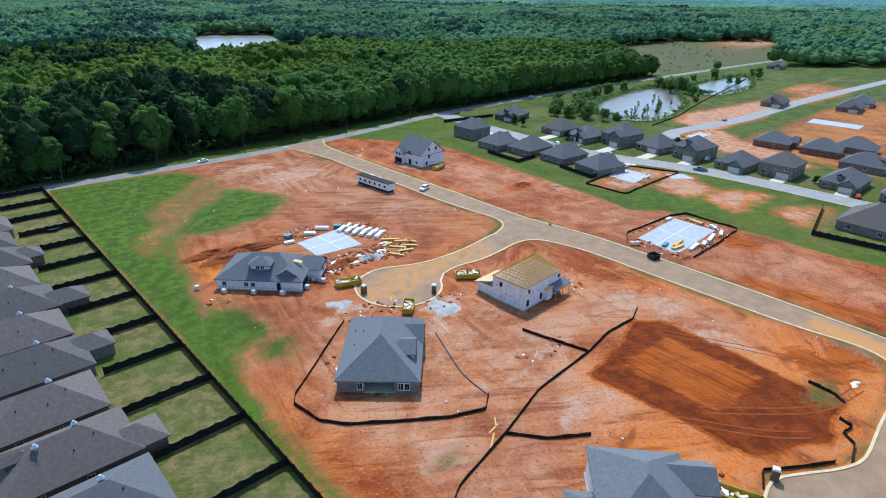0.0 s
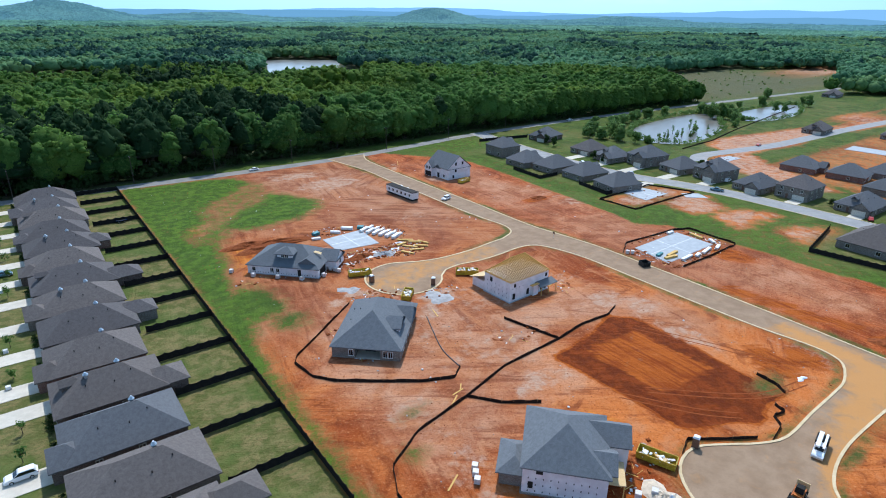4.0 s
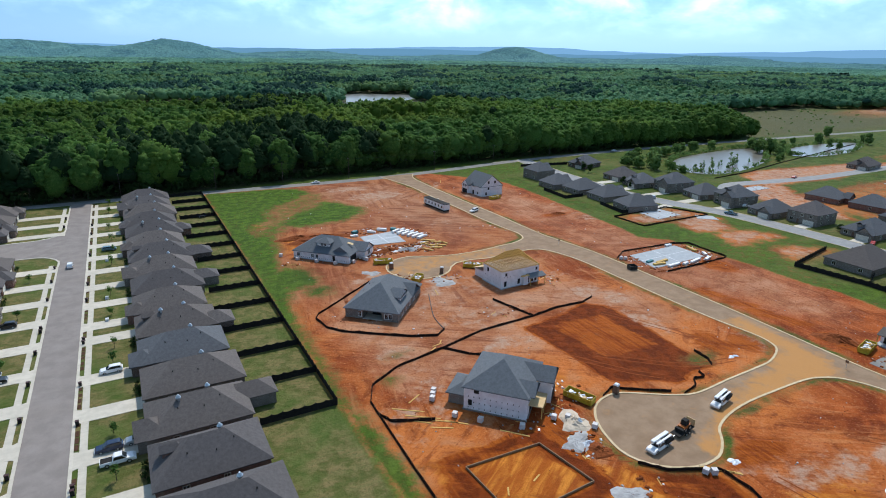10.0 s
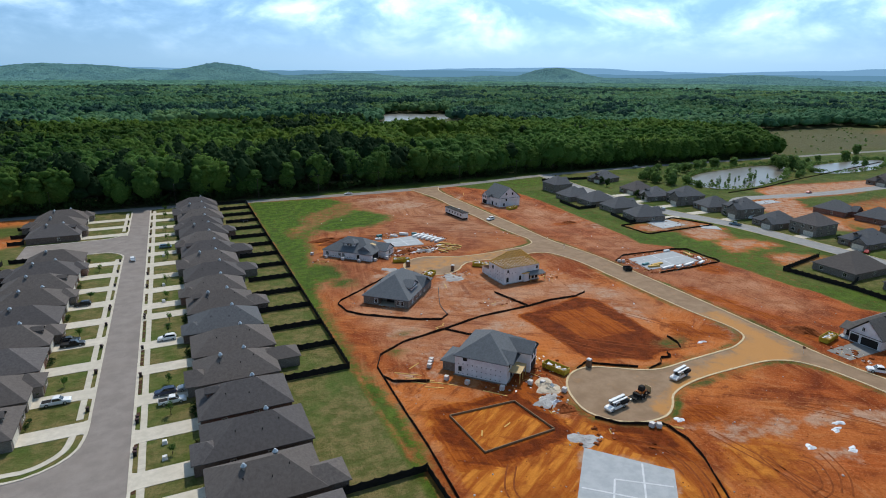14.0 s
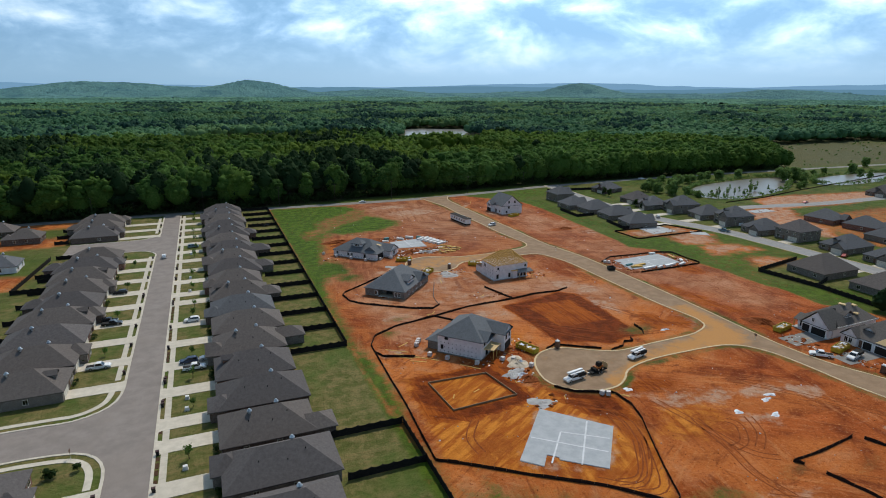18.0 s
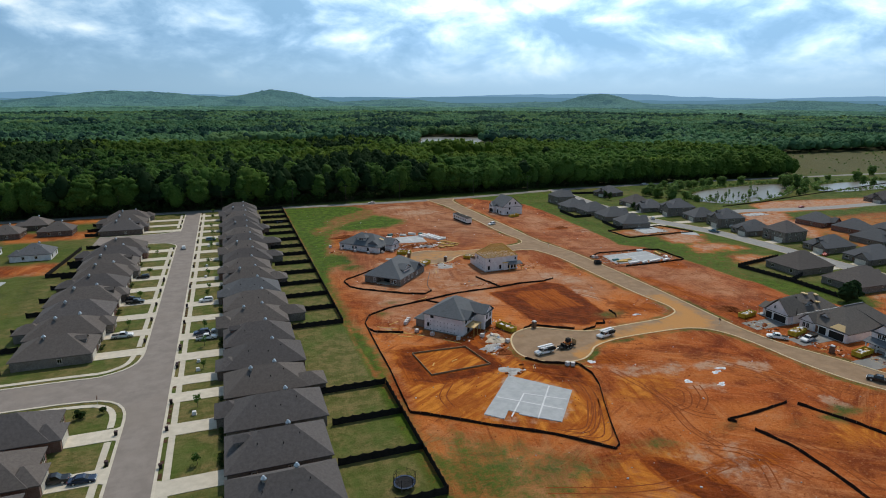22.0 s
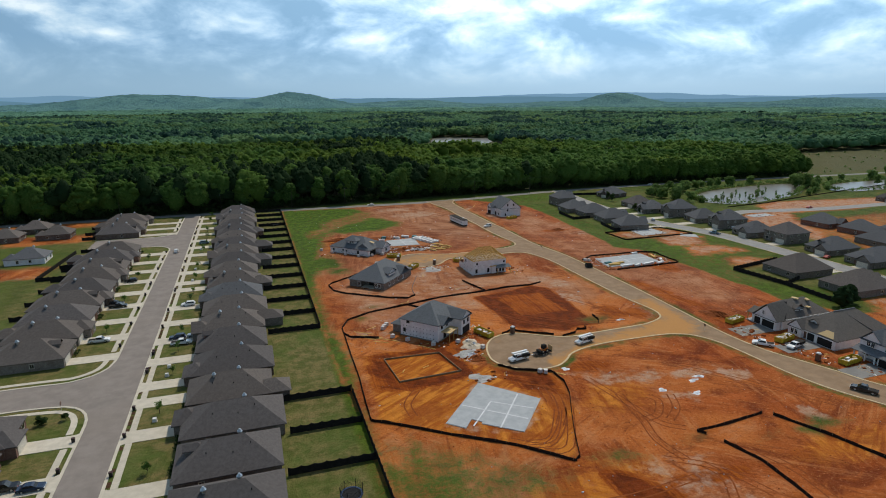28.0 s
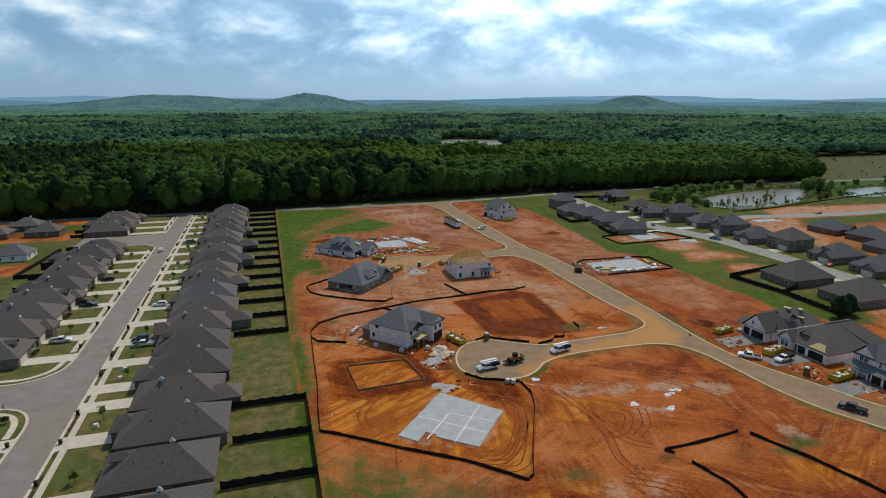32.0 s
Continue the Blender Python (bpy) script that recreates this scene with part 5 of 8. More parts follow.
def framed_house(h):
    """Two-storey wrapped house with open hip trusses. Local x along the south wall, y back to the north."""
    W, D, z, ridge = 15.2, 9.9, 5.9, 10.5
    part("slab", Geo().box(W / 2, D / 2, 0, W + 0.4, D + 0.4, 0.25), MAT["slab"], h)
    part("wall", Geo().box(W / 2, D / 2, 0.22, W, D, z - 0.22), MAT["wrap"], h)
    part("garage_wall", Geo().box(4.0, D + 2.6, 0.1, 7.6, 5.0, 2.5), MAT["wrap"], h)
    part("porch_roof", Geo().hull([(-0.6, D + 0.1, 4.6), (8.4, D + 0.1, 4.6), (8.4, D + 5.6, 2.7), (-0.6, D + 5.6, 2.7), (-0.6, D + 0.1, 4.48), (8.4, D + 0.1, 4.48), (8.4, D + 5.6, 2.58), (-0.6, D + 5.6, 2.58)],
         [(0, 1, 2, 3), (7, 6, 5, 4), (0, 4, 5, 1), (1, 5, 6, 2), (2, 6, 7, 3), (3, 7, 4, 0)]), MAT["osb"], h, "bare yellow sheathing board")
    part("lower_roof", Geo().hull([(9.8, -2.4, 2.7), (16.6, -2.4, 2.7), (16.6, 0.0, 3.5), (9.8, 0.0, 3.5), (9.8, -2.4, 2.55), (16.6, -2.4, 2.55), (16.6, 0.0, 3.3), (9.8, 0.0, 3.3)],
         [(0, 1, 2, 3), (7, 6, 5, 4), (0, 4, 5, 1), (1, 5, 6, 2), (2, 6, 7, 3), (3, 7, 4, 0)]), MAT["roof_new"], h)
    for x in (10.2, 13.2, 16.2):
        part("porch_post", Geo().box(x, -2.2, 0, 0.16, 0.16, 2.6), MAT["lumber"], h)
    n = 27
    for i in range(n):      # trusses, clipped towards both hips
        x = i * W / (n - 1)
        k = min(1.0, min(x, W - x) / (D / 2) + 0.03)
        top, half = z + 0.1 + (ridge - z) * k, D / 2
        p0, p1 = half * k, D - half * k
        g = Geo()
        g.beam((x, -0.4, z), (x, p0, top), 0.10, 0.2)
        g.beam((x, D + 0.4, z), (x, p1, top), 0.10, 0.2)
        if k < 1:
            g.beam((x, p0, top), (x, p1, top), 0.10, 0.2)
        g.beam((x, -0.3, z + 0.05), (x, D + 0.3, z + 0.05), 0.09, 0.16)
        for q in (0.25, 0.5, 0.75):
            zt = min(top, z + (ridge - z) * (1 - abs(D * q - half) / half))
            g.beam((x, D * q, z + 0.05), (x, D * q + 0.2, zt), 0.05, 0.1)
        part("truss", g, MAT["lumber"], h)
    for i in range(1, 8):       # jack rafters on the two hips
        t = i / 8
        for s in (0, 1):
            x0, x1 = (-0.4, D / 2 * min(t, 1 - t) * 2) if s == 0 else (W + 0.4, W - D / 2 * min(t, 1 - t) * 2)
            part("jack_rafter", Geo().beam((x0, D * t, z), (x1, D * t, z + (ridge - z) * min(t, 1 - t) * 2), 0.10, 0.2), MAT["lumber"], h)
    for i in range(6):
        zz, yy = z + 0.7 + i * 0.68, 0.7 + i * 0.72
        part("batten", Geo().beam((yy, yy, zz + 0.1), (W - yy, yy, zz + 0.1), 0.05, 0.1), MAT["lumber"], h)
    part("gable_brace", Geo().beam((3.0, D * 0.5, z + 2.0), (4.2, D * 0.62, ridge + 0.5), 0.08, 0.12).beam((4.6, D * 0.5, z + 3.0), (5.4, D * 0.62, ridge + 0.7), 0.08, 0.12), MAT["lumber"], h)
    for x, zz in ((1.6, 1.3), (7.0, 1.3), (10.9, 1.1), (12.6, 1.1), (14.0, 1.1)):
        part("window_opening", Geo().box(x, -0.03, zz - 0.6, 0.9, 0.1, 1.7), MAT["dark"], h)
    part("entry_porch", Geo().box(9.0, -0.6, 0.25, 1.9, 1.2, 3.0), MAT["wrap"], h)
    part("entry_ledge", Geo().box(8.8, -0.9, 3.3, 3.0, 0.9, 0.14), MAT["lumber"], h)
    for x in (1.8, 14.2):
        part("window_opening", Geo().box(x, -0.03, 4.2, 0.7, 0.1, 1.0), MAT["dark"], h)
    part("window_opening", Geo().box(-0.03, 7.2, 4.0, 0.1, 0.9, 1.2), MAT["dark"], h)
    specks(h, 0.4, D - 0.4, -0.02, 1.1, 3, 1.5, "x")
    specks(h, 0.4, 6.5, -0.02, 3.7, 1, 1.3, "y")


slab_house("house", 67.0, 35.6, 3.0, "two-storey white-wrapped house with open yellow roof trusses", framed_house)


def corner_two_storey(h):
    """Two-storey wrapped house with a finished grey roof. Local x along its south-west wall, y back to the north-east."""
    W, D, z = 13.4, 15.5, 5.5
    part("slab", Geo().box(W / 2, D / 2, 0, W + 0.5, D + 0.5, 0.3), MAT["brick_grey"], h)
    part("wall", Geo().box(W / 2, D / 2, 0.28, W, D, z - 0.28).box(W + 1.6, 11, 0.28, 4.2, 6.0, z - 0.5), MAT["wrap"], h)
    r = []
    hip(r, 0, W, 0, D, z, 0.60)
    hip(r, W - 6, W + 3.7, 8, 14, z, 0.62, gable=("x1",), axis="x")
    hip(r, 5, W + 1.0, 1.0, 6.5, z, 0.60, 0.4, ("x1",), "x")
    part("roof", r, MAT["roof_new"], h)
    lo = Geo()
    hip(lo, -4.0, 1.0, 1.2, 9.0, 2.7, 0.5, 0.4, (), "y")
    part("lower_roof", lo, MAT["roof_new"], h)
    part("porch_wall", Geo().box(-1.9, 5.1, 0, 3.8, 7.6, 2.7), MAT["brick_grey"], h)
    part("gable", Geo().hull([(W + 3.72, 8, z - .05), (W + 3.72, 14, z - .05), (W + 3.72, 11, z + 1.95)], [(0, 1, 2)]), MAT["wrap"], h)
    part("garage_opening", Geo().box(W + 3.72, 11, 0.3, 0.06, 4.6, 2.2), MAT["dark"], h)
    part("porch_deck", Geo().box(W + 1.5, 4.5, 2.75, 3.0, 5.6, 0.2), MAT["osb"], h)
    for y in (2.0, 4.6, 7.2):
        part("porch_post", Geo().box(W + 2.8, y, 0, 0.18, 0.18, 2.8), MAT["lumber"], h)
    part("door_opening", Geo().box(W + 0.03, 4.0, 0.3, 0.06, 1.6, 2.1), MAT["dark"], h)
    for y, zz in ((2.2, 3.6), (5.4, 3.6)):
        part("window_opening", Geo().box(W + 0.03, y, zz, 0.06, 1.1, 1.4), MAT["dark"], h)
    part("window_opening", Geo().box(W + 3.75, 9.6, 3.4, 0.06, 0.9, 1.3), MAT["dark"], h)
    part("window_opening", Geo().box(W + 3.75, 12.2, 3.4, 0.06, 0.9, 1.3), MAT["dark"], h)
    part("window_opening", Geo().box(1.4, -0.03, 1.3, 0.8, 0.08, 1.3), MAT["dark"], h)
    part("window_opening", Geo().box(2.7, -0.03, 4.3, 1.1, 0.08, 0.8), MAT["dark"], h)
    specks(h, 0.4, W - 0.2, -0.02, 0.6, 3, 1.2, "y")


slab_house("house", 23.2, -15.6, -47.5, "two-storey white-wrapped house with finished dark grey roof", corner_two_storey)


def gabled_house(h):
    """Tall white-wrapped gabled house by the far road bend. Local x to the south, y to the east, away from the road."""
    W, D, z = 16.0, 13.5, 5.0
    part("wall", Geo().box(W / 2, D / 2, 0, W, D, z).hull([(W, 0, z), (W, D, z), (W, D / 2, z + 5.4), (W - .25, 0, z), (W - .25, D, z), (W - .25, D / 2, z + 5.4)], [(0, 1, 2), (5, 4, 3), (0, 2, 5, 3), (1, 4, 5, 2)])
         .box(3.2, -0.8, 0, 5.6, 2.0, z - 0.8).hull([(0.4, -1.8, z - .8), (6, -1.8, z - .8), (3.2, -1.8, z + 1.9), (0.4, -1.5, z - .8), (6, -1.5, z - .8), (3.2, -1.5, z + 1.9)], [(0, 1, 2), (5, 4, 3)]), MAT["wrap"], h)
    r = []
    hip(r, 0, W, 0, D, z, 0.8, 0.4, ("x0", "x1"), "x")
    hip(r, 0.4, 6.0, -1.6, 4.5, z - 0.8, 0.85, 0.35, ("y0",), "y")
    hip(r, 7.5, 10.5, -0.4, 4.5, z - 0.2, 0.85, 0.3, ("y0",), "y")
    part("roof", r, MAT["roof_new"], h)
    part("garage_opening", Geo().box(3.2, -1.83, 0.1, 4.4, 0.06, 2.2), MAT["dark"], h)
    part("door_opening", Geo().box(8.8, -0.03, 0.1, 1.6, 0.06, 2.2), MAT["dark"], h)
    for x, y, zz in ((W + 0.03, 4.6, 6.4), (W + 0.03, 8.6, 6.4), (W + 0.03, 4.6, 3.2), (W + 0.03, 3.2, 0.6)):
        part("window_opening", Geo().box(x, y, zz, 0.06, 1.0, 1.4), MAT["dark"], h)
    for x, zz in ((2.2, 3.4), (4.2, 3.4), (9.0, 4.2), (13, 0.9)):
        part("window_opening", Geo().box(x, -1.84 if x < 6 else -0.03, zz, 0.9, 0.06, 1.2), MAT["dark"], h)


slab_house("house", 126.9, 160.6, -88, "tall white-wrapped gabled house with steep grey roof", gabled_house)


def gable_wall(y0, y1, x, z, rise, t=0.2):
    """A triangular gable wall that faces the road."""
    ym, zt = (y0 + y1) / 2, z + rise * (y1 - y0) / 2
    return Geo().hull([(x, y0, z), (x, y1, z), (x, ym, zt), (x + t, y0, z), (x + t, y1, z), (x + t, ym, zt)], [(0, 2, 1), (3, 4, 5), (0, 3, 5, 2), (1, 2, 5, 4), (0, 1, 4, 3)])


def garage_bays(h, x, bays, z0=0.22, hh=2.25):
    """Open garage bays without doors, with pale jambs and lintels; a near-black plate stands for the shaded inside."""
    for y, w in bays:
        part("garage_opening", Geo().box(x - 0.02, y, z0, 0.1, w, hh), MAT["dark"], h)
        part("door_jamb", Geo().box(x - 0.06, y - w / 2 - 0.12, z0, 0.16, 0.24, hh).box(x - 0.06, y + w / 2 + 0.12, z0, 0.16, 0.24, hh).box(x - 0.06, y, z0 + hh, 0.16, w + 0.48, 0.22), MAT["white"], h)


def half_shingled(h):
    """Bungalow with a steep garage gable at the road and its roof half shingled. Local x away from the road, y along it."""
    W, D, z = 23.0, 11.2, 3.1
    part("slab", Geo().box(W / 2, D / 2, 0, W + 0.3, D + 0.3, 0.22), MAT["slab"], h)
    part("wall", Geo().box(W / 2 + 1.2, D / 2, 0.2, W - 2.4, D, z - 0.2).box(0.9, 4.2, 0.2, 1.8, 8.4, z - 0.2), MAT["wrap"], h)
    r = []
    hip(r, 2.0, W, 0, D, z, 0.74, 0.4)
    hip(r, 0.0, 11, 0, 8.4, z, 1.0, 0.35, ("x0",), "x")
    part("roof", r, MAT["roof_site"], h)
    part("gable", gable_wall(0.1, 8.3, -0.02, z - 0.05, 1.0), MAT["wrap"], h)
    part("porch_roof", Geo().hull([(0.4, 8.5, 2.75), (0.4, D + 0.4, 2.75), (3.4, D + 0.4, 4.3), (3.4, 8.5, 4.3), (0.4, 8.5, 2.6), (0.4, D + 0.4, 2.6), (3.4, D + 0.4, 4.15), (3.4, 8.5, 4.15)], [(0, 3, 2, 1), (4, 5, 6, 7), (0, 1, 5, 4), (1, 2, 6, 5), (3, 0, 4, 7)]), MAT["roof_site"], h)
    part("porch_post", Geo().box(0.7, D + 0.1, 0.2, 0.2, 0.2, 2.5), MAT["lumber"], h)
    part("door_opening", Geo().box(2.38, 9.8, 0.22, 0.1, 1.2, 2.2), MAT["dark"], h)
    garage_bays(h, 0.0, ((2.9, 4.4), (6.9, 2.3)))
    window(h, -0.05, 5.0, 4.6, 0.7, 1.1, 180, "white", True)
    part("bare_sheathing", Geo().hull([(0.6, 5.6, 5.9), (3.4, 5.6, 5.9), (3.4, 8.2, 3.35), (0.6, 8.2, 3.35)], [(0, 1, 2, 3)]), MAT["osb"], h, "bare yellow sheathing board")
    part("valley_paper", Geo().beam((8.4, 4.6, 7.2), (3.2, -0.2, 3.3), 0.75, 0.08), MAT["rubber"], h, "black underlay along a roof valley")
    part("valley_paper", Geo().beam((6.6, 6.6, 6.0), (2.4, 9.9, 3.6), 0.7, 0.08), MAT["rubber"], h, "black underlay along a roof valley")
    d = Geo()
    hip(d, 9.6, 13.2, 1.6, 3.9, 5.5, 0.8, 0.2, ("y0",), "y")
    part("dormer_roof", d, MAT["roof_site"], h)
    part("dormer", Geo().box(11.4, 2.9, 3.9, 3.2, 2.2, 1.7), MAT["wrap"], h)
    window(h, 11.4, 1.78, 4.9, 0.7, 0.8, -90, "white", True)
    part("eave_board", Geo().beam((3.4, -0.46, z + 0.15), (W + 0.3, -0.46, z + 0.15), 0.1, 0.42), MAT["white"], h)
    for x, y, rz in ((13.4, 5.4, 0.3), (17.6, 4.6, -0.2), (15.6, 2.4, 0.1)):
        part("shingle_bundle", Geo().box(x, y, roof_z(x, y, 2, W, 0, D, z, 0.74) - 0.1, 1.3, 2.0, 0.35, rz), MAT["osb"], h)


def hip_fronted(h):
    """Bungalow whose long roof slope runs down over two open garage bays."""
    W, D, z = 24.0, 14.8, 2.95
    part("slab", Geo().box(W / 2, D / 2, 0, W + 0.3, D + 0.3, 0.22), MAT["slab"], h)
    part("wall", Geo().box(W / 2, D / 2 - 2.2, 0.2, W, D - 4.4, z - 0.2).box(W / 2 + 0.8, D - 2.3, 0.2, W - 1.6, 4.6, z - 0.2).box(0.2, D - 2.3, 0.2, 2.0, 4.4, z - 0.2), MAT["wrap"], h)
    r = []
    hip(r, 0.4, W, 0, D, z, 0.72, 0.45)
    hip(r, -0.8, 8, D - 4.6, D, z, 0.95, 0.3, ("x0",), "x")
    part("roof", r, MAT["roof_site"], h)
    part("gable", gable_wall(D - 4.5, D - 0.1, -0.82, z - 0.05, 0.95), MAT["wrap"], h)
    garage_bays(h, -0.02, ((3.2, 4.6), (7.6, 2.3)))
    part("bare_sheathing", Geo().hull([(0.05, 0.8, z + 0.26), (0.05, 5.8, z + 0.26), (1.9, 4.4, z + 1.62), (1.9, 2.2, z + 1.62)], [(0, 3, 2, 1)]), MAT["osb"], h, "bare yellow sheathing board")
    for y in (D - 1.6, D - 2.9):
        window(h, -0.85, y, 1.6, 0.9, 1.5, 180, "white", True)
    part("door_opening", Geo().box(-0.03, D - 5.4, 0.22, 0.1, 1.0, 2.15), MAT["loo"], h)
    d = Geo()
    hip(d, 2.4, 6.6, 8.0, 10.6, 5.1, 0.75, 0.25, ("x0",), "x")
    part("dormer_roof", d, MAT["roof_site"], h)
    part("dormer", Geo().box(4.5, 9.3, 3.8, 3.6, 2.3, 1.4), MAT["wrap"], h)
    part("dormer_gable", gable_wall(8.1, 10.5, 2.6, 5.1, 0.75), MAT["wrap"], h)
    window(h, 2.66, 9.3, 4.9, 0.7, 0.8, 180, "white", True)
    part("valley_paper", Geo().beam((11.5, 7.0, 8.1), (16.5, 0.2, 3.4), 0.8, 0.08), MAT["rubber"], h, "black underlay along a roof valley")
    part("ridge_cap", Geo().beam((7.6, D / 2, 8.62), (W - 7.4, D / 2, 8.62), 0.4, 0.1), MAT["roof_new"], h)


def twin_gabled(h):
    """Two-storey house with two gables over a lean-to porch roof and open garage bays."""
    W, D, z = 15.0, 13.2, 5.4
    part("slab", Geo().box(W / 2, D / 2, 0, W + 0.3, D + 0.3, 0.22), MAT["slab"], h)
    part("wall", Geo().box(W / 2 + 0.6, D / 2, 0.2, W - 1.2, D, z - 0.2).box(-0.3, 3.2, 0.2, 2.0, 6.4, 2.5), MAT["wrap"], h)
    r = []
    hip(r, 1.2, W, 0, D, z, 0.7, 0.4)
    hip(r, 0.9, 9, 7.4, 12.8, z, 1.0, 0.35, ("x0",), "x")
    hip(r, 0.9, 8, 0.4, 4.6, z, 1.0, 0.35, ("x0",), "x")
    part("roof", r, MAT["roof_new"], h)
    part("gable", [gable_wall(7.5, 12.7, 0.95, z - 0.05, 1.0), gable_wall(0.5, 4.5, 0.95, z - 0.05, 1.0)], MAT["wrap"], h)
    part("porch_roof", Geo().hull([(-1.8, -0.3, 2.6), (-1.8, D + 0.3, 2.6), (1.3, D + 0.3, 3.6), (1.3, -0.3, 3.6), (-1.8, -0.3, 2.42), (-1.8, D + 0.3, 2.42), (1.3, D + 0.3, 3.42), (1.3, -0.3, 3.42)], [(0, 3, 2, 1), (4, 5, 6, 7), (0, 1, 5, 4), (1, 2, 6, 5), (3, 0, 4, 7)]), MAT["roof_new"], h)
    garage_bays(h, -1.3, ((1.8, 2.4), (4.8, 2.4)))
    for y in (7.0, 9.6, 12.6):
        part("porch_post", Geo().box(-1.5, y, 0.2, 0.28, 0.28, 2.3), MAT["white"], h)
    part("door_opening", Geo().box(1.16, 8.2, 0.22, 0.1, 1.0, 2.15), MAT["dark"], h)
    window(h, 1.16, 11.0, 1.6, 1.4, 1.4, 180, "white", True)
    for y, w in ((9.5, 0.9), (10.7, 0.9), (6.0, 0.6), (2.0, 0.8), (3.1, 0.8)):
        window(h, 0.92 if y != 6.0 else 1.16, y, 4.5, w, 1.4, 180, "white", True)


slab_house("house", 135.0, -51.2, 2, "white-wrapped bungalow under construction, roof half shingled", half_shingled)
slab_house("house", 138.6, -68.3, 2, "white-wrapped bungalow under construction with two open garage bays", hip_fronted)
slab_house("house", 142.0, -85.6, 3, "white-wrapped two-storey house under construction with twin gables", twin_gabled)



def eastern_houses():
    spec = [  # middle of the house, turn, depth, storeys, wall, roof, where its drive meets the street
        (185.5, 172, 180, 13, 2, "brick_tan", "roof_c"), (180, 148, 180, 15, 1, "brick_tan", "roof_c"), (184.5, 132, 180, 17, 1, "brick_tan", "roof_c"),
        (186, 113.5, 176, 17, 1, "brick_tan", "roof_c"), (183.5, 92.5, 168, 16, 1, "brick_grey", "roof_c"),
        (196.5, -4.5, 180, 20, 1, "brick_tan", "roof_b"), (198, -29.5, 180, 20, 1, "brick_tan", "roof_b"), (200, -66.0, 180, 20, 1, "brick_tan", "roof_b"),
        (229, 148, 0, 16, 1, "brick_tan", "roof_a"), (226, 129.5, -6, 15, 1, "brick_tan", "roof_c"), (234, 113.5, -8, 16, 2, "brick_tan", "roof_c"), (235.5, 94.5, -12, 16, 1, "brick_grey", "roof_c"),
        (237, 77, -8, 15, 2, "brick_tan", "roof_c"), (235, 56, -3, 16, 1, "brick_grey", "roof_c"), (239, 39.5, 0, 15, 2, "brick_tan", "roof_a"), (241, 16, 0, 18, 1, "brick_grey", "roof_c"),
        (241, -5, 0, 20, 1, "brick_tan", "roof_c"), (241, -26, 0, 20, 1, "brick_tan", "roof_b"),
        (236, 189, 12, 17, 1, "brick_brown", "roof_c"), (289, 61, 96, 16, 1, "brick_red", "roof_c"), (291, 40, 96, 16, 1, "brick_red", "roof_c"), (409, 105, 8, 20, 1, "brick_grey", "roof_a"),
        (430, 66, 8, 20, 1, "brick_grey", "roof_a"), (456, 66, 8, 18, 1, "brick_tan", "roof_c"), (276, 18, 90, 17, 1, "brick_grey", "roof_c"), (626, 184, 8, 20, 1, "brick_grey", "roof_a"), (308, 30, 90, 16, 1, "brick_tan", "roof_c"),
    ]
    for i, (cx, cy, rz, d, st, wl, rf) in enumerate(spec):
        w = 13.5 if i not in (5, 6) else 16
        p = Vector((cx, cy, 0)) - Matrix.Rotation(radians(rz), 3, "Z") @ Vector((d / 2, w / 2, 0))
        row_house(p.x, p.y, rz, w, d, None, (2.2, 0.3, 6.5, True) if i % 3 != 2 else None, wl, rf, f"{WALL_WORD[wl]} {'two' if st == 2 else 'one'}-storey house with {ROOF_WORD[rf]} roof", "houses east of the site", -1, i % 3 == 0, 0, st, 0.66)
        if i < 18:      # concrete drive from the garage down to the light street
            sgn = 1 if rz > 90 else -1
            y = cy - 3.2 * sgn if sgn > 0 else cy - 3.2
            sx = float(np.interp(-y, [-q[1] for q in STREET_C], [q[0] for q in STREET_C])) - sgn * 5.6
            x0 = cx + sgn * (d / 2 + 0.4)
            structure("driveway", Geo().box((x0 + sx) / 2, y, 0, abs(sx - x0), 5.2, 0.05), MAT["drive"], "cream concrete drive to a garage", "driveway")


eastern_houses()


def western_far():
    for x, y, rz, wl, rf in ((-139, 186, 0, "brick_brown", "roof_b"), (-124, 167, 0, "brick_brown", "roof_b"), (-147, 166, 0, "brick_brown", "roof_b"), (-122, 116, 0, "wrap", "roof_c"), (-146, 124, 0, "wrap", "roof_c"), (-165, 180, 0, "brick_brown", "roof_b")):
        row_house(x, y, rz, 12.0, 14, None, (1.8, 0.3, 6.2, False), wl, rf, "wrapped white house with grey roof" if wl == "wrap" else "dark brown brick house with brown-grey roof", "houses west of the street", -1, False, 1)


western_far()


# ------------------------------------------------------------------ fences


def fence_panel_mesh(length, h=1.85, sag=0.28):
    """A close-boarded panel with a bowed top edge."""
    n = 8
    xs = [length * (0.01 + 0.98 * i / n) for i in range(n + 1)]
    v = [(x, d, z) for d in (-.02, .02) for z, x in [(0.03, x) for x in xs] + [(h - sag * math.sin(math.pi * x / length), x) for x in xs]]
    m = n + 1
    f = []
    for i in range(n):
        f += [(i, i + 1, m + i + 1, m + i), (2 * m + i + 1, 2 * m + i, 3 * m + i, 3 * m + i + 1), (m + i, m + i + 1, 3 * m + i + 1, 3 * m + i), (i + 1, i, 2 * m + i, 2 * m + i + 1)]
    f += [(0, m, 3 * m, 2 * m), (n, 2 * m + n, 3 * m + n, m + n)]
    return Geo().hull(v, f).mesh("panel", MAT["fence"])


POST = Geo().box(0, 0, 0, 0.12, 0.12, 1.95).mesh("post", MAT["fence"])
PANELS = {}


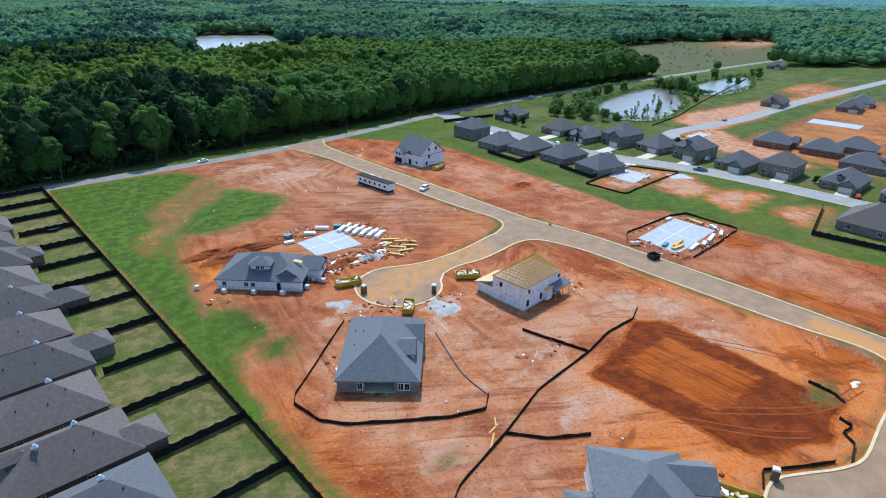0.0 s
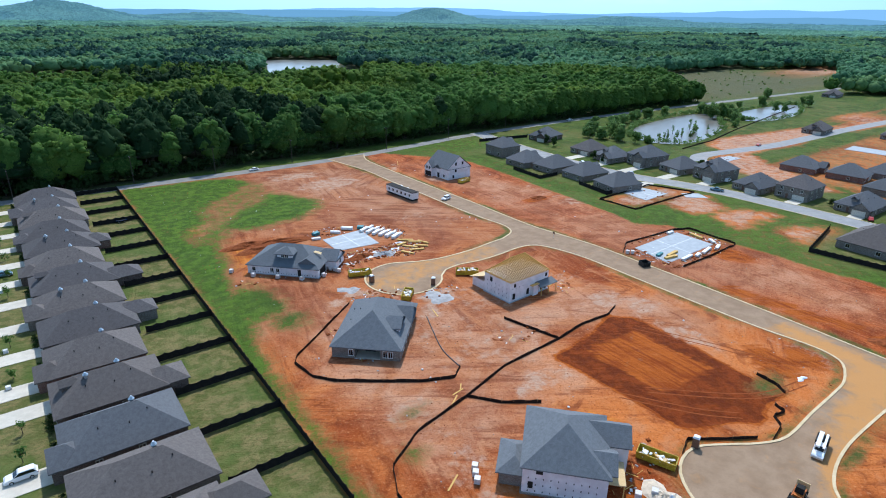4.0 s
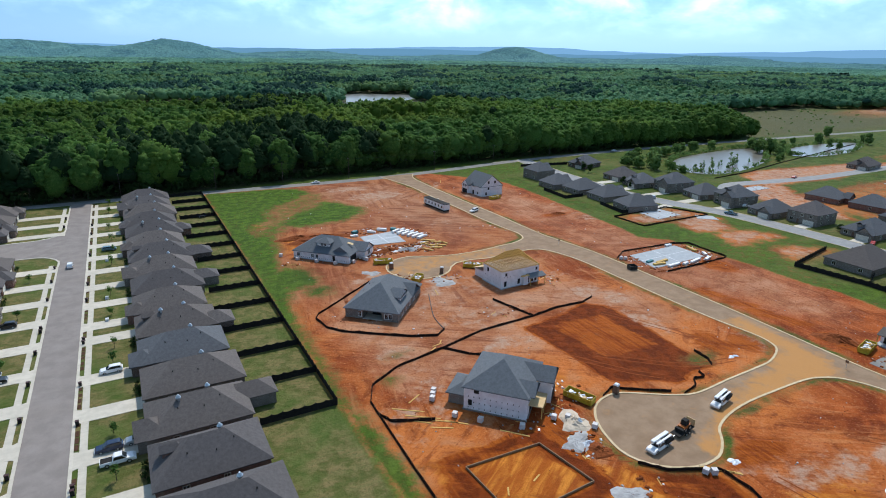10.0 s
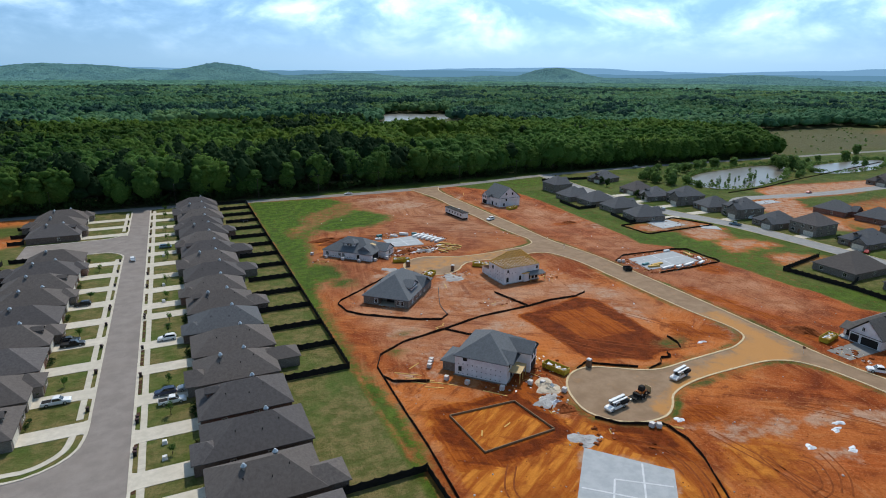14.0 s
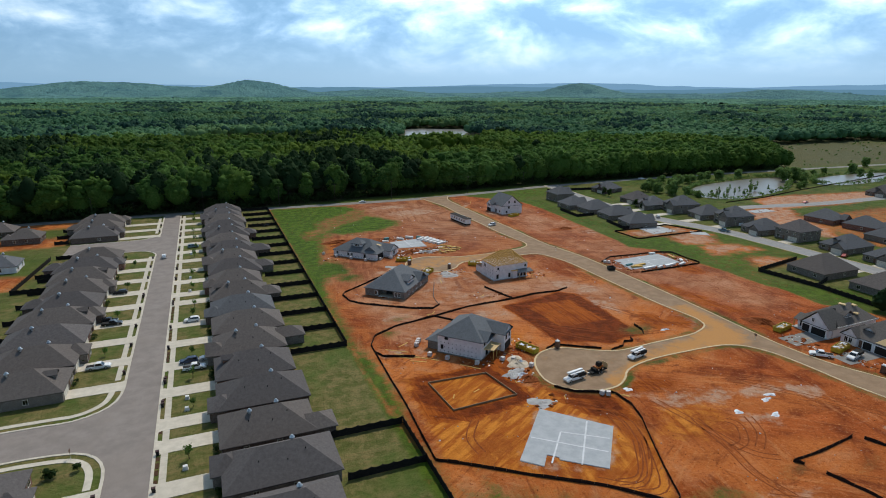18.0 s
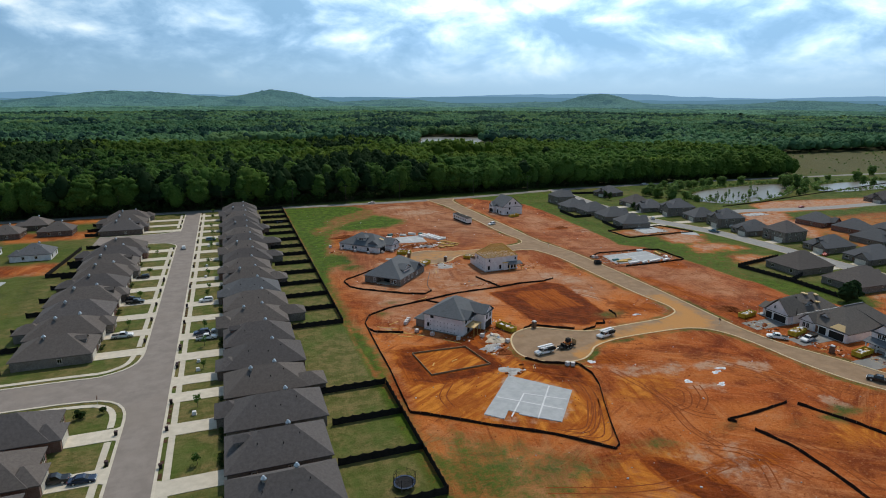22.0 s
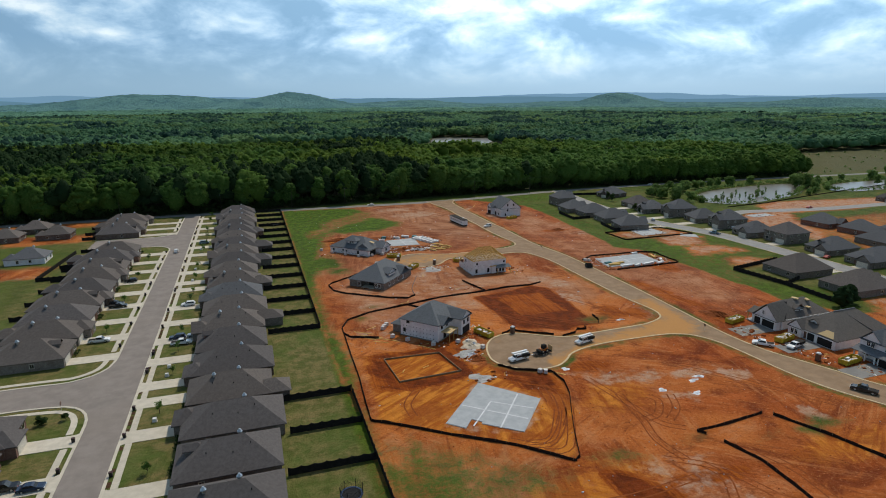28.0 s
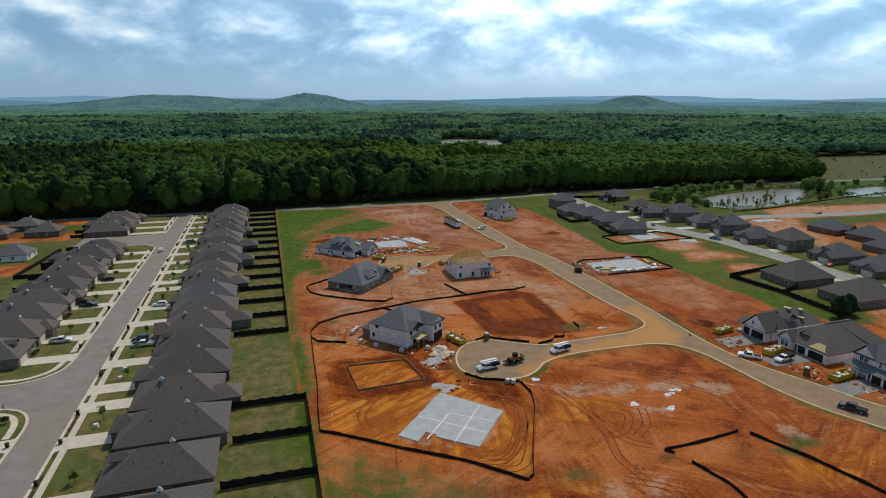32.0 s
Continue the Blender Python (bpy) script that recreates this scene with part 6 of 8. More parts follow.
def fence(a, b, label="black close-boarded garden fence with bowed tops", group="garden fences", panel=2.4):
    L = math.hypot(b[0] - a[0], b[1] - a[1])
    n = max(1, round(L / panel))
    key = round(L / n, 2)
    if key not in PANELS:
        PANELS[key] = fence_panel_mesh(key)
    f = thing("fence", a[0], a[1], math.degrees(math.atan2(b[1] - a[1], b[0] - a[0])), label, "fence", group)
    for i in range(n + 1):
        part("post", POST, None, f, m=pose(i * L / n, 0, 0))
        if i < n:
            part("panel", PANELS[key], None, f, m=pose(i * L / n, 0, 0))


for k in range(0, 15):      # lot lines, back garden side
    i = k + 6
    fence((-35.8 + E_BACK[min(i, 19)] + 0.6, -2.0 + LOT * k), (-0.1, -2.0 + LOT * k))
for k in range(-6, -2):
    fence((-35.8 + E_BACK[k + 6] + 0.6, -1.5 + LOT * k), (2.2, -1.5 + LOT * k))
for k in range(0, 14):
    fence((0.05, -2.0 + LOT * k), (0.05, -2.0 + LOT * (k + 1)))
for k in range(-6, -3):
    fence((2.4, -1.5 + LOT * k), (2.4, -1.5 + LOT * (k + 1)))
for a, b in (((174, 6.5), (204, 12.5)), ((174, 6.5), (177.5, -16.5)), ((177.5, -16.5), (199, -9)), ((177.5, -16.5), (177, -38)), ((177, -38), (190, -33)), ((173.5, 106), (170.6, 87.8)), ((170.6, 87.8), (190, 88)), ((167, 143), (165.5, 123)), ((165.5, 123), (177, 123)), ((196, 205), (230, 199))):
    fence(a, b, "black close-boarded fence round a back garden", "eastern garden fences")
for a, b in (((-103, 85), (-92, 85)), ((-99, 103), (-92, 103)), ((-97, 118), (-92, 118)), ((-97, 131), (-90, 131)), ((-103, 160), (-97, 160)), ((-104, 172), (-97, 172)), ((-104, 187), (-97, 187)), ((-103, 85), (-99, 131)), ((-98, 203), (-98, 160))):
    fence(a, b, "black close-boarded fence behind western gardens", "western garden fences")
for k in range(9):
    fence((-97, -9.3 + LOT * k), (-91, -9.3 + LOT * k), "black close-boarded fence behind western gardens", "western garden fences")

STAKE = Geo().box(0, 0, 0, 0.06, 0.06, 1.05).mesh("stake", MAT["stake"])


def silt_fence(pts, h=0.68, label="black silt fence on wooden stakes across the clay"):
    pts = smooth_line([p for a, b in zip(pts, pts[1:]) for p in (a, ((a[0] * 2 + b[0]) / 3, (a[1] * 2 + b[1]) / 3), ((a[0] + b[0] * 2) / 3, (a[1] + b[1] * 2) / 3))] + [pts[-1]], 2)
    f = thing("silt_fence", *pts[0], 0, label, "silt fence", "silt fences")
    ox, oy = pts[0]
    g = Geo()
    rnd = random.Random(len(pts) * 17 + int(ox * 10))
    top = [h * rnd.uniform(0.75, 1.1) for _ in pts]
    left, right, n = offset_line(pts, 0.04), offset_line(pts, -0.12), len(pts)
    v = [(x - ox, y - oy, 0) for x, y in left] + [(x - ox, y - oy, t) for (x, y), t in zip(left, top)]
    v += [(x - ox + .04, y - oy + .04, t) for (x, y), t in zip(left, top)] + [(x - ox, y - oy, 0) for x, y in right]
    g.hull(v, [(r * n + i, r * n + i + 1, (r + 1) * n + i + 1, (r + 1) * n + i) for i in range(n - 1) for r in range(3)])
    part("fabric", g, MAT["silt"], f)
    run = 0.0
    for i in range(len(pts) - 1):
        seg = math.dist(pts[i], pts[i + 1])
        while run < seg:
            t = run / seg
            part("stake", STAKE, None, f, m=pose(pts[i][0] + (pts[i + 1][0] - pts[i][0]) * t - ox, pts[i][1] + (pts[i + 1][1] - pts[i][1]) * t - oy, 0, rnd.uniform(-6, 6), rnd.uniform(-6, 6), rnd.uniform(0, 90)))
            run += 2.4
        run -= seg


SILT = [
    [(6.6, -4.5), (9.5, 1.5), (18, 6.5), (32, 9.7), (46, 13.6), (64.2, 14.8), (74, 16.4), (83.5, 16.0), (89, 18)],
    [(32, 9.7), (36.5, 4), (43, -0.5)],
    [(61.5, 24.6), (63.2, 18.5), (64.2, 14.8)], [(61.5, 24.6), (60.2, 30)],
    [(31.8, 59.9), (24.6, 54.5), (17, 48.7), (10, 43.5), (8.4, 41), (9.5, 34), (12.5, 30), (19.9, 24.5), (27.7, 19.1), (34, 16.5), (37.5, 19)],
    [(6.6, -4.5), (6.4, -9.5), (8, -13), (16, -16.5)],
    [(6.4, -10), (5.8, -26), (5.5, -40), (4.5, -55), (4.2, -62.7), (9, -66), (20.1, -74.4), (31, -82), (40.2, -91), (42, -90), (45.5, -82), (49.7, -73.4), (53.5, -66), (55.4, -60), (55.1, -54), (52, -52.3), (46.4, -49.5), (43, -45.5)],
    [(72.5, -91.5), (71.3, -90), (80, -89.8), (91, -88.6)], [(92.8, -90.0), (97.7, -101.1), (101, -112), (104, -124)], [(73.8, -95.2), (76, -103), (75.4, -112.4), (74, -122)],
    [(88.5, -20.5), (88, -25), (86.5, -27.5)], [(80.8, -28.2), (80, -30.5), (77.0, -29.9), (75, -32.2), (70, -33.2)], [(68, -31.3), (62, -27.5), (57, -24), (53, -25.6)],
    [(121.7, 41), (130, 46), (154.9, 44.6), (161, 42), (160.4, 24.2), (145, 23), (128, 23)],
    [(162.7, 85), (163.8, 67.7), (185, 68.2), (206, 68.4), (199, 87), (190, 86.4), (162.7, 85)],
    [(282, 124), (320, 128), (370, 140), (430, 152), (520, 170)],
]
for line in SILT:
    silt_fence(line)


def drain_line():
    """Grey plastic drain laid over the clay from the brick house."""
    line = smooth_line([(37.5, 19), (38.5, 27), (42, 36), (44.5, 42)], 4)
    g = Geo()
    for a, c in zip(line, line[1:]):
        g.cyl((*a, 0.1), (*c, 0.1), 0.13, 0.13, 6)
    tagged(part("drain_pipe", g, MAT["steel_dark"]), "dark grey plastic drain pipe laid over clay", "pipe")


drain_line()


def trench():
    f = thing("foundation_pit", 0, 0, 0, "shallow orange foundation pit edged with timber boards", "pit")
    c = [(14.1, -32.0), (15.0, -46.6), (32.3, -45.6), (30.2, -32.6)]
    for (a, b) in zip(c, c[1:] + c[:1]):
        part("board", Geo().beam((*a, 0.22), (*b, 0.22), 0.16, 0.44), MAT["stake"], f)


trench()

# ------------------------------------------------------------------ slabs and heaps


def slab(poly, label, joints, z=0.16):
    s = thing("foundation_slab", 0, 0, 0, label, "concrete slab", "foundation slabs")
    part("slab", Geo().prism(poly, 0, z), MAT["slab"], s)
    for i, (a, b) in enumerate(joints):
        part("joint", Geo().beam((*a, z + 0.004 * i), (*b, z + 0.004 * i), 0.36, 0.016), MAT["slab_joint"], s)
    part("footing", Geo().prism([(cx + (x - cx) * 1.02, cy + (y - cy) * 1.02) for cx, cy in [np.mean(poly, 0)] for x, y in poly], 0, z * 0.6), MAT["slab"], s)


P1 = [(20.1, -69.2), (23.6, -72.6), (26.1, -69.5), (28.0, -71.2), (27.6, -71.9), (35.1, -78.0), (45.2, -66.0), (34.0, -53.6)]


def on1(u, v):
    a, b, c, d = np.array(P1[0]), np.array(P1[5]), np.array(P1[6]), np.array(P1[7])
    return tuple((a * (1 - u) + b * u) * (1 - v) + (d * (1 - u) + c * u) * v)


slab(P1, "pale grey house slab with crossing pour joints", [(on1(0.36, 0.0), on1(0.36, 0.62)), (on1(0.7, 0.02), on1(0.66, 0.98)), (on1(0.02, 0.42), on1(0.98, 0.36)), (on1(0.36, 0.62), on1(0.98, 0.68))])
slab([(46.2, 95.2), (60.6, 93.6), (61.6, 108.4), (46.6, 107)], "blue-grey slab under plastic sheet between lumber stacks", [((47, 101), (61, 101)), ((54, 94.6), (54, 107.6))], 0.14)
slab([(127, 27.5), (153.5, 28.5), (153.6, 42.5), (129, 41.5)], "pale slab laid out with pipes and lumber", [((140, 28), (141, 42)), ((128, 35), (153.5, 36))], 0.14)
slab([(178, 73), (194, 74), (193, 86), (179, 85)], "pale slab inside a silt fence", [((186, 73.5), (186, 85.5))], 0.14)
slab([(196, 66), (203, 60), (206, 66), (200, 71)], "rough grey concrete pad on bare earth", [], 0.1)
slab([(364, 70), (366, 44), (380, 45), (379, 71)], "long white slab under plastic", [], 0.14)
slab([(272, 92), (288, 92), (288, 99), (272, 99)], "pale slab in torn red earth", [], 0.14)
slab([(-127, 76), (-117, 74), (-116, 84), (-126, 86)], "small pale slab by a green verge", [], 0.14)


def tyre_tracks(pts, gap=1.7, w=0.34):
    line = smooth_line(pts, 5)
    g = Geo()
    for i, s in enumerate((-1, 1)):
        r = ribbon(offset_line(line, s * gap / 2), w, 0.012 + 0.004 * i)
        g.hull(r.v, r.f)
    tagged(part("tyre_tracks", g, MAT["track"]), "pair of dark tyre ruts in the clay", "tyre tracks", kind="stuff")


for line in ([(62, -60), (64, -72), (66, -84), (70, -88)], [(58, -96), (66, -102), (70, -112)], [(78, -100), (80, -108), (79, -118)], [(64, -100), (65, -105), (61, -112)], [(65, -70), (63, -82), (61, -90), (62, -98)], [(64, -82), (68, -81), (72, -76), (71, -73)], [(69, -84), (74, -80), (77, -74)], [(31, -80), (38, -84), (46, -76), (50, -66)], [(34, -82), (40, -82), (47, -72)], [(36, -86), (42, -86), (50, -72)], [(58, -8), (66, -20), (72, -26)], [(88, -60), (98, -72), (112, -92)], [(47, -58), (50, -64), (48, -72), (44, -78)],
             [(44, -55), (48, -60), (47, -68)], [(18, -52), (14, -58), (14, -64)], [(20, -98), (40, -104), (60, -103)], [(112, -37), (120, -35), (130, -38)], [(64, -10), (80, -24), (94, -28)], [(84, 8), (92, -8), (98, -24)], [(43, -44), (38, -40), (36, -30)]):
    tyre_tracks(line)


def heap(name, x, y, rx, ry, h, mat, label, seed):
    """A rough mound of loose stuff."""
    r = random.Random(seed)
    n, rings = 18, 6
    v = [(x, y, h)]
    for j in range(1, rings + 1):
        t = j / rings
        for i in range(n):
            q = 2 * math.pi * i / n
            w = (1 + .28 * math.sin(2 * q + seed) + .2 * math.sin(3 * q + seed * 2) + .12 * math.sin(5 * q + seed * 3)) * (1 + r.uniform(-0.12, 0.12))
            v.append((x + rx * t * w * math.cos(q), y + ry * t * w * math.sin(q), max(0, h * (1 - t**1.5) * r.uniform(0.7, 1.25)) if j < rings else -0.02))
    f = [(0, 1 + i, 1 + (i + 1) % n) for i in range(n)]
    g = Geo().hull(v, f + [(1 + (j - 1) * n + i, 1 + j * n + i, 1 + j * n + (i + 1) % n, 1 + (j - 1) * n + (i + 1) % n) for j in range(1, rings) for i in range(n)])
    ob = part(name, g, MAT[mat])
    return tagged(ob, label, name.replace("_", " "), kind="stuff")


heap("clay_heap", 31, 112, 11, 5, 1.6, "clay_pile", "heap of loose dark red clay", 1)
heap("clay_heap", 24, 116, 7, 4, 1.1, "clay_pile", "heap of loose dark red clay", 2)
heap("clay_heap", 129, -34, 3.5, 5, 1.2, "clay_pile", "heap of loose dark red clay", 3)
heap("clay_heap", 50, 86.5, 5, 2.6, 0.9, "clay_pile", "heap of loose dark red clay", 14)
heap("rubble_heap", 57, 84.5, 3.6, 2.4, 0.8, "gravel", "heap of broken blocks and pale rubble", 15)
heap("clay_heap", 143, 101, 4, 2, 0.8, "clay_pile", "heap of loose dark red clay", 4)
heap("sand_heap", 41.0, -30.0, 3.6, 3.0, 1.0, "sand", "heap of cream builders sand by the kerb", 5)
heap("gravel_heap", 37.2, -35.6, 3.4, 2.6, 0.45, "gravel", "spread of pale grey gravel and rubble", 6)
heap("clay_heap", 39.4, -39.6, 2.6, 2.0, 0.8, "clay_pile", "heap of loose dark red clay", 11)
heap("plastic_sheet", 41.6, -31.0, 1.2, 0.7, 1.25, "plastic", "crumpled white plastic sheet on a sand heap", 12)
heap("plastic_sheet", 38.4, -36.8, 1.5, 0.9, 0.7, "plastic", "crumpled white plastic sheet on rubble", 13)
heap("gravel_heap", 35.6, 67.2, 3.0, 2.4, 0.14, "gravel", "round spread of pale grey gravel on clay", 16)
heap("gravel_heap", 53.6, 49.4, 4.4, 3.6, 0.14, "gravel", "wide spread of pale grey gravel on clay", 17)
heap("gravel_heap", 36, -51.0, 3.4, 2.2, 0.25, "gravel", "spread of pale grey gravel and rubble", 10)
for i, (x, y) in enumerate(((76.5, -71.8), (83.6, -75.8), (87.5, -70.0), (95, -27), (90.5, -68.6), (44, 84), (52.5, 85), (55.5, 87.5), (47.5, 88.6), (62, 86.6), (66.4, 90.4), (42.6, 97.6), (59.5, -53.5))):
    heap("plastic_sheet", x, y, 1.35, 0.8, 0.28, "plastic", "crumpled white plastic sheet on the clay", 30 + i)

# ------------------------------------------------------------------ site things


def pallet(x, y, rz, mat="pallet", label="wrapped cube of bricks on the clay", h=1.0):
    p = thing("brick_pallet", x, y, rz, label, "pallet", "wrapped pallets")
    part("load", Geo().box(0, 0, 0.12, 1.05, 1.05, h, 0, 0.97), MAT[mat], p)
    part("base", Geo().box(0, 0, 0, 1.1, 0.12, 0.12).box(0, -0.45, 0, 1.1, 0.12, 0.12).box(0, 0.45, 0, 1.1, 0.12, 0.12), MAT["stake"], p)


for x, y, r in ((17.0, 91.3, 20), (22.4, 86.0, 40), (27.6, 80.9, 30), (33.8, 79.6, 10), (12.6, 97.5, 50), (36.4, 83.8, 30), (37.4, 82.6, 70), (38.4, 81.2, 10), (38.9, 80.0, 44),
                (20.2, -17.2, 40), (23.9, -21.2, 36), (30.3, -26.9, 45), (37.9, -27.4, 35), (40.6, -28.6, 30), (18.8, -9.8, 42), (19.6, -8.4, 45), (20.5, -7.1, 40),
                (52.0, -53.2, 20), (53.2, -54.0, 60), (43.4, -33.6, 30), (122.8, 40, 20), (124, 39, 40)):
    pallet(x, y, r)


def lumber_stack(x, y, rz, L, w, h, mat="white", label="white-wrapped lumber stack on the clay"):
    s = thing("lumber_stack", x, y, rz, label, "lumber stack", "lumber stacks")
    n = max(2, int(h / 0.3))
    for i in range(n):
        part("layer", Geo().box(0.06 * (-1) ** i, 0, 0.1 + i * h / n, L, w - 0.06 * (i % 2), h / n - 0.03), MAT[mat if i == n - 1 or mat != "white" else "white"], s)
    for q in (-0.35, 0.35):
        part("bearer", Geo().box(q * L, 0, 0, 0.15, w, 0.1), MAT["stake"], s)


for i in range(6):
    lumber_stack(62.4 + i * 1.2, 107.0 - i * 2.3, 30, 4.6, 1.2, 0.9)
    lumber_stack(65.8 + i * 0.9, 108.4 - i * 2.4, 30, 3.6, 1.1, 0.6)
lumber_stack(58, 111.5, -40, 4, 1.3, 1.0), lumber_stack(53, 110.5, -40, 3.4, 1.2, 0.8), lumber_stack(46.5, 112.5, 20, 2.4, 1.6, 1.0, "teal", "teal tarpaulin over a material stack")
lumber_stack(62.5, 109.8, -40, 2.2, 1.5, 1.0, "teal", "teal tarpaulin over a material stack"), lumber_stack(44.8, 108.5, -10, 3, 1.2, 0.7)
for x, y, r, L in ((69.4, 91, -35, 5.5), (71.5, 87.5, -35, 5), (67.5, 85, -50, 5), (71, 83.5, -40, 4.5), (68, 81.5, -20, 4.8), (64, 81, -60, 4.4), (73.4, 86, -70, 4.2), (66.4, 88.4, 10, 4.0)):
    lumber_stack(x, y, r, L, 0.9, 0.35, "lumber", "loose pile of pine lumber")
for x, y, r, L, c in ((130, 33, 10, 3.2, "teal"), (131, 29.5, -8, 5, "lumber"), (135, 26.4, 5, 6, "white"), (146, 26.2, 12, 6.5, "white"), (152, 25.8, 20, 4, "white"), (155.5, 30, 60, 3, "white"), (151, 43.3, 0, 3, "white"), (155.5, 36, 80, 5, "lumber"), (134, 31, 8, 6, "lumber"), (140, 25.6, 15, 3, "white")):
    lumber_stack(x, y, r, L, 1.1, 0.7, c, {"teal": "teal tarpaulin over a material stack", "lumber": "loose pile of pine lumber", "white": "white-wrapped lumber stack on the clay"}[c])


def plank(x, y, rz, L):
    p = part("plank", Geo().box(0, 0, 0, L, 0.28, 0.09), MAT["lumber"], m=pose(x, y, 0.01, 0, 0, rz))
    tagged(p, "loose pine plank lying on the clay", "plank", "loose planks")


for x, y, r, L in ((12.5, -10.8, -36, 7), (14.2, -14.4, -36, 7.5), (13.0, -15.6, -40, 5), (17.3, -17.6, -36, 6), (16.0, -19.4, -30, 4.6), (19.5, -19.2, -42, 5), (28, -27.6, -48, 6), (15.5, -7.5, 30, 4), (17.6, -40.5, 60, 2), (24, -40, 25, 2.2), (54.4, -53.4, -45, 6.5), (55.4, -54.0, -45, 6.5), (56.0, -54.8, -48, 5),
                   (47.5, 42.5, 75, 4), (31.5, 12.0, 10, 3), (33, 13, 50, 2.4), (29, 10, 35, 4), (84.8, 37.5, 20, 3), (85.5, 40, -30, 3.4), (126, 186, 60, 7), (104, 176, -62, 8), (103.4, 177, -62, 8)):
    plank(x, y, r, L)


for cx, cy, sx, sy in ((128.6, -48.0, 12.5, 6.4), (131.5, -62.5, 13.0, 5.6), (134.5, -80.5, 12.5, 6.0)):
    structure("driveway", Geo().box(cx, cy, 0, sx, sy, 0.06), MAT["road_back"], "grey gravel drive before a house shell", "driveway")


def debris(cx, cy, rx, ry, n, seed, rz=0.0):
    """Off-cuts, sheets and scraps strewn round a building plot, one object a material."""
    rnd = random.Random(seed)
    kinds = {"lumber": (Geo(), "pine off-cuts strewn over the clay"), "white": (Geo(), "scraps of white board and wrap strewn over the clay"), "gravel": (Geo(), "grey rubble and broken blocks on the clay"), "clay_pile": (Geo(), "dug red clods round a building plot")}
    for _ in range(n):
        q, d = rnd.uniform(0, 6.283), math.sqrt(rnd.random())
        u, v = math.cos(q) * d * rx, math.sin(q) * d * ry
        x, y = cx + u * math.cos(rz) - v * math.sin(rz), cy + u * math.sin(rz) + v * math.cos(rz)
        m = rnd.choice(("lumber", "white", "gravel", "gravel", "clay_pile", "clay_pile"))
        L, w, t = {"lumber": (rnd.uniform(.5, 2.6), rnd.uniform(.08, .22), .08), "white": (rnd.uniform(.2, .9), rnd.uniform(.15, .5), rnd.uniform(.05, .2)), "gravel": (rnd.uniform(.2, .7), rnd.uniform(.2, .5), .15), "clay_pile": (rnd.uniform(.4, 1.4), rnd.uniform(.3, 1.0), rnd.uniform(.1, .35))}[m]
        kinds[m][0].box(x, y, -0.01, L, w, t, rnd.uniform(0, 3.14), rnd.uniform(.55, .95))
    for m, (g, label) in kinds.items():
        if g.f:
            tagged(part("debris", g, MAT[m]), label, "building debris", kind="stuff")


for i, spec in enumerate(((52, 87, 12, 5, 260), (64, 85, 9, 6, 200), (42, 88, 5, 10, 130), (70, 100, 4, 9, 60), (34, 84, 5, 4, 40), (52, 113, 9, 4, 60), (24, 88, 14, 3, 45), (140, 24.5, 16, 2.2, 80), (157, 34, 2.5, 9, 50), (126, 34, 3.5, 9, 50), (141, 45, 13, 1.6, 40), (86, 37, 4, 6, 40),
                           (44, -20, 7, 5, 50), (38, -37, 4, 4, 60), (34, -26, 9, 3, 36), (126.5, -49, 4, 6, 50), (131, -66, 4, 9, 60), (137, -83, 4, 8, 50), (56, 52, 6, 3, 30), (40, 60, 8, 4, 44), (22, 40, 3, 12, 26), (58, 22, 8, 4, 20), (38, -51, 6, 3, 26), (282, 97, 12, 6, 60), (186, 78, 12, 6, 40))):
    debris(*spec, seed=900 + i)


def dumpster(x, y, rz, mat="dumpster", L=6.6, label="yellow roll-off dumpster full of building waste", fill=True):
    d = thing("dumpster", x, y, rz, label, "dumpster", "dumpsters")
    w, h = 2.4, 1.5
    g = Geo()
    for s in (-1, 1):
        g.hull([(-L / 2, s * w / 2, .15), (L / 2, s * w / 2, .15), (L / 2, s * (w / 2 + .12), h), (-L / 2, s * (w / 2 + .12), h), (-L / 2, s * (w / 2 - .08), .15), (L / 2, s * (w / 2 - .08), .15), (L / 2, s * (w / 2 + .04), h), (-L / 2, s * (w / 2 + .04), h)],
               [(0, 1, 2, 3), (7, 6, 5, 4), (3, 2, 6, 7), (0, 3, 7, 4), (1, 5, 6, 2)])
    g.box(-L / 2, 0, .15, .1, w, h - .15).box(L / 2, 0, .15, .1, w, h - .15).box(0, 0, .15, L, w, .08)
    part("body", g, MAT[mat], d)
    for i in range(7):
        for s in (-1, 1):
            part("rib", Geo().box(-L / 2 + 0.4 + i * (L - 0.8) / 6, s * (w / 2 + .12), .2, .12, .1, h - .25), MAT[mat], d)
    for s in (-1, 1):
        part("rail", Geo().box(0, s * .6, 0, L, .12, .15), MAT["rubber"], d)
    if fill:
        r = random.Random(int(x * 7 + y))
        for i in range(26):
            part("debris", Geo().box(r.uniform(-L / 2 + .5, L / 2 - .5), r.uniform(-.8, .8), r.uniform(.5, 1.3), r.uniform(.3, 1.3), r.uniform(.2, .7), r.uniform(.1, .35), r.uniform(0, 3)), MAT[r.choice(["osb", "white", "lumber", "pallet", "plastic"])], d)


dumpster(69.6, 57.2, -37), dumpster(47.6, -24.0, -68), dumpster(43.0, 74.6, -18), dumpster(46.8, 54.6, 46, L=5.4), dumpster(132, 138.4, 18)
dumpster(129.3, -40.6, 12), dumpster(131.6, -57.6, 14), dumpster(135.6, -75.3, 8)
dumpster(118.8, 30.6, -15, "dumpster_dark", 2.6, "small dark green dumpster at the kerb", False)


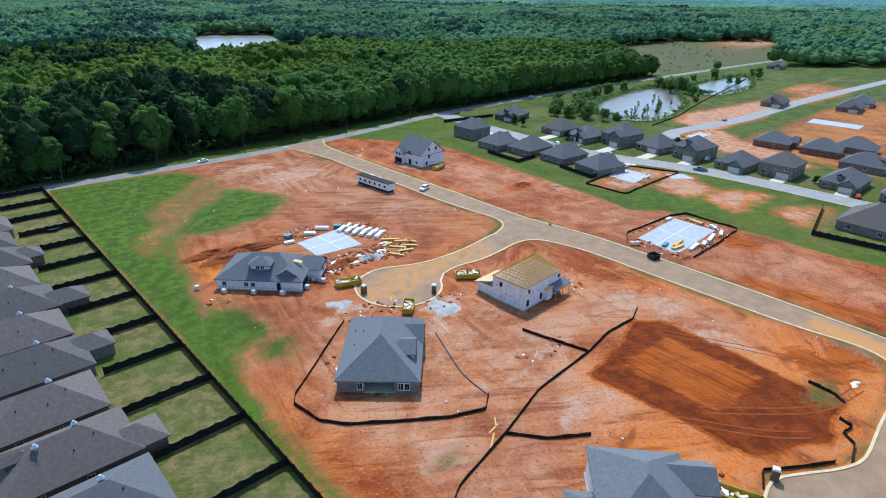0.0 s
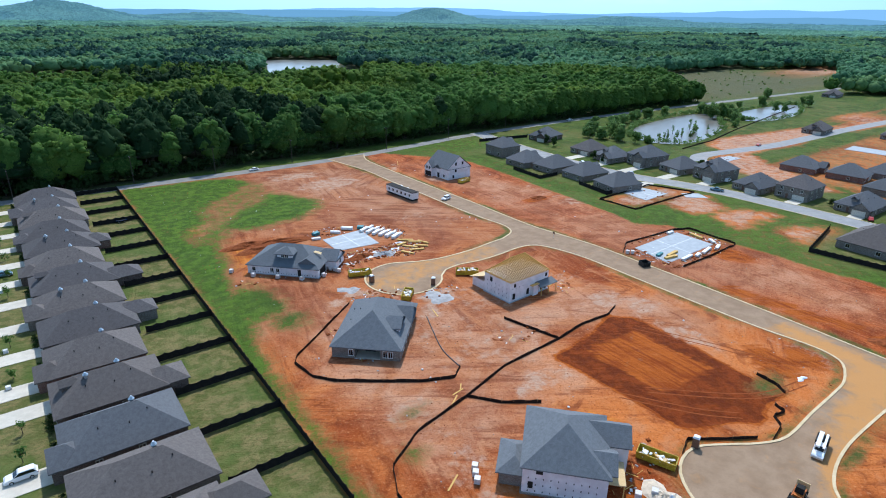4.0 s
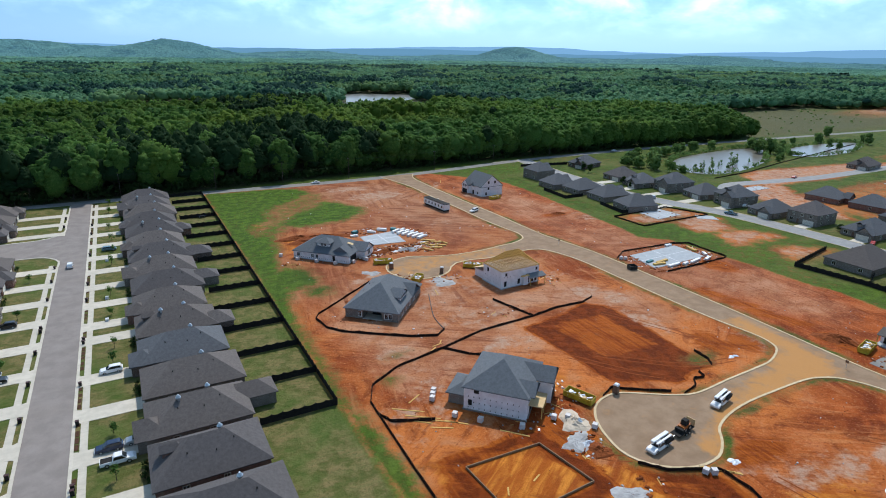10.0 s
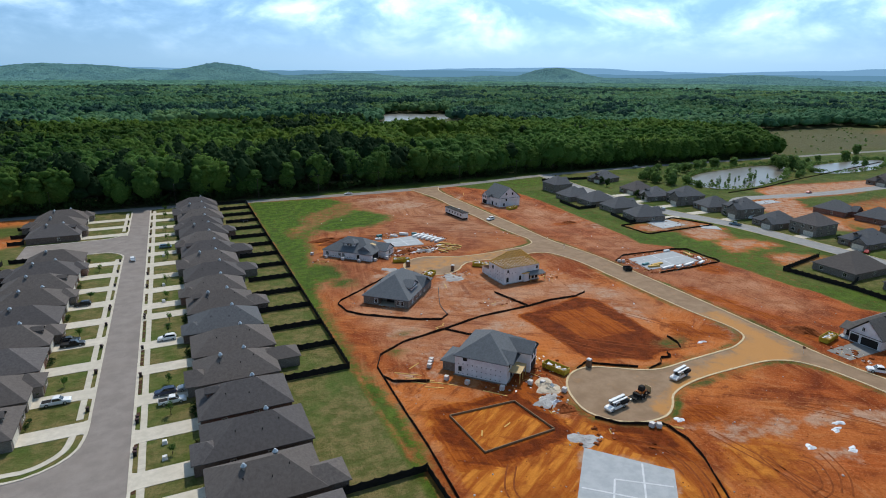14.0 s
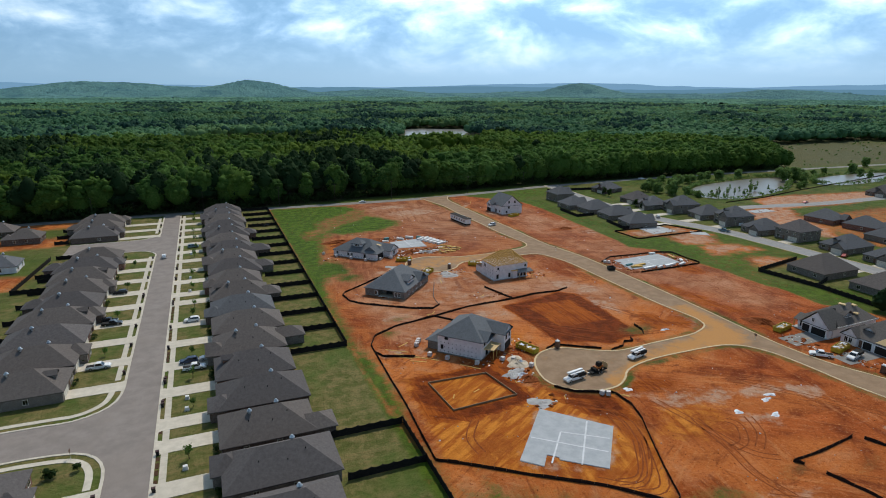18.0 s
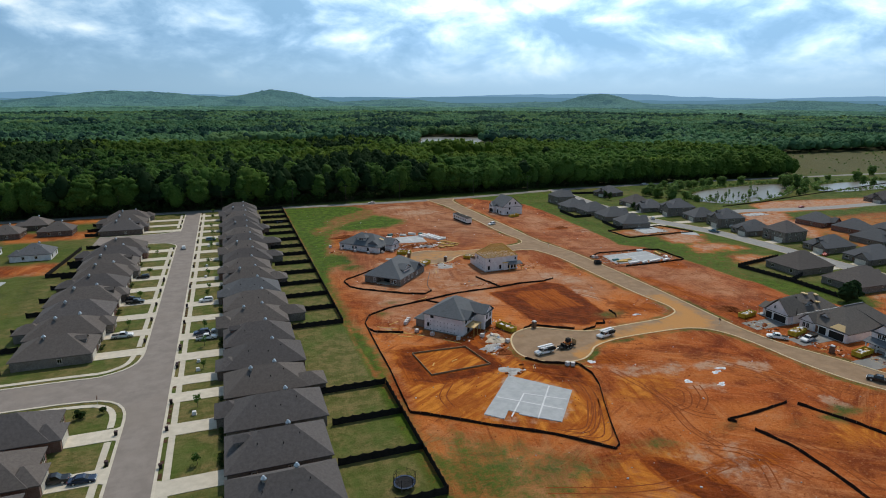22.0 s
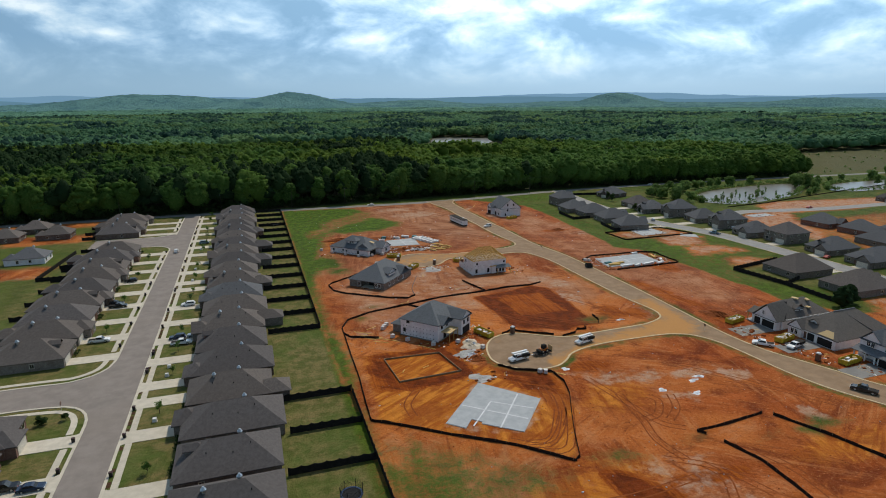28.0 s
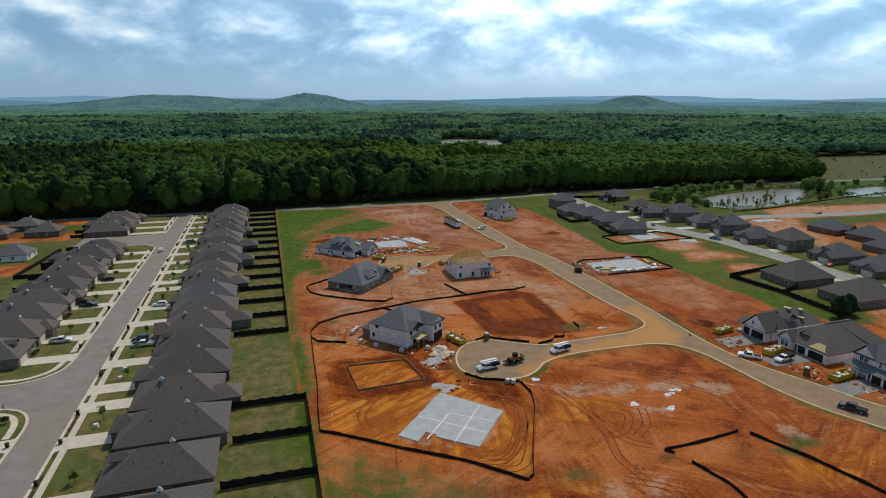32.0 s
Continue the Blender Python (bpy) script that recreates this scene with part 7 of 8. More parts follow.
def loo(x, y, rz):
    p = thing("portable_toilet", x, y, rz, "brown portable toilet with pale roof", "portable toilet", "portable toilets")
    part("cabin", Geo().box(0, 0, .08, 1.15, 1.15, 2.0, 0, 0.95), MAT["loo"], p)
    part("base", Geo().box(0, 0, 0, 1.25, 1.25, .08), MAT["rubber"], p)
    part("roof", Geo().box(0, 0, 2.08, 1.2, 1.2, .28, 0, 0.7), MAT["loo_top"], p)
    part("door", Geo().box(.57, 0, .15, .05, .8, 1.8), MAT["loo"], p)


loo(43.4, 68.2, 10), loo(57.0, 56.8, -40), loo(56.5, -25.9, 20), loo(128.6, -71.4, 15)


def trailer_office():
    t = thing("office_trailer", 96.6, 135.5, 95, "long white site trailer with dark flat roof", "trailer")
    part("body", Geo().box(0, 0, .8, 18.0, 3.2, 2.6), MAT["white"], t)
    part("roof", Geo().box(0, 0, 3.4, 18.4, 3.5, .25), MAT["dark"], t)
    for i in range(6):
        part("window", Geo().box(-7 + i * 2.8, 1.62, 1.6, .9, .06, 1.0), MAT["glass"], t)
        part("window", Geo().box(-7 + i * 2.8, -1.62, 1.6, .9, .06, 1.0), MAT["glass"], t)
    part("skirt", Geo().box(0, 0, 0, 17.4, 2.8, .8), MAT["dark"], t)


trailer_office()
lumber_stack(103, 141, 70, 4.5, 1.4, 0.8), lumber_stack(103.6, 147, 70, 3.5, 1.2, 0.6)

# ------------------------------------------------------------------ vehicles


def wheel(parent, x, y, r=0.36, w=0.24):
    o = part("wheel", Geo().cyl((x, y - w / 2, r), (x, y + w / 2, r), r, r, 14), MAT["rubber"], parent)
    part("rim", Geo().cyl((x, y - w / 2 - .01, r), (x, y + w / 2 + .01, r), r * .6, r * .6, 10), MAT["steel"], o)


def vehicle(x, y, rz, kind, paint, label):
    """Local x runs forwards."""
    v = thing("pickup_truck" if kind == "pickup" else "work_truck" if kind in ("work", "flatbed") else "car", x, y, rz, label, "truck" if kind in ("pickup", "work", "flatbed") else "car", "vehicles")
    if kind in ("pickup", "work", "flatbed"):
        body = [(-2.9, .45), (-2.9, 1.05), (-0.75, 1.08), (1.35, 1.12), (2.55, 1.02), (2.9, .8), (2.9, .42)]
        cab = [(-0.8, 1.06), (-0.62, 1.72), (-.3, 1.82), (.75, 1.8), (1.5, 1.1)]
        glass = [(-0.72, 1.14), (-0.56, 1.68), (.68, 1.72), (1.36, 1.14)]
    elif kind == "suv":
        body = [(-2.35, .4), (-2.4, 1.0), (-2.2, 1.12), (1.1, 1.1), (2.1, .98), (2.35, .75), (2.35, .38)]
        cab = [(-2.25, 1.08), (-1.95, 1.68), (-1.5, 1.76), (.2, 1.74), (1.1, 1.08)]
        glass = [(-2.1, 1.14), (-1.86, 1.6), (.12, 1.66), (.95, 1.14)]
    else:
        body = [(-2.3, .38), (-2.35, .82), (-1.5, .95), (1.0, .93), (2.1, .78), (2.3, .6), (2.3, .34)]
        cab = [(-1.75, .92), (-1.0, 1.38), (-.5, 1.44), (.25, 1.42), (1.1, .92)]
        glass = [(-1.6, .97), (-.95, 1.32), (.2, 1.36), (.98, .97)]
    hw = .98 if kind in ("pickup", "work", "flatbed") else .92
    part("body", Geo().side_prism(body, -hw, hw, .06, .4, 1.1), MAT[paint], v)
    top = max(z for _, z in cab)
    part("cab", Geo().side_prism(cab, -hw + .06, hw - .06, .18, .9, top), MAT[paint], v)
    part("side_glass", Geo().side_prism(glass, -hw + .045, hw - .045, .18, .9, top), MAT["glass"], v)
    x0, z0 = cab[-1]
    x1, z1 = cab[-2]
    part("windscreen", Geo().hull([(x0 - .04, -hw + .16, z0 + .05), (x0 - .04, hw - .16, z0 + .05), (x1 + .06, hw - .26, z1 - .05), (x1 + .06, -hw + .26, z1 - .05)], [(0, 1, 2, 3)]), MAT["glass"], v)
    if kind == "pickup":
        part("bed", Geo().box(-1.85, 0, 1.06, 1.9, 1.6, .03), MAT["dark"], v)
    wb = 1.8 if kind in ("pickup", "work", "flatbed") else 1.4
    for wx in (-wb, wb):
        for s in (-1, 1):
            wheel(v, wx, s * (hw - .1), .4 if kind in ("pickup", "work", "flatbed") else .34)
    for s in (-1, 1):
        part("headlight", Geo().box(body[-2][0] - .02, s * (hw - .25), body[-2][1] - .12, .08, .35, .16), MAT["plastic"], v)
        part("tail_light", Geo().box(body[1][0] + .0, s * (hw - .15), .8, .08, .18, .2), MAT["carred"], v)
    part("bumper", Geo().box(body[-1][0] + .03, 0, .38, .12, hw * 1.9, .22), MAT["steel"], v)
    if kind in ("work", "flatbed"):
        part("utility_bed", Geo().box(-2.1, 0, .95, 2.6, 2.1, .75), MAT["dark"], v)
    if kind == "work":
        part("ladder_rack", Geo().box(-.6, .55, 2.05, 4.8, .4, .18).box(-.6, -.4, 2.05, 5.0, .7, .3), MAT["carwhite"], v)
        for xx in (-2.9, .2, 1.4):
            part("rack_post", Geo().box(xx, .7, 1.0, .08, .08, 1.1).box(xx, -.7, 1.0, .08, .08, 1.1), MAT["steel"], v)
    return v


def flat_trailer(x, y, rz):
    t = thing("flatbed_trailer", x, y, rz, "flatbed trailer carrying a small skid-steer loader", "trailer")
    part("deck", Geo().box(0, 0, .6, 5.6, 2.0, .15), MAT["dark"], t)
    part("drawbar", Geo().beam((2.8, 0, .6), (4.3, 0, .55), .15, .15), MAT["steel"], t)
    for wx in (-.6, .4):
        for s in (-1, 1):
            wheel(t, wx, s * 1.1, .36)
    part("ramp", Geo().box(-2.85, 0, .7, .12, 1.9, 1.5), MAT["osb"], t)
    m = thing("skid_steer", x - 0.4 * math.cos(radians(rz)), y - 0.4 * math.sin(radians(rz)), rz, "orange skid-steer loader standing on a flatbed trailer", "loader", z=0.75)
    part("chassis", Geo().box(0, 0, .3, 2.4, 1.3, .7), MAT["orange"], m)
    part("cab", Geo().box(-.1, 0, 1.0, 1.2, 1.2, 1.1, 0, .9), MAT["dark"], m)
    part("bucket", Geo().box(1.6, 0, .15, .7, 1.7, .6), MAT["dark"], m)
    for s in (-1, 1):
        part("arm", Geo().beam((-1.0, s * .75, 1.3), (1.5, s * .75, .6), .14, .2), MAT["orange"], m)
        for wx in (-.75, .75):
            wheel(m, wx, s * .75, .4, .3)


vehicle(49.8, -44.2, 190, "work", "carwhite", "white work truck with ladder rack towing a trailer"), flat_trailer(58.0, -42.8, 190)
vehicle(73.6, -39.6, 194, "work", "carwhite", "white work truck with ladder rack by the kerb")
for x, y, r, k, p, l in ((122.6, -58.4, 135, "pickup", "carwhite", "white pickup parked at the kerb"), (130.2, -62.6, 192, "flatbed", "carwhite", "white work truck with dark bed before new houses"), (123.4, -88.6, 120, "pickup", "carblack", "black pickup on the muddy road"),
                         (109.0, 121.0, 200, "suv", "carwhite", "white car beside the muddy road"),
                         (-41.2, -1.4, 0, "pickup", "carwhite", "white pickup on a concrete driveway"), (-42.6, 3.2, 180, "suv", "carblue", "dark blue car on a concrete driveway"), (-42.0, 34.6, 180, "suv", "carwhite", "white estate car on a concrete driveway"),
                         (-37.6, 3.6, 180, "suv", "carsilver", "silver car before a garage"), (-42.0, 132.0, 0, "suv", "carteal", "grey-blue car on a concrete driveway"),
                         (-65.0, 8.4, 0, "pickup", "carwhite", "white pickup on a concrete driveway"), (-65.4, 40.6, 0, "pickup", "carblack", "black pickup on a concrete driveway"), (-66.4, 43.6, 0, "suv", "carblack", "black car before a garage"), (-66.3, 72.2, 180, "suv", "carblack", "black car on a concrete driveway"),
                         (-61.6, -66.2, 0, "car", "carblue", "dark blue saloon on a concrete driveway"), (-66.8, -64.8, 0, "pickup", "carblack", "black pickup on a concrete driveway"),
                         (-53.8, 118.0, 92, "suv", "carwhite", "white car on the grey street"), (216.6, 64, 110, "pickup", "carteal", "grey-blue pickup on the light street"), (236, 70, 10, "suv", "carwhite", "white car on a driveway"), (228.6, 8, 20, "car", "carred", "red car before a garage"),
                         (208, 104, 60, "suv", "carsilver", "silver car before a garage"), (205, 132, 60, "suv", "carwhite", "white car on a driveway"), (60, 211.5, 180, "car", "carwhite", "white car on the country road"), (330, 104, 10, "car", "carred", "red car on the dusty street"), (300, 228, 178, "car", "carwhite", "white car on the country road")):
    vehicle(x, y, r, k, p, l)

# ------------------------------------------------------------------ street things


def wheelie_bin(x, y, rz):
    b = thing("wheelie_bin", x, y, rz, "dark wheelie bin standing at the kerb", "bin", "wheelie bins")
    part("body", Geo().box(0, 0, 0.05, .55, .5, .95, 0, 1.2), MAT["bin"], b)
    part("lid", Geo().box(0, 0, 1.0, .74, .66, .08), MAT["bin_lid"], b)
    for s in (-1, 1):
        part("wheel", Geo().cyl((-.25, s * .22, .12), (-.25, s * .3, .12), .12, .12, 8), MAT["rubber"], b)


for y in (-101, -81, -66.5, -52.2, -39.8, -19.5, -18.3, -7.2, -5.8, 14.7, 30.9, 53, 55, 83, 97, 128, 156, 170):
    wheelie_bin(ST_E + 0.95, y, 180)
for y in (-62, -50.6, 2.2, 20.8, 36.1, 52, 65, 67, 88, 104, 118, 172, 186):
    wheelie_bin(ST_W - 0.95, y, 0)
for y in (-100, -54.3, -30.5, -25, 27, 58, 75, 112):      # small white boxes in the front gardens
    t = thing("utility_box", -46.0 + 3.2, y + 7.4, 0, "pale green utility box in a front garden", "utility box", "utility boxes")
    part("cabinet", Geo().box(0, 0, .1, .9, .8, .75, 0, .95), MAT["loo_top"], t)
    part("plinth", Geo().box(0, 0, 0, 1.1, 1.0, .1), MAT["drive"], t)


def mulch_beds():
    n = 0
    for i in range(20):
        south = -2.0 + LOT * (i - 6)
        g = Geo()
        r = random.Random(i)
        for j in range(int(LOT / 2.4)):
            if r.random() < .72:
                g.box(ST_E + 1.0, south + 1.5 + j * 2.4, 0, .7, r.uniform(1.2, 2.2), .06)
        if g.v:
            tagged(part("mulch_bed", g, MAT["mulch"]), "brown mulch strip between kerb and pavement", "mulch", kind="stuff")


mulch_beds()


def sign_post(x, y):
    s = thing("street_sign", x, y, 0, "dark red sign on a thin post by the junction", "sign")
    part("post", Geo().cyl((0, 0, 0), (0, 0, 2.2), .05, .05, 6), MAT["steel"], s)
    part("plate", Geo().box(0, 0, 1.45, .08, .75, .75), MAT["loo"], s)


sign_post(113.3, 64.0), sign_post(114.5, -43.5)
for x, y in ((-64.0, -29.2), (-60.6, -27.6)):
    if y < -29:
        sign_post(-64.5, -34.4)


def power_pole(x, y, h=12.5):
    p = thing("power_pole", x, y, 0, "dark wooden power pole beside the country road", "power pole", "power poles")
    part("pole", Geo().cyl((0, 0, 0), (0, 0, h), .17, .11, 8), MAT["pole"], p)
    part("crossarm", Geo().box(0, 0, h - .8, .12, 2.4, .14), MAT["pole"], p)
    for s in (-1, 0, 1):
        part("insulator", Geo().cyl((0, s * 1.05, h - .66), (0, s * 1.05, h - .4), .06, .04, 6), MAT["steel"], p)


POLES = [(-95, 219), (-36.3, 218.5), (8, 217.3), (43, 215.8), (81, 215), (138, 217), (186, 223), (240, 231)]
for x, y in POLES:
    power_pole(x, y)
for (x0, y0), (x1, y1) in zip(POLES, POLES[1:]):
    for s, z in ((-1.0, 12.0), (1.0, 12.0), (0, 8.5)):
        g = Geo()
        pts = [(x0 + (x1 - x0) * t, y0 + (y1 - y0) * t + s, z - 3.2 * t * (1 - t)) for t in np.linspace(0, 1, 9)]
        g.hull([(px + dx, py + dy, pz + dz) for px, py, pz in pts for dx, dy, dz in ((0, -.025, 0), (0, 0, .025), (0, .025, 0), (0, 0, -.025))],
               [(4 * i + q, 4 * i + 4 + q, 4 * i + 4 + (q + 1) % 4, 4 * i + (q + 1) % 4) for i in range(8) for q in range(4)])
        tagged(part("power_line", g, MAT["rubber"]), "sagging black overhead cable", "cable", "power lines")


def trampoline(x, y, net):
    t = thing("trampoline", x, y, 0, "round trampoline with dark safety net on a lawn" if net else "round blue trampoline on a lawn", "trampoline")
    part("mat", Geo().cyl((0, 0, .82), (0, 0, .86), 1.75, 1.75, 24), MAT["net"], t)
    n = 24
    ring = Geo().hull([(r * math.cos(2 * math.pi * i / n), r * math.sin(2 * math.pi * i / n), z) for i in range(n) for r, z in ((1.75, .84), (1.75, .92), (2.15, .92), (2.15, .84))],
                      [(4 * i + k, 4 * ((i + 1) % n) + k, 4 * ((i + 1) % n) + (k + 1) % 4, 4 * i + (k + 1) % 4) for i in range(n) for k in range(4)])
    part("pad", ring, MAT["carblue"], t)
    for i in range(6):
        q = math.pi * i / 3
        part("leg", Geo().cyl((2 * math.cos(q), 2 * math.sin(q), 0), (2 * math.cos(q), 2 * math.sin(q), .85), .04, .04, 6), MAT["steel"], t)
        if net:
            part("net_post", Geo().cyl((2.1 * math.cos(q), 2.1 * math.sin(q), .85), (2.15 * math.cos(q), 2.15 * math.sin(q), 2.7), .045, .045, 6), MAT["net"], t)
    if net:
        g = Geo()
        for i in range(48):
            q = 2 * math.pi * i / 48
            g.beam((2.1 * math.cos(q), 2.1 * math.sin(q), .9), (2.1 * math.cos(q + .25), 2.1 * math.sin(q + .25), 2.6), .015, .015)
            g.beam((2.1 * math.cos(q), 2.1 * math.sin(q), .9), (2.1 * math.cos(q - .25), 2.1 * math.sin(q - .25), 2.6), .015, .015)
        part("safety_net", g, MAT["net"], t)


trampoline(-5.7, 165.5, False), trampoline(-4.6, -87.8, True)


# ------------------------------------------------------------------ plants and distance
NR = np.random.RandomState(5)


def leaf_cloud(centres, radii, count, size, rs, flat=0.75, shell=0.55):
    """Small tilted leaf clumps strewn through ellipsoids, thickest near the outside."""
    centres, radii = np.asarray(centres, float), np.asarray(radii, float)
    n = len(centres)
    d = rs.normal(size=(n, count, 3))
    d /= np.linalg.norm(d, axis=2, keepdims=True)
    d[..., 2] = np.where(d[..., 2] < -0.45, -d[..., 2], d[..., 2])
    rad = shell + (1.06 - shell) * rs.random_sample((n, count, 1)) ** 0.6
    p = centres[:, None] + d * rad * radii[:, None]
    u = rs.normal(size=(n, count, 3))
    u += d * 0.25
    u -= d * (u * d).sum(2, keepdims=True) * flat
    u /= np.linalg.norm(u, axis=2, keepdims=True)
    w = np.cross(d + 0.28 * rs.normal(size=d.shape), u)
    w /= np.linalg.norm(w, axis=2, keepdims=True) + 1e-9
    s = (size * (0.6 + 0.8 * rs.random_sample((n, count, 1)))) * (radii[:, None, :1] / radii[:, :1].mean())
    quad = np.stack([p - u * s, p - w * s * 0.8, p + u * s, p + w * s * 0.8], 2).reshape(-1, 3)
    return quad, np.arange(len(quad)).reshape(-1, 4)


def icosphere(level):
    bm = bmesh.new()
    bmesh.ops.create_icosphere(bm, subdivisions=level, radius=1)
    v = np.array([p.co[:] for p in bm.verts])
    f = np.array([[p.index for p in q.verts] for q in bm.faces])
    bm.free()
    return v, f


def blobs(centres, radii, level, rs, rough=0.28):
    """Lumpy crown cores."""
    v, f = icosphere(level)
    n = len(centres)
    k = 1 + rough * (rs.random_sample((n, len(v), 1)) - 0.5) * 2
    p = np.asarray(centres)[:, None] + v[None] * k * np.asarray(radii)[:, None]
    return p.reshape(-1, 3), (f[None] + (np.arange(n) * len(v))[:, None, None]).reshape(-1, 3)


def tree(x, y, h, r, mat, label, seed, leaves=420, trunk=0.35, category="tree", group="trees", m=7):
    rs = np.random.RandomState(seed)
    t = thing("tree" if h > 2.2 else "shrub", x, y, rs.uniform(0, 360), label, category, group)
    g = Geo()
    g.cyl((0, 0, 0), (0, 0, h * .75), max(.05, h * .022), max(.02, h * .008), 7)
    for i in range(5):
        q, z0 = rs.uniform(0, 6.28), h * rs.uniform(.3, .55)
        g.cyl((0, 0, z0), (math.cos(q) * r * .6, math.sin(q) * r * .6, z0 + h * .22), h * .01 + .015, .012, 5)
    part("trunk", g, MAT["trunk"], t)
    c = np.stack([rs.uniform(-.5, .5, m) * r, rs.uniform(-.5, .5, m) * r, h * rs.uniform(trunk + .15, .85, m)], 1)
    rad = np.stack([r * rs.uniform(.45, .75, m)] * 2 + [h * rs.uniform(.16, .26, m)], 1)
    v, f = leaf_cloud(c, rad, leaves // m, max(.1, r * .17), rs, shell=.15)
    part("crown", np_mesh("crown", v, f, MAT[mat]), None, t)
    return t


def far_poly(x, y, polys, margin=0.0):
    out = np.zeros(x.shape, bool)
    for p in polys:
        out |= poly_dist(x, y, p) > -margin
    return out


POND_1 = [(283, 150), (290, 165), (318, 183), (345, 190), (395, 196), (418, 190), (420, 180), (398, 166), (376, 152), (345, 140), (305, 131), (287, 138)]
POND_2 = [(412, 156), (430, 172), (455, 181), (517, 182), (530, 172), (505, 156), (462, 146), (425, 146)]
LAKE = [(158, 500), (212, 650), (256, 712), (300, 838), (330, 862), (405, 812), (392, 768), (345, 690), (325, 590), (290, 495)]
LAKE_2 = [(-95, 690), (-60, 740), (34, 762), (62, 752), (130, 727), (125, 660), (98, 575), (30, 590), (-70, 620)]
MEADOW = [(478, 236), (545, 300), (602, 372), (670, 405), (838, 396), (955, 318), (790, 240), (702, 224)]


def forest_edge(x):
    """South rim of the woods along the country road."""
    return np.interp(x, [-900, -110, -85, 2, 102, 192, 298, 443, 480, 600, 625, 650, 680, 760, 1300, 2400], [222, 222, 222, 223, 231, 237, 236, 234, 234, 234, 232, 190, 150, 105, 40, 20])


def scatter(x0, x1, y0, y1, pitch, rs):
    gx, gy = np.meshgrid(np.arange(x0, x1, pitch), np.arange(y0, y1, pitch))
    x = gx.ravel() + rs.uniform(-.5, .5, gx.size) * pitch
    y = gy.ravel() + rs.uniform(-.5, .5, gx.size) * pitch
    return x, y


def in_view_wedge(x, y):
    """The woods that the flight can ever look across: ahead and to the right of the estate."""
    return (x > -30 - 0.385 * (y + 180)) & (y + 40 > 0.13 * (x + 30))


def forest_keep(x, y):
    return (y > forest_edge(x)) & ~far_poly(x, y, [LAKE, LAKE_2, MEADOW], 5) & in_view_wedge(x, y) & ((x < 560) | (line_dist(x, y, BACK) > 9))


PLANTATION = [(150, 370), (165, 425), (225, 445), (300, 430), (330, 390), (270, 330), (185, 320)]


def crowns(c, rad, cone, tone, pine, warm, level, lumps, leaves, size, rs):
    """Many crowns in one mesh: a lumpy core, boughs standing out of it and leaf clumps all over, drawn in towards the top by cone."""
    m = len(c)
    bits, own, base = [], [], 0
    v, f = blobs(c, rad * (.93 if lumps else 1.0), level, rs, .16)
    bits.append((v, f)), own.append(np.repeat(np.arange(m), len(v) // m))
    if lumps:
        d = rs.normal(size=(m, lumps, 3))
        d /= np.linalg.norm(d, axis=2, keepdims=True)
        d[..., 2] = np.where(d[..., 2] < -.35, -d[..., 2], d[..., 2])
        lc = (c[:, None] + d * rad[:, None] * rs.uniform(.74, 1.0, (m, lumps, 1))).reshape(-1, 3)
        lr = (rad[:, None, :1] * rs.uniform(.20, .42, (m, lumps, 1)) * np.array([1, 1, .8])).reshape(-1, 3)
        v, f = blobs(lc, lr, 1, rs, .38)
        bits.append((v, f)), own.append(np.repeat(np.arange(m), len(v) // m))
    if leaves:
        v, f = leaf_cloud(c, rad * 1.06, leaves, size, rs, flat=.45, shell=.84)
        bits.append((v, np.concatenate([f[:, [0, 1, 2]], f[:, [0, 2, 3]]]))), own.append(np.repeat(np.arange(m), len(v) // m))
    vs, fs = [], []
    for v, f in bits:
        fs.append(f + base)
        vs.append(v)
        base += len(v)
    v, o = np.concatenate(vs), np.concatenate(own)
    rel = np.clip((v[:, 2] - c[o, 2]) / rad[o, 2], -1, 1.2)
    k = (1 + cone[o] * .25 - cone[o] * rel)[:, None]
    v[:, :2] = c[o, :2] + (v[:, :2] - c[o, :2]) * np.clip(k, .12, 2)
    return v, np.concatenate(fs), np.stack([tone[o], pine[o].astype(float), warm[o], 1 + 0 * tone[o]], 1)


def crown_mesh(name, parts, mat):
    v, f, col = parts
    me = np_mesh(name, v, f, MAT[mat])
    at = me.color_attributes.new("tone", "FLOAT_COLOR", "POINT")
    at.data.foreach_set("color", col.astype(np.float32).ravel())
    return me


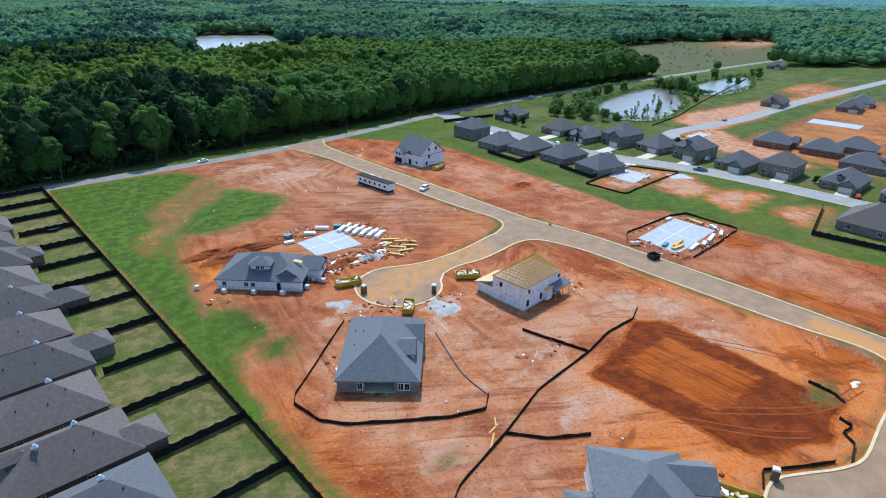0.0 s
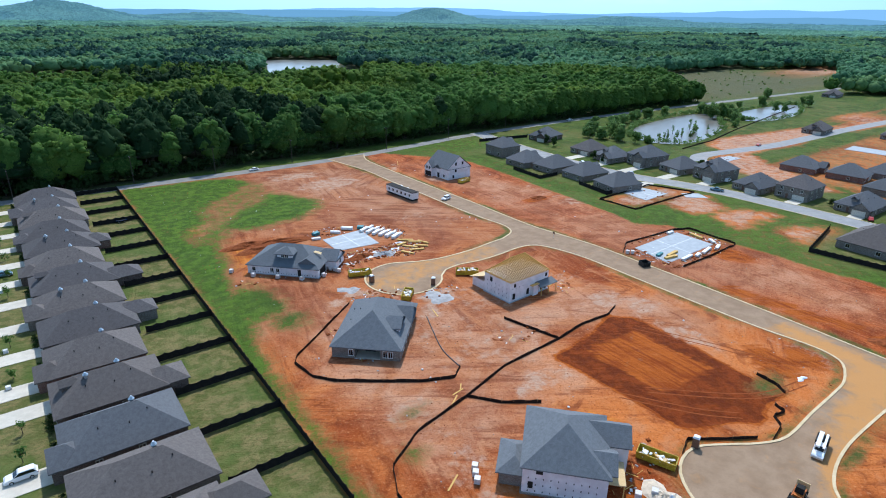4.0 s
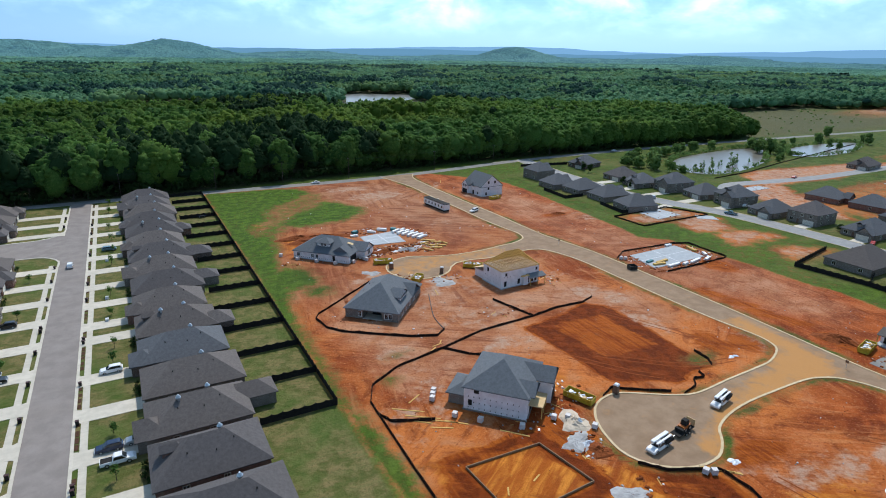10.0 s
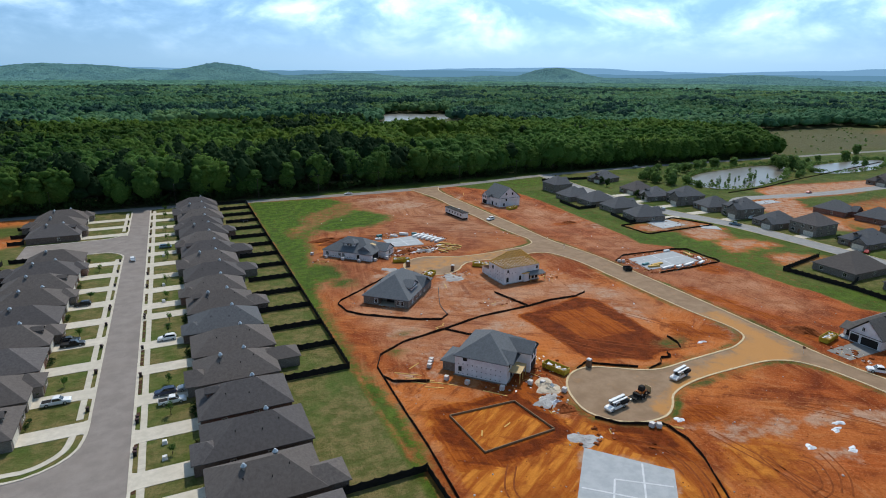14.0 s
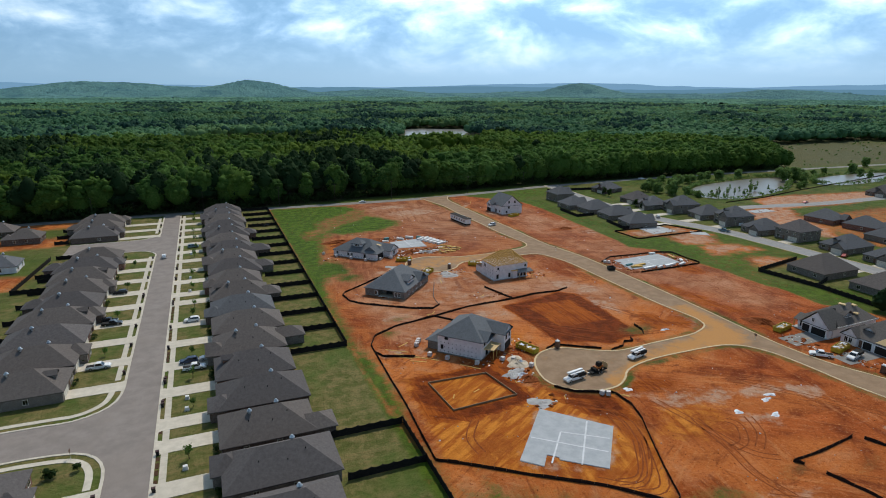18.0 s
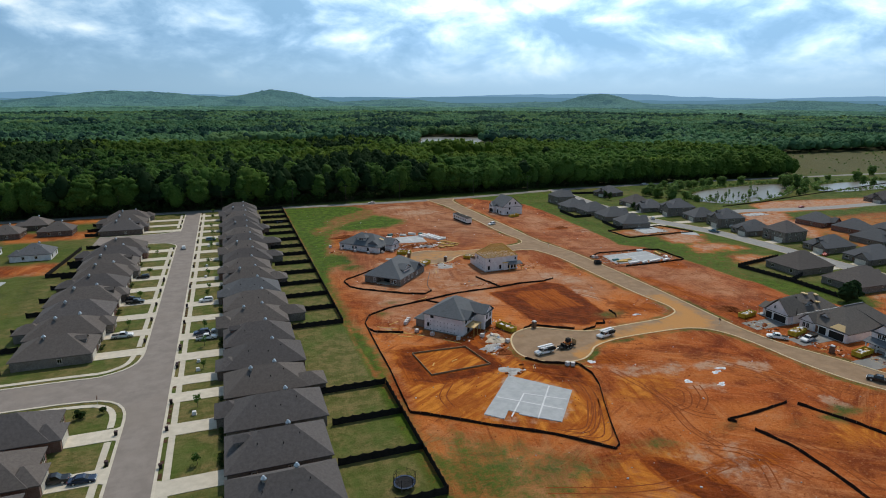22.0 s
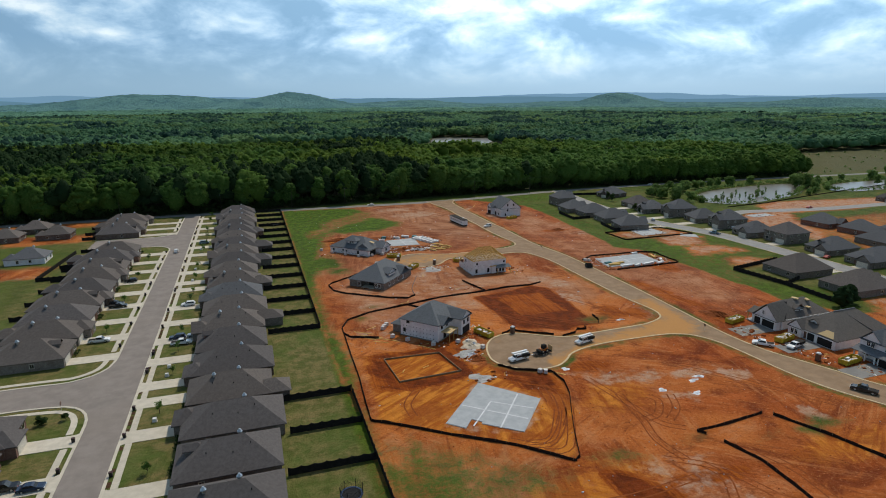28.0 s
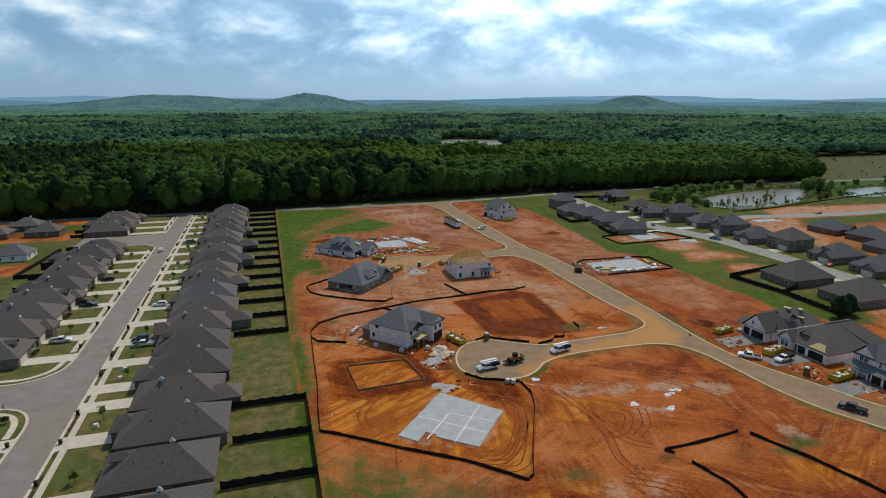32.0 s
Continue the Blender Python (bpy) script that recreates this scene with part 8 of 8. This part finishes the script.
def make_forest():
    # finer the nearer the trees stand: reach, pitch, core, boughs, leaf clumps, clump size
    bands = [(0, 430, 8.6, 2, 22, 90, 0.62), (430, 720, 9.6, 1, 10, 26, 0.95), (720, 1350, 11.5, 1, 4, 5, 1.7), (1350, 2350, 14.5, 1, 0, 3, 3.0)]
    for bi, (d0, d1, pitch, level, lumps, leaves, size) in enumerate(bands):
        rs = np.random.RandomState(50 + bi)
        x, y = scatter(-d1 * .5 - 60, d1, 200 if bi < 2 else 20, d1, pitch, rs)
        d = np.hypot(x + 30, y + 40) + rs.uniform(-12, 12, len(x))
        k = forest_keep(x, y) & (d >= d0) & (d < d1)
        x, y = x[k], y[k]
        n = len(x)
        young = poly_dist(x, y, PLANTATION) + (fbm(x, y, .05, 4) - .5) * 40 > 0
        h = 11.5 + 9.0 * fbm(x, y, 0.012, 61) + rs.uniform(-3.0, 4.5, n)
        belt = (y < 585 + (fbm(x, y, .01, 3) - .5) * 60) & (x < 250)
        h = np.where(belt, h + 3.2, h - 1.5) + np.where((np.hypot(x, y) > 900), 5 * (fbm(x, y, .006, 91) - .5), 0)
        stand = fbm(x, y, 0.010, 77, 3)
        pine = (stand + rs.uniform(-.10, .10, n)) > 0.62
        pine |= (y < forest_edge(x) + 95) & (x < 150) & (rs.uniform(0, 1, n) < .7 * fbm(x, y, .02, 29))
        right = (x > 105) & (y < 560)
        pine &= ~young & ~(right & (rs.uniform(0, 1, n) < .75))
        h = np.where(pine, h + 2.5, np.where(young, h * .62, h))
        r = pitch * rs.uniform(.50, .96, n) * np.where(pine, .72, 1) * np.where(young, .62, 1)
        ch = h * np.where(pine, .56, .78)
        c, rad = np.stack([x, y, h - ch * .52], 1), np.stack([r, r, ch * .52], 1)
        cone = np.where(pine, .55, np.where(young, .55, rs.uniform(-.05, .16, n)))
        tone = np.clip(rs.uniform(0, 1, n) * .6 + (fbm(x, y, .008, 17, 3) - .5) * 2.6 + .25, 0, 1)
        tone = np.where(right, np.clip(tone * .7 + .36, 0, 1), tone)
        tone = np.where(young, np.clip(.72 + rs.uniform(-.2, .28, n), 0, 1), tone)
        warm = np.clip((fbm(x, y, .012, 55, 3) - .42) * 3 + np.where(belt & (x < 130), .35, -.15) + rs.uniform(-.2, .2, n), 0, 1)
        # the two farthest bands wear leaf colours with distance haze painted in
        tagged(new("woodland", crown_mesh("woodland", crowns(c, rad, cone, tone, pine, warm, level, lumps, leaves, size, rs), "canopy" if bi < 2 else "canopy_hazed")),
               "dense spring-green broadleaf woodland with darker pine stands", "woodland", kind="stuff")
        if bi == 0:     # trunks and low growth along the edge
            near = y < forest_edge(x) + 22
            g = Geo()
            for px, py, ph in zip(x[near], y[near], h[near]):
                g.cyl((px, py, 0), (px, py, ph * .75), .22, .1, 5)
            tagged(part("woodland_trunks", g, MAT["trunk"]), "dark tree trunks along the woodland edge", "woodland", kind="stuff")
            ux = rs.uniform(-200, 470, 900)
            uy = forest_edge(ux) + rs.uniform(-3.5, 5, 900)
            uh = rs.uniform(1.5, 7.0, 900)
            v, f = leaf_cloud(np.stack([ux, uy, uh * .55], 1), np.stack([uh * .55 + .8, uh * .55 + .8, uh * .6], 1), 34, .5, rs, shell=.2)
            tagged(new("undergrowth", np_mesh("undergrowth", v, f, MAT["shrub"])), "dark undergrowth along the woodland edge", "undergrowth", kind="stuff")
    # single trees that stand along the rim of the woods, seven kinds, each used again and again
    rs = np.random.RandomState(88)
    kinds = []
    for i in range(7):
        h, pn = rs.uniform(15, 21), i in (2, 5)
        r = h * (.20 if pn else .29)
        ch = h * (.62 if pn else .86)
        kinds.append((crown_mesh("crown", crowns(np.array([[0, 0, h - ch * .52]]), np.array([[r, r, ch * .52]]), np.array([.5 if pn else .12]), np.array([(.1, .3, .3, .75, .9, .4, .6)[i]]), np.array([pn]), np.array([rs.uniform(0, .6)]), 2, 34, 190, .5, rs), "canopy"),
                      Geo().cyl((0, 0, 0), (0, 0, h * .7), .26, .1, 7).cyl((0, 0, h * .3), (r * .4, r * .2, h * .5), .1, .04, 5).cyl((0, 0, h * .35), (-r * .4, r * .3, h * .55), .1, .04, 5).mesh("trunk", MAT["trunk"]), pn))
    for i, x in enumerate(np.arange(-190, 476, 6.4)):
        crown, trunk, pn = kinds[int(rs.choice((0, 1, 2, 5, 5, 3) if x < 150 else (1, 3, 4, 6)))]
        x = x + rs.uniform(-2.5, 2.5)
        t = thing("tree", x, float(forest_edge(x)) + rs.uniform(0.5, 5), rs.uniform(0, 360), "tall dark pine at the rim of the woods" if pn else "tall green broadleaf tree at the rim of the woods", "tree", "woodland rim trees")
        t.scale = (1, 1, rs.uniform(.72, 1.12))
        part("trunk", trunk, None, t), part("crown", crown, None, t)
    # the far woods and low hills, canopy sheets with haze in their colour
    q = np.radians(np.linspace(-34, 92, 760))
    nq = len(q)
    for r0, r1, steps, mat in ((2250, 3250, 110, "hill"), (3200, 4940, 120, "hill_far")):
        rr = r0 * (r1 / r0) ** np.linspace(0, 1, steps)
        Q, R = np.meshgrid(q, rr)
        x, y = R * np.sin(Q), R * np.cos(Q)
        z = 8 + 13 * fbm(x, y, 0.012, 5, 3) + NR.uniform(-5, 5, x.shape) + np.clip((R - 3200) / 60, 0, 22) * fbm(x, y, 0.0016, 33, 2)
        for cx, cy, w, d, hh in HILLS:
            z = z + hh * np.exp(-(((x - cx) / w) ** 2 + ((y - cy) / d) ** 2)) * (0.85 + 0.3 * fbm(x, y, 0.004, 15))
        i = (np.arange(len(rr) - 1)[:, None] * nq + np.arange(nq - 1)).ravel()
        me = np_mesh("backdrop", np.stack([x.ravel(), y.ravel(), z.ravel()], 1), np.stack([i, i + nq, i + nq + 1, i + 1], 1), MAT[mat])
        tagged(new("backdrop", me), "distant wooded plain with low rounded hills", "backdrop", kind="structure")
    # blue ridges on the horizon, their haze a glow of the surface
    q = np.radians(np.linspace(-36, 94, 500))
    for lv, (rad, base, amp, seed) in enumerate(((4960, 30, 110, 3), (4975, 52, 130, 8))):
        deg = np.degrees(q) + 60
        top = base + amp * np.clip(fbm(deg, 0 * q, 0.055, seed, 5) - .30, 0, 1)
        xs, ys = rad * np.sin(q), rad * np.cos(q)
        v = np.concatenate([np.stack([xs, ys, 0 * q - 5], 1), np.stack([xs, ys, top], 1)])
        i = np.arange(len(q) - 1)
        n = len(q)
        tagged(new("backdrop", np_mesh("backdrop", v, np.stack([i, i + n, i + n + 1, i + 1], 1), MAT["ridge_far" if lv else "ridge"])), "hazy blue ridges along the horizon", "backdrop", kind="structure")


HILLS = [(315, 4120, 280, 420, 92), (-640, 4070, 480, 380, 64), (2405, 3380, 190, 300, 68), (-250, 4300, 300, 300, 26), (1240, 4300, 300, 300, 30), (3300, 2500, 420, 300, 40)]
make_forest()


def water(poly, mat, label):
    structure("water", Geo().face(*[(x, y, 0.05) for x, y in smooth_line(poly + poly[:1], 3)[:-1]]), MAT[mat], label, "water")


water(POND_1, "pond", "murky pond with flooded young trees"), water(POND_2, "pond", "second murky pond beyond a grass bank")
water(LAKE, "lake", "brown lake between the woods"), water(LAKE_2, "lake", "narrow arm of a brown lake in the woods")


def pond_trees():
    rs = np.random.RandomState(9)
    spots = [(270, 160, 11, 6), (276, 168, 12, 6), (283, 176, 9, 5), (292, 184, 9, 5), (303, 190, 10, 6), (318, 196, 8, 5), (335, 200, 9, 5), (360, 204, 9, 6), (382, 205, 8, 5), (273, 150, 8, 4), (280, 146, 6, 3.5), (399, 176, 12, 6), (406, 170, 14, 6), (403, 162, 11, 5),
             (408, 180, 12, 6), (412, 188, 9, 5), (418, 196, 9, 6), (396, 156, 9, 4), (480, 160, 9, 4), (476, 166, 10, 4), (530, 164, 12, 5), (536, 172, 9, 4), (500, 190, 10, 5), (508, 192, 8, 4), (300, 205, 7, 5), (440, 190, 7, 4), (388, 150, 6, 3), (378, 146, 5, 3), (550, 210, 11, 6), (266, 170, 9, 6), (262, 178, 8, 5), (271, 184, 9, 6), (285, 192, 7, 5), (326, 199, 7, 5), (348, 205, 8, 5), (425, 200, 8, 5), (455, 192, 6, 4), (470, 193, 7, 4)]
    for i, (x, y, h, r) in enumerate(spots):
        tree(x, y, h * .85, r * .68, "leaf_light", "bushy green tree on the pond bank", 200 + i, 900, -.03, group="pond trees", m=16)
    c, n = [], 0
    for poly in (POND_1, POND_2):
        line = smooth_line(poly + poly[:1], 6)
        for x, y in line:
            for _ in range(7):
                if y < 150 and rs.random_sample() < .6:
                    continue
                h = rs.uniform(.8, 3.8)
                c.append((x + rs.uniform(-1.2, 1.2), y + (rs.uniform(0, 4) if y > 150 else rs.uniform(-3, 0)), h))
    c = np.array(c)
    v, f = leaf_cloud(np.stack([c[:, 0], c[:, 1], c[:, 2] * .5], 1), np.stack([c[:, 2] * .45 + .3, c[:, 2] * .45 + .3, c[:, 2] * .55], 1), 22, .34, rs, shell=.2)
    tagged(new("bank_scrub", np_mesh("bank_scrub", v, f, MAT["leaf_light"])), "pale green scrub along the pond banks", "scrub", kind="stuff")
    for i in range(16):
        x, y = rs.uniform(292, 350), rs.uniform(136, 152)
        tree(x, y + (x - 292) * .18, rs.uniform(4, 8), rs.uniform(.9, 1.6), "leaf_light", "slender young tree standing in pond water", 300 + i, 260, 0.0, group="pond trees", m=9)


pond_trees()


def garden_plants():
    rs = np.random.RandomState(12)
    for i in range(20):
        south = -2.0 + LOT * (i - 6)
        side = {-4: 1, -3: 1, -2: -1, 3: 1, 5: -1}.get(i - 6, -1)
        y0 = south + (10.5 if side < 0 else 4.0)
        if i % 5 != 2:
            tree(-41.5 + rs.uniform(-1, 1), y0, rs.uniform(2.4, 3.6), rs.uniform(.9, 1.4), "leaf", "young street tree in a front lawn", 400 + i, 150, .25, group="garden trees")
        for j in range(4):
            tree(-36.9 + rs.uniform(-.3, .3), south + (7.4 if side < 0 else 1.2) + j * 1.5, rs.uniform(.9, 1.6), rs.uniform(.6, .95), "shrub", "dark rounded shrub against a house wall", 440 + i * 4 + j, 110, 0, "shrub", "house shrubs")
    for i in range(9):
        south = -8.8 + LOT * i
        if i % 2:
            tree(-64.5, south + 10, rs.uniform(2.4, 3.4), rs.uniform(.9, 1.3), "leaf", "young street tree in a front lawn", 560 + i, 150, .25, group="garden trees")
        for j in range(3):
            tree(-69.2, south + 7.6 + j * 1.6, rs.uniform(.9, 1.6), rs.uniform(.6, .95), "shrub", "dark rounded shrub against a house wall", 580 + i * 3 + j, 110, 0, "shrub", "house shrubs")
    for i, (x, y, h, r) in enumerate(((218, 136, 5, 1.6), (216, 128, 4.5, 1.4), (226, 178, 6, 2), (224, 171, 6, 2), (236, 25, 3.5, 1.4), (228, 55, 3.2, 1.3), (231, 82, 3, 1.2), (250, 92, 4, 2), (244, 63, 3.5, 1.6), (-62.4, -39.5, 2.4, .9), (-67, -40, 2.2, 1.2))):
        tree(x, y, h, r, "shrub", "dense dark green tree in an eastern garden", 620 + i, 420, .08, group="garden trees")


garden_plants()


def conifer(x, y, h, seed):
    rs = np.random.RandomState(seed)
    t = thing("conifer", x, y, seed * 40, "dense dark green conifer behind a garden fence", "tree", "garden trees")
    part("trunk", Geo().cyl((0, 0, 0), (0, 0, h * .5), .16, .08, 7), MAT["trunk"], t)
    part("crown", crown_mesh("crown", crowns(np.array([[0, 0, h * .5]]), np.array([[h * .34, h * .34, h * .5]]), np.array([.42]), np.array([.6]), np.array([True]), np.array([0.0]), 2, 30, 220, .3, rs), "canopy"), None, t)


conifer(174.6, -42.0, 7.6, 1), conifer(180.6, -39.6, 7.0, 2)


def clods():
    """Clods, stones and scraps strewn over the clay."""
    rs = np.random.RandomState(31)
    for mat, n, lo, hi, label in (("clay_pile", 2200, .06, .17, "red clay clods strewn over the site"), ("gravel", 520, .06, .2, "grey stones strewn over the site"), ("plastic", 120, .12, .34, "scraps of white waste strewn over the site")):
        x, y = rs.uniform(6, 160, n), rs.uniform(-125, 200, n)
        k = (poly_dist(x, y, SITE) > 4) & (poly_dist(x, y, SITE_ROAD) < -1) & (poly_dist(x, y, DARK_PAD) < 0)
        if mat == "plastic":
            k &= fbm(x, y, .03, 8) > .5
        x, y = x[k], y[k]
        s = rs.uniform(lo, hi, len(x))
        v, f = blobs(np.stack([x, y, s * .25], 1), np.stack([s, s * rs.uniform(.6, 1.2, len(x)), s * .7], 1), 1, rs, .35)
        nm = {"clay_pile": "clods", "gravel": "stones", "plastic": "litter"}[mat]
        tagged(new(nm, np_mesh(nm, v, f, MAT[mat])), label, nm, kind="stuff")


clods()


def meadow_bushes():
    """Scrub over the brown meadow behind the country road."""
    rs = np.random.RandomState(44)
    x, y = rs.uniform(480, 950, 200), rs.uniform(226, 405, 200)
    k = (poly_dist(x, y, MEADOW) > 4) & (fbm(x, y, .02, 14) > .42)
    x, y = x[k], y[k]
    h = rs.uniform(.7, 2.2, len(x))
    v, f = leaf_cloud(np.stack([x, y, h * .5], 1), np.stack([h * .8, h * .8, h * .55], 1), 22, .45, rs, shell=.2)
    tagged(new("scrub", np_mesh("scrub", v, f, MAT["leaf_light"])), "low green scrub on the brown meadow", "scrub", kind="stuff")


meadow_bushes()
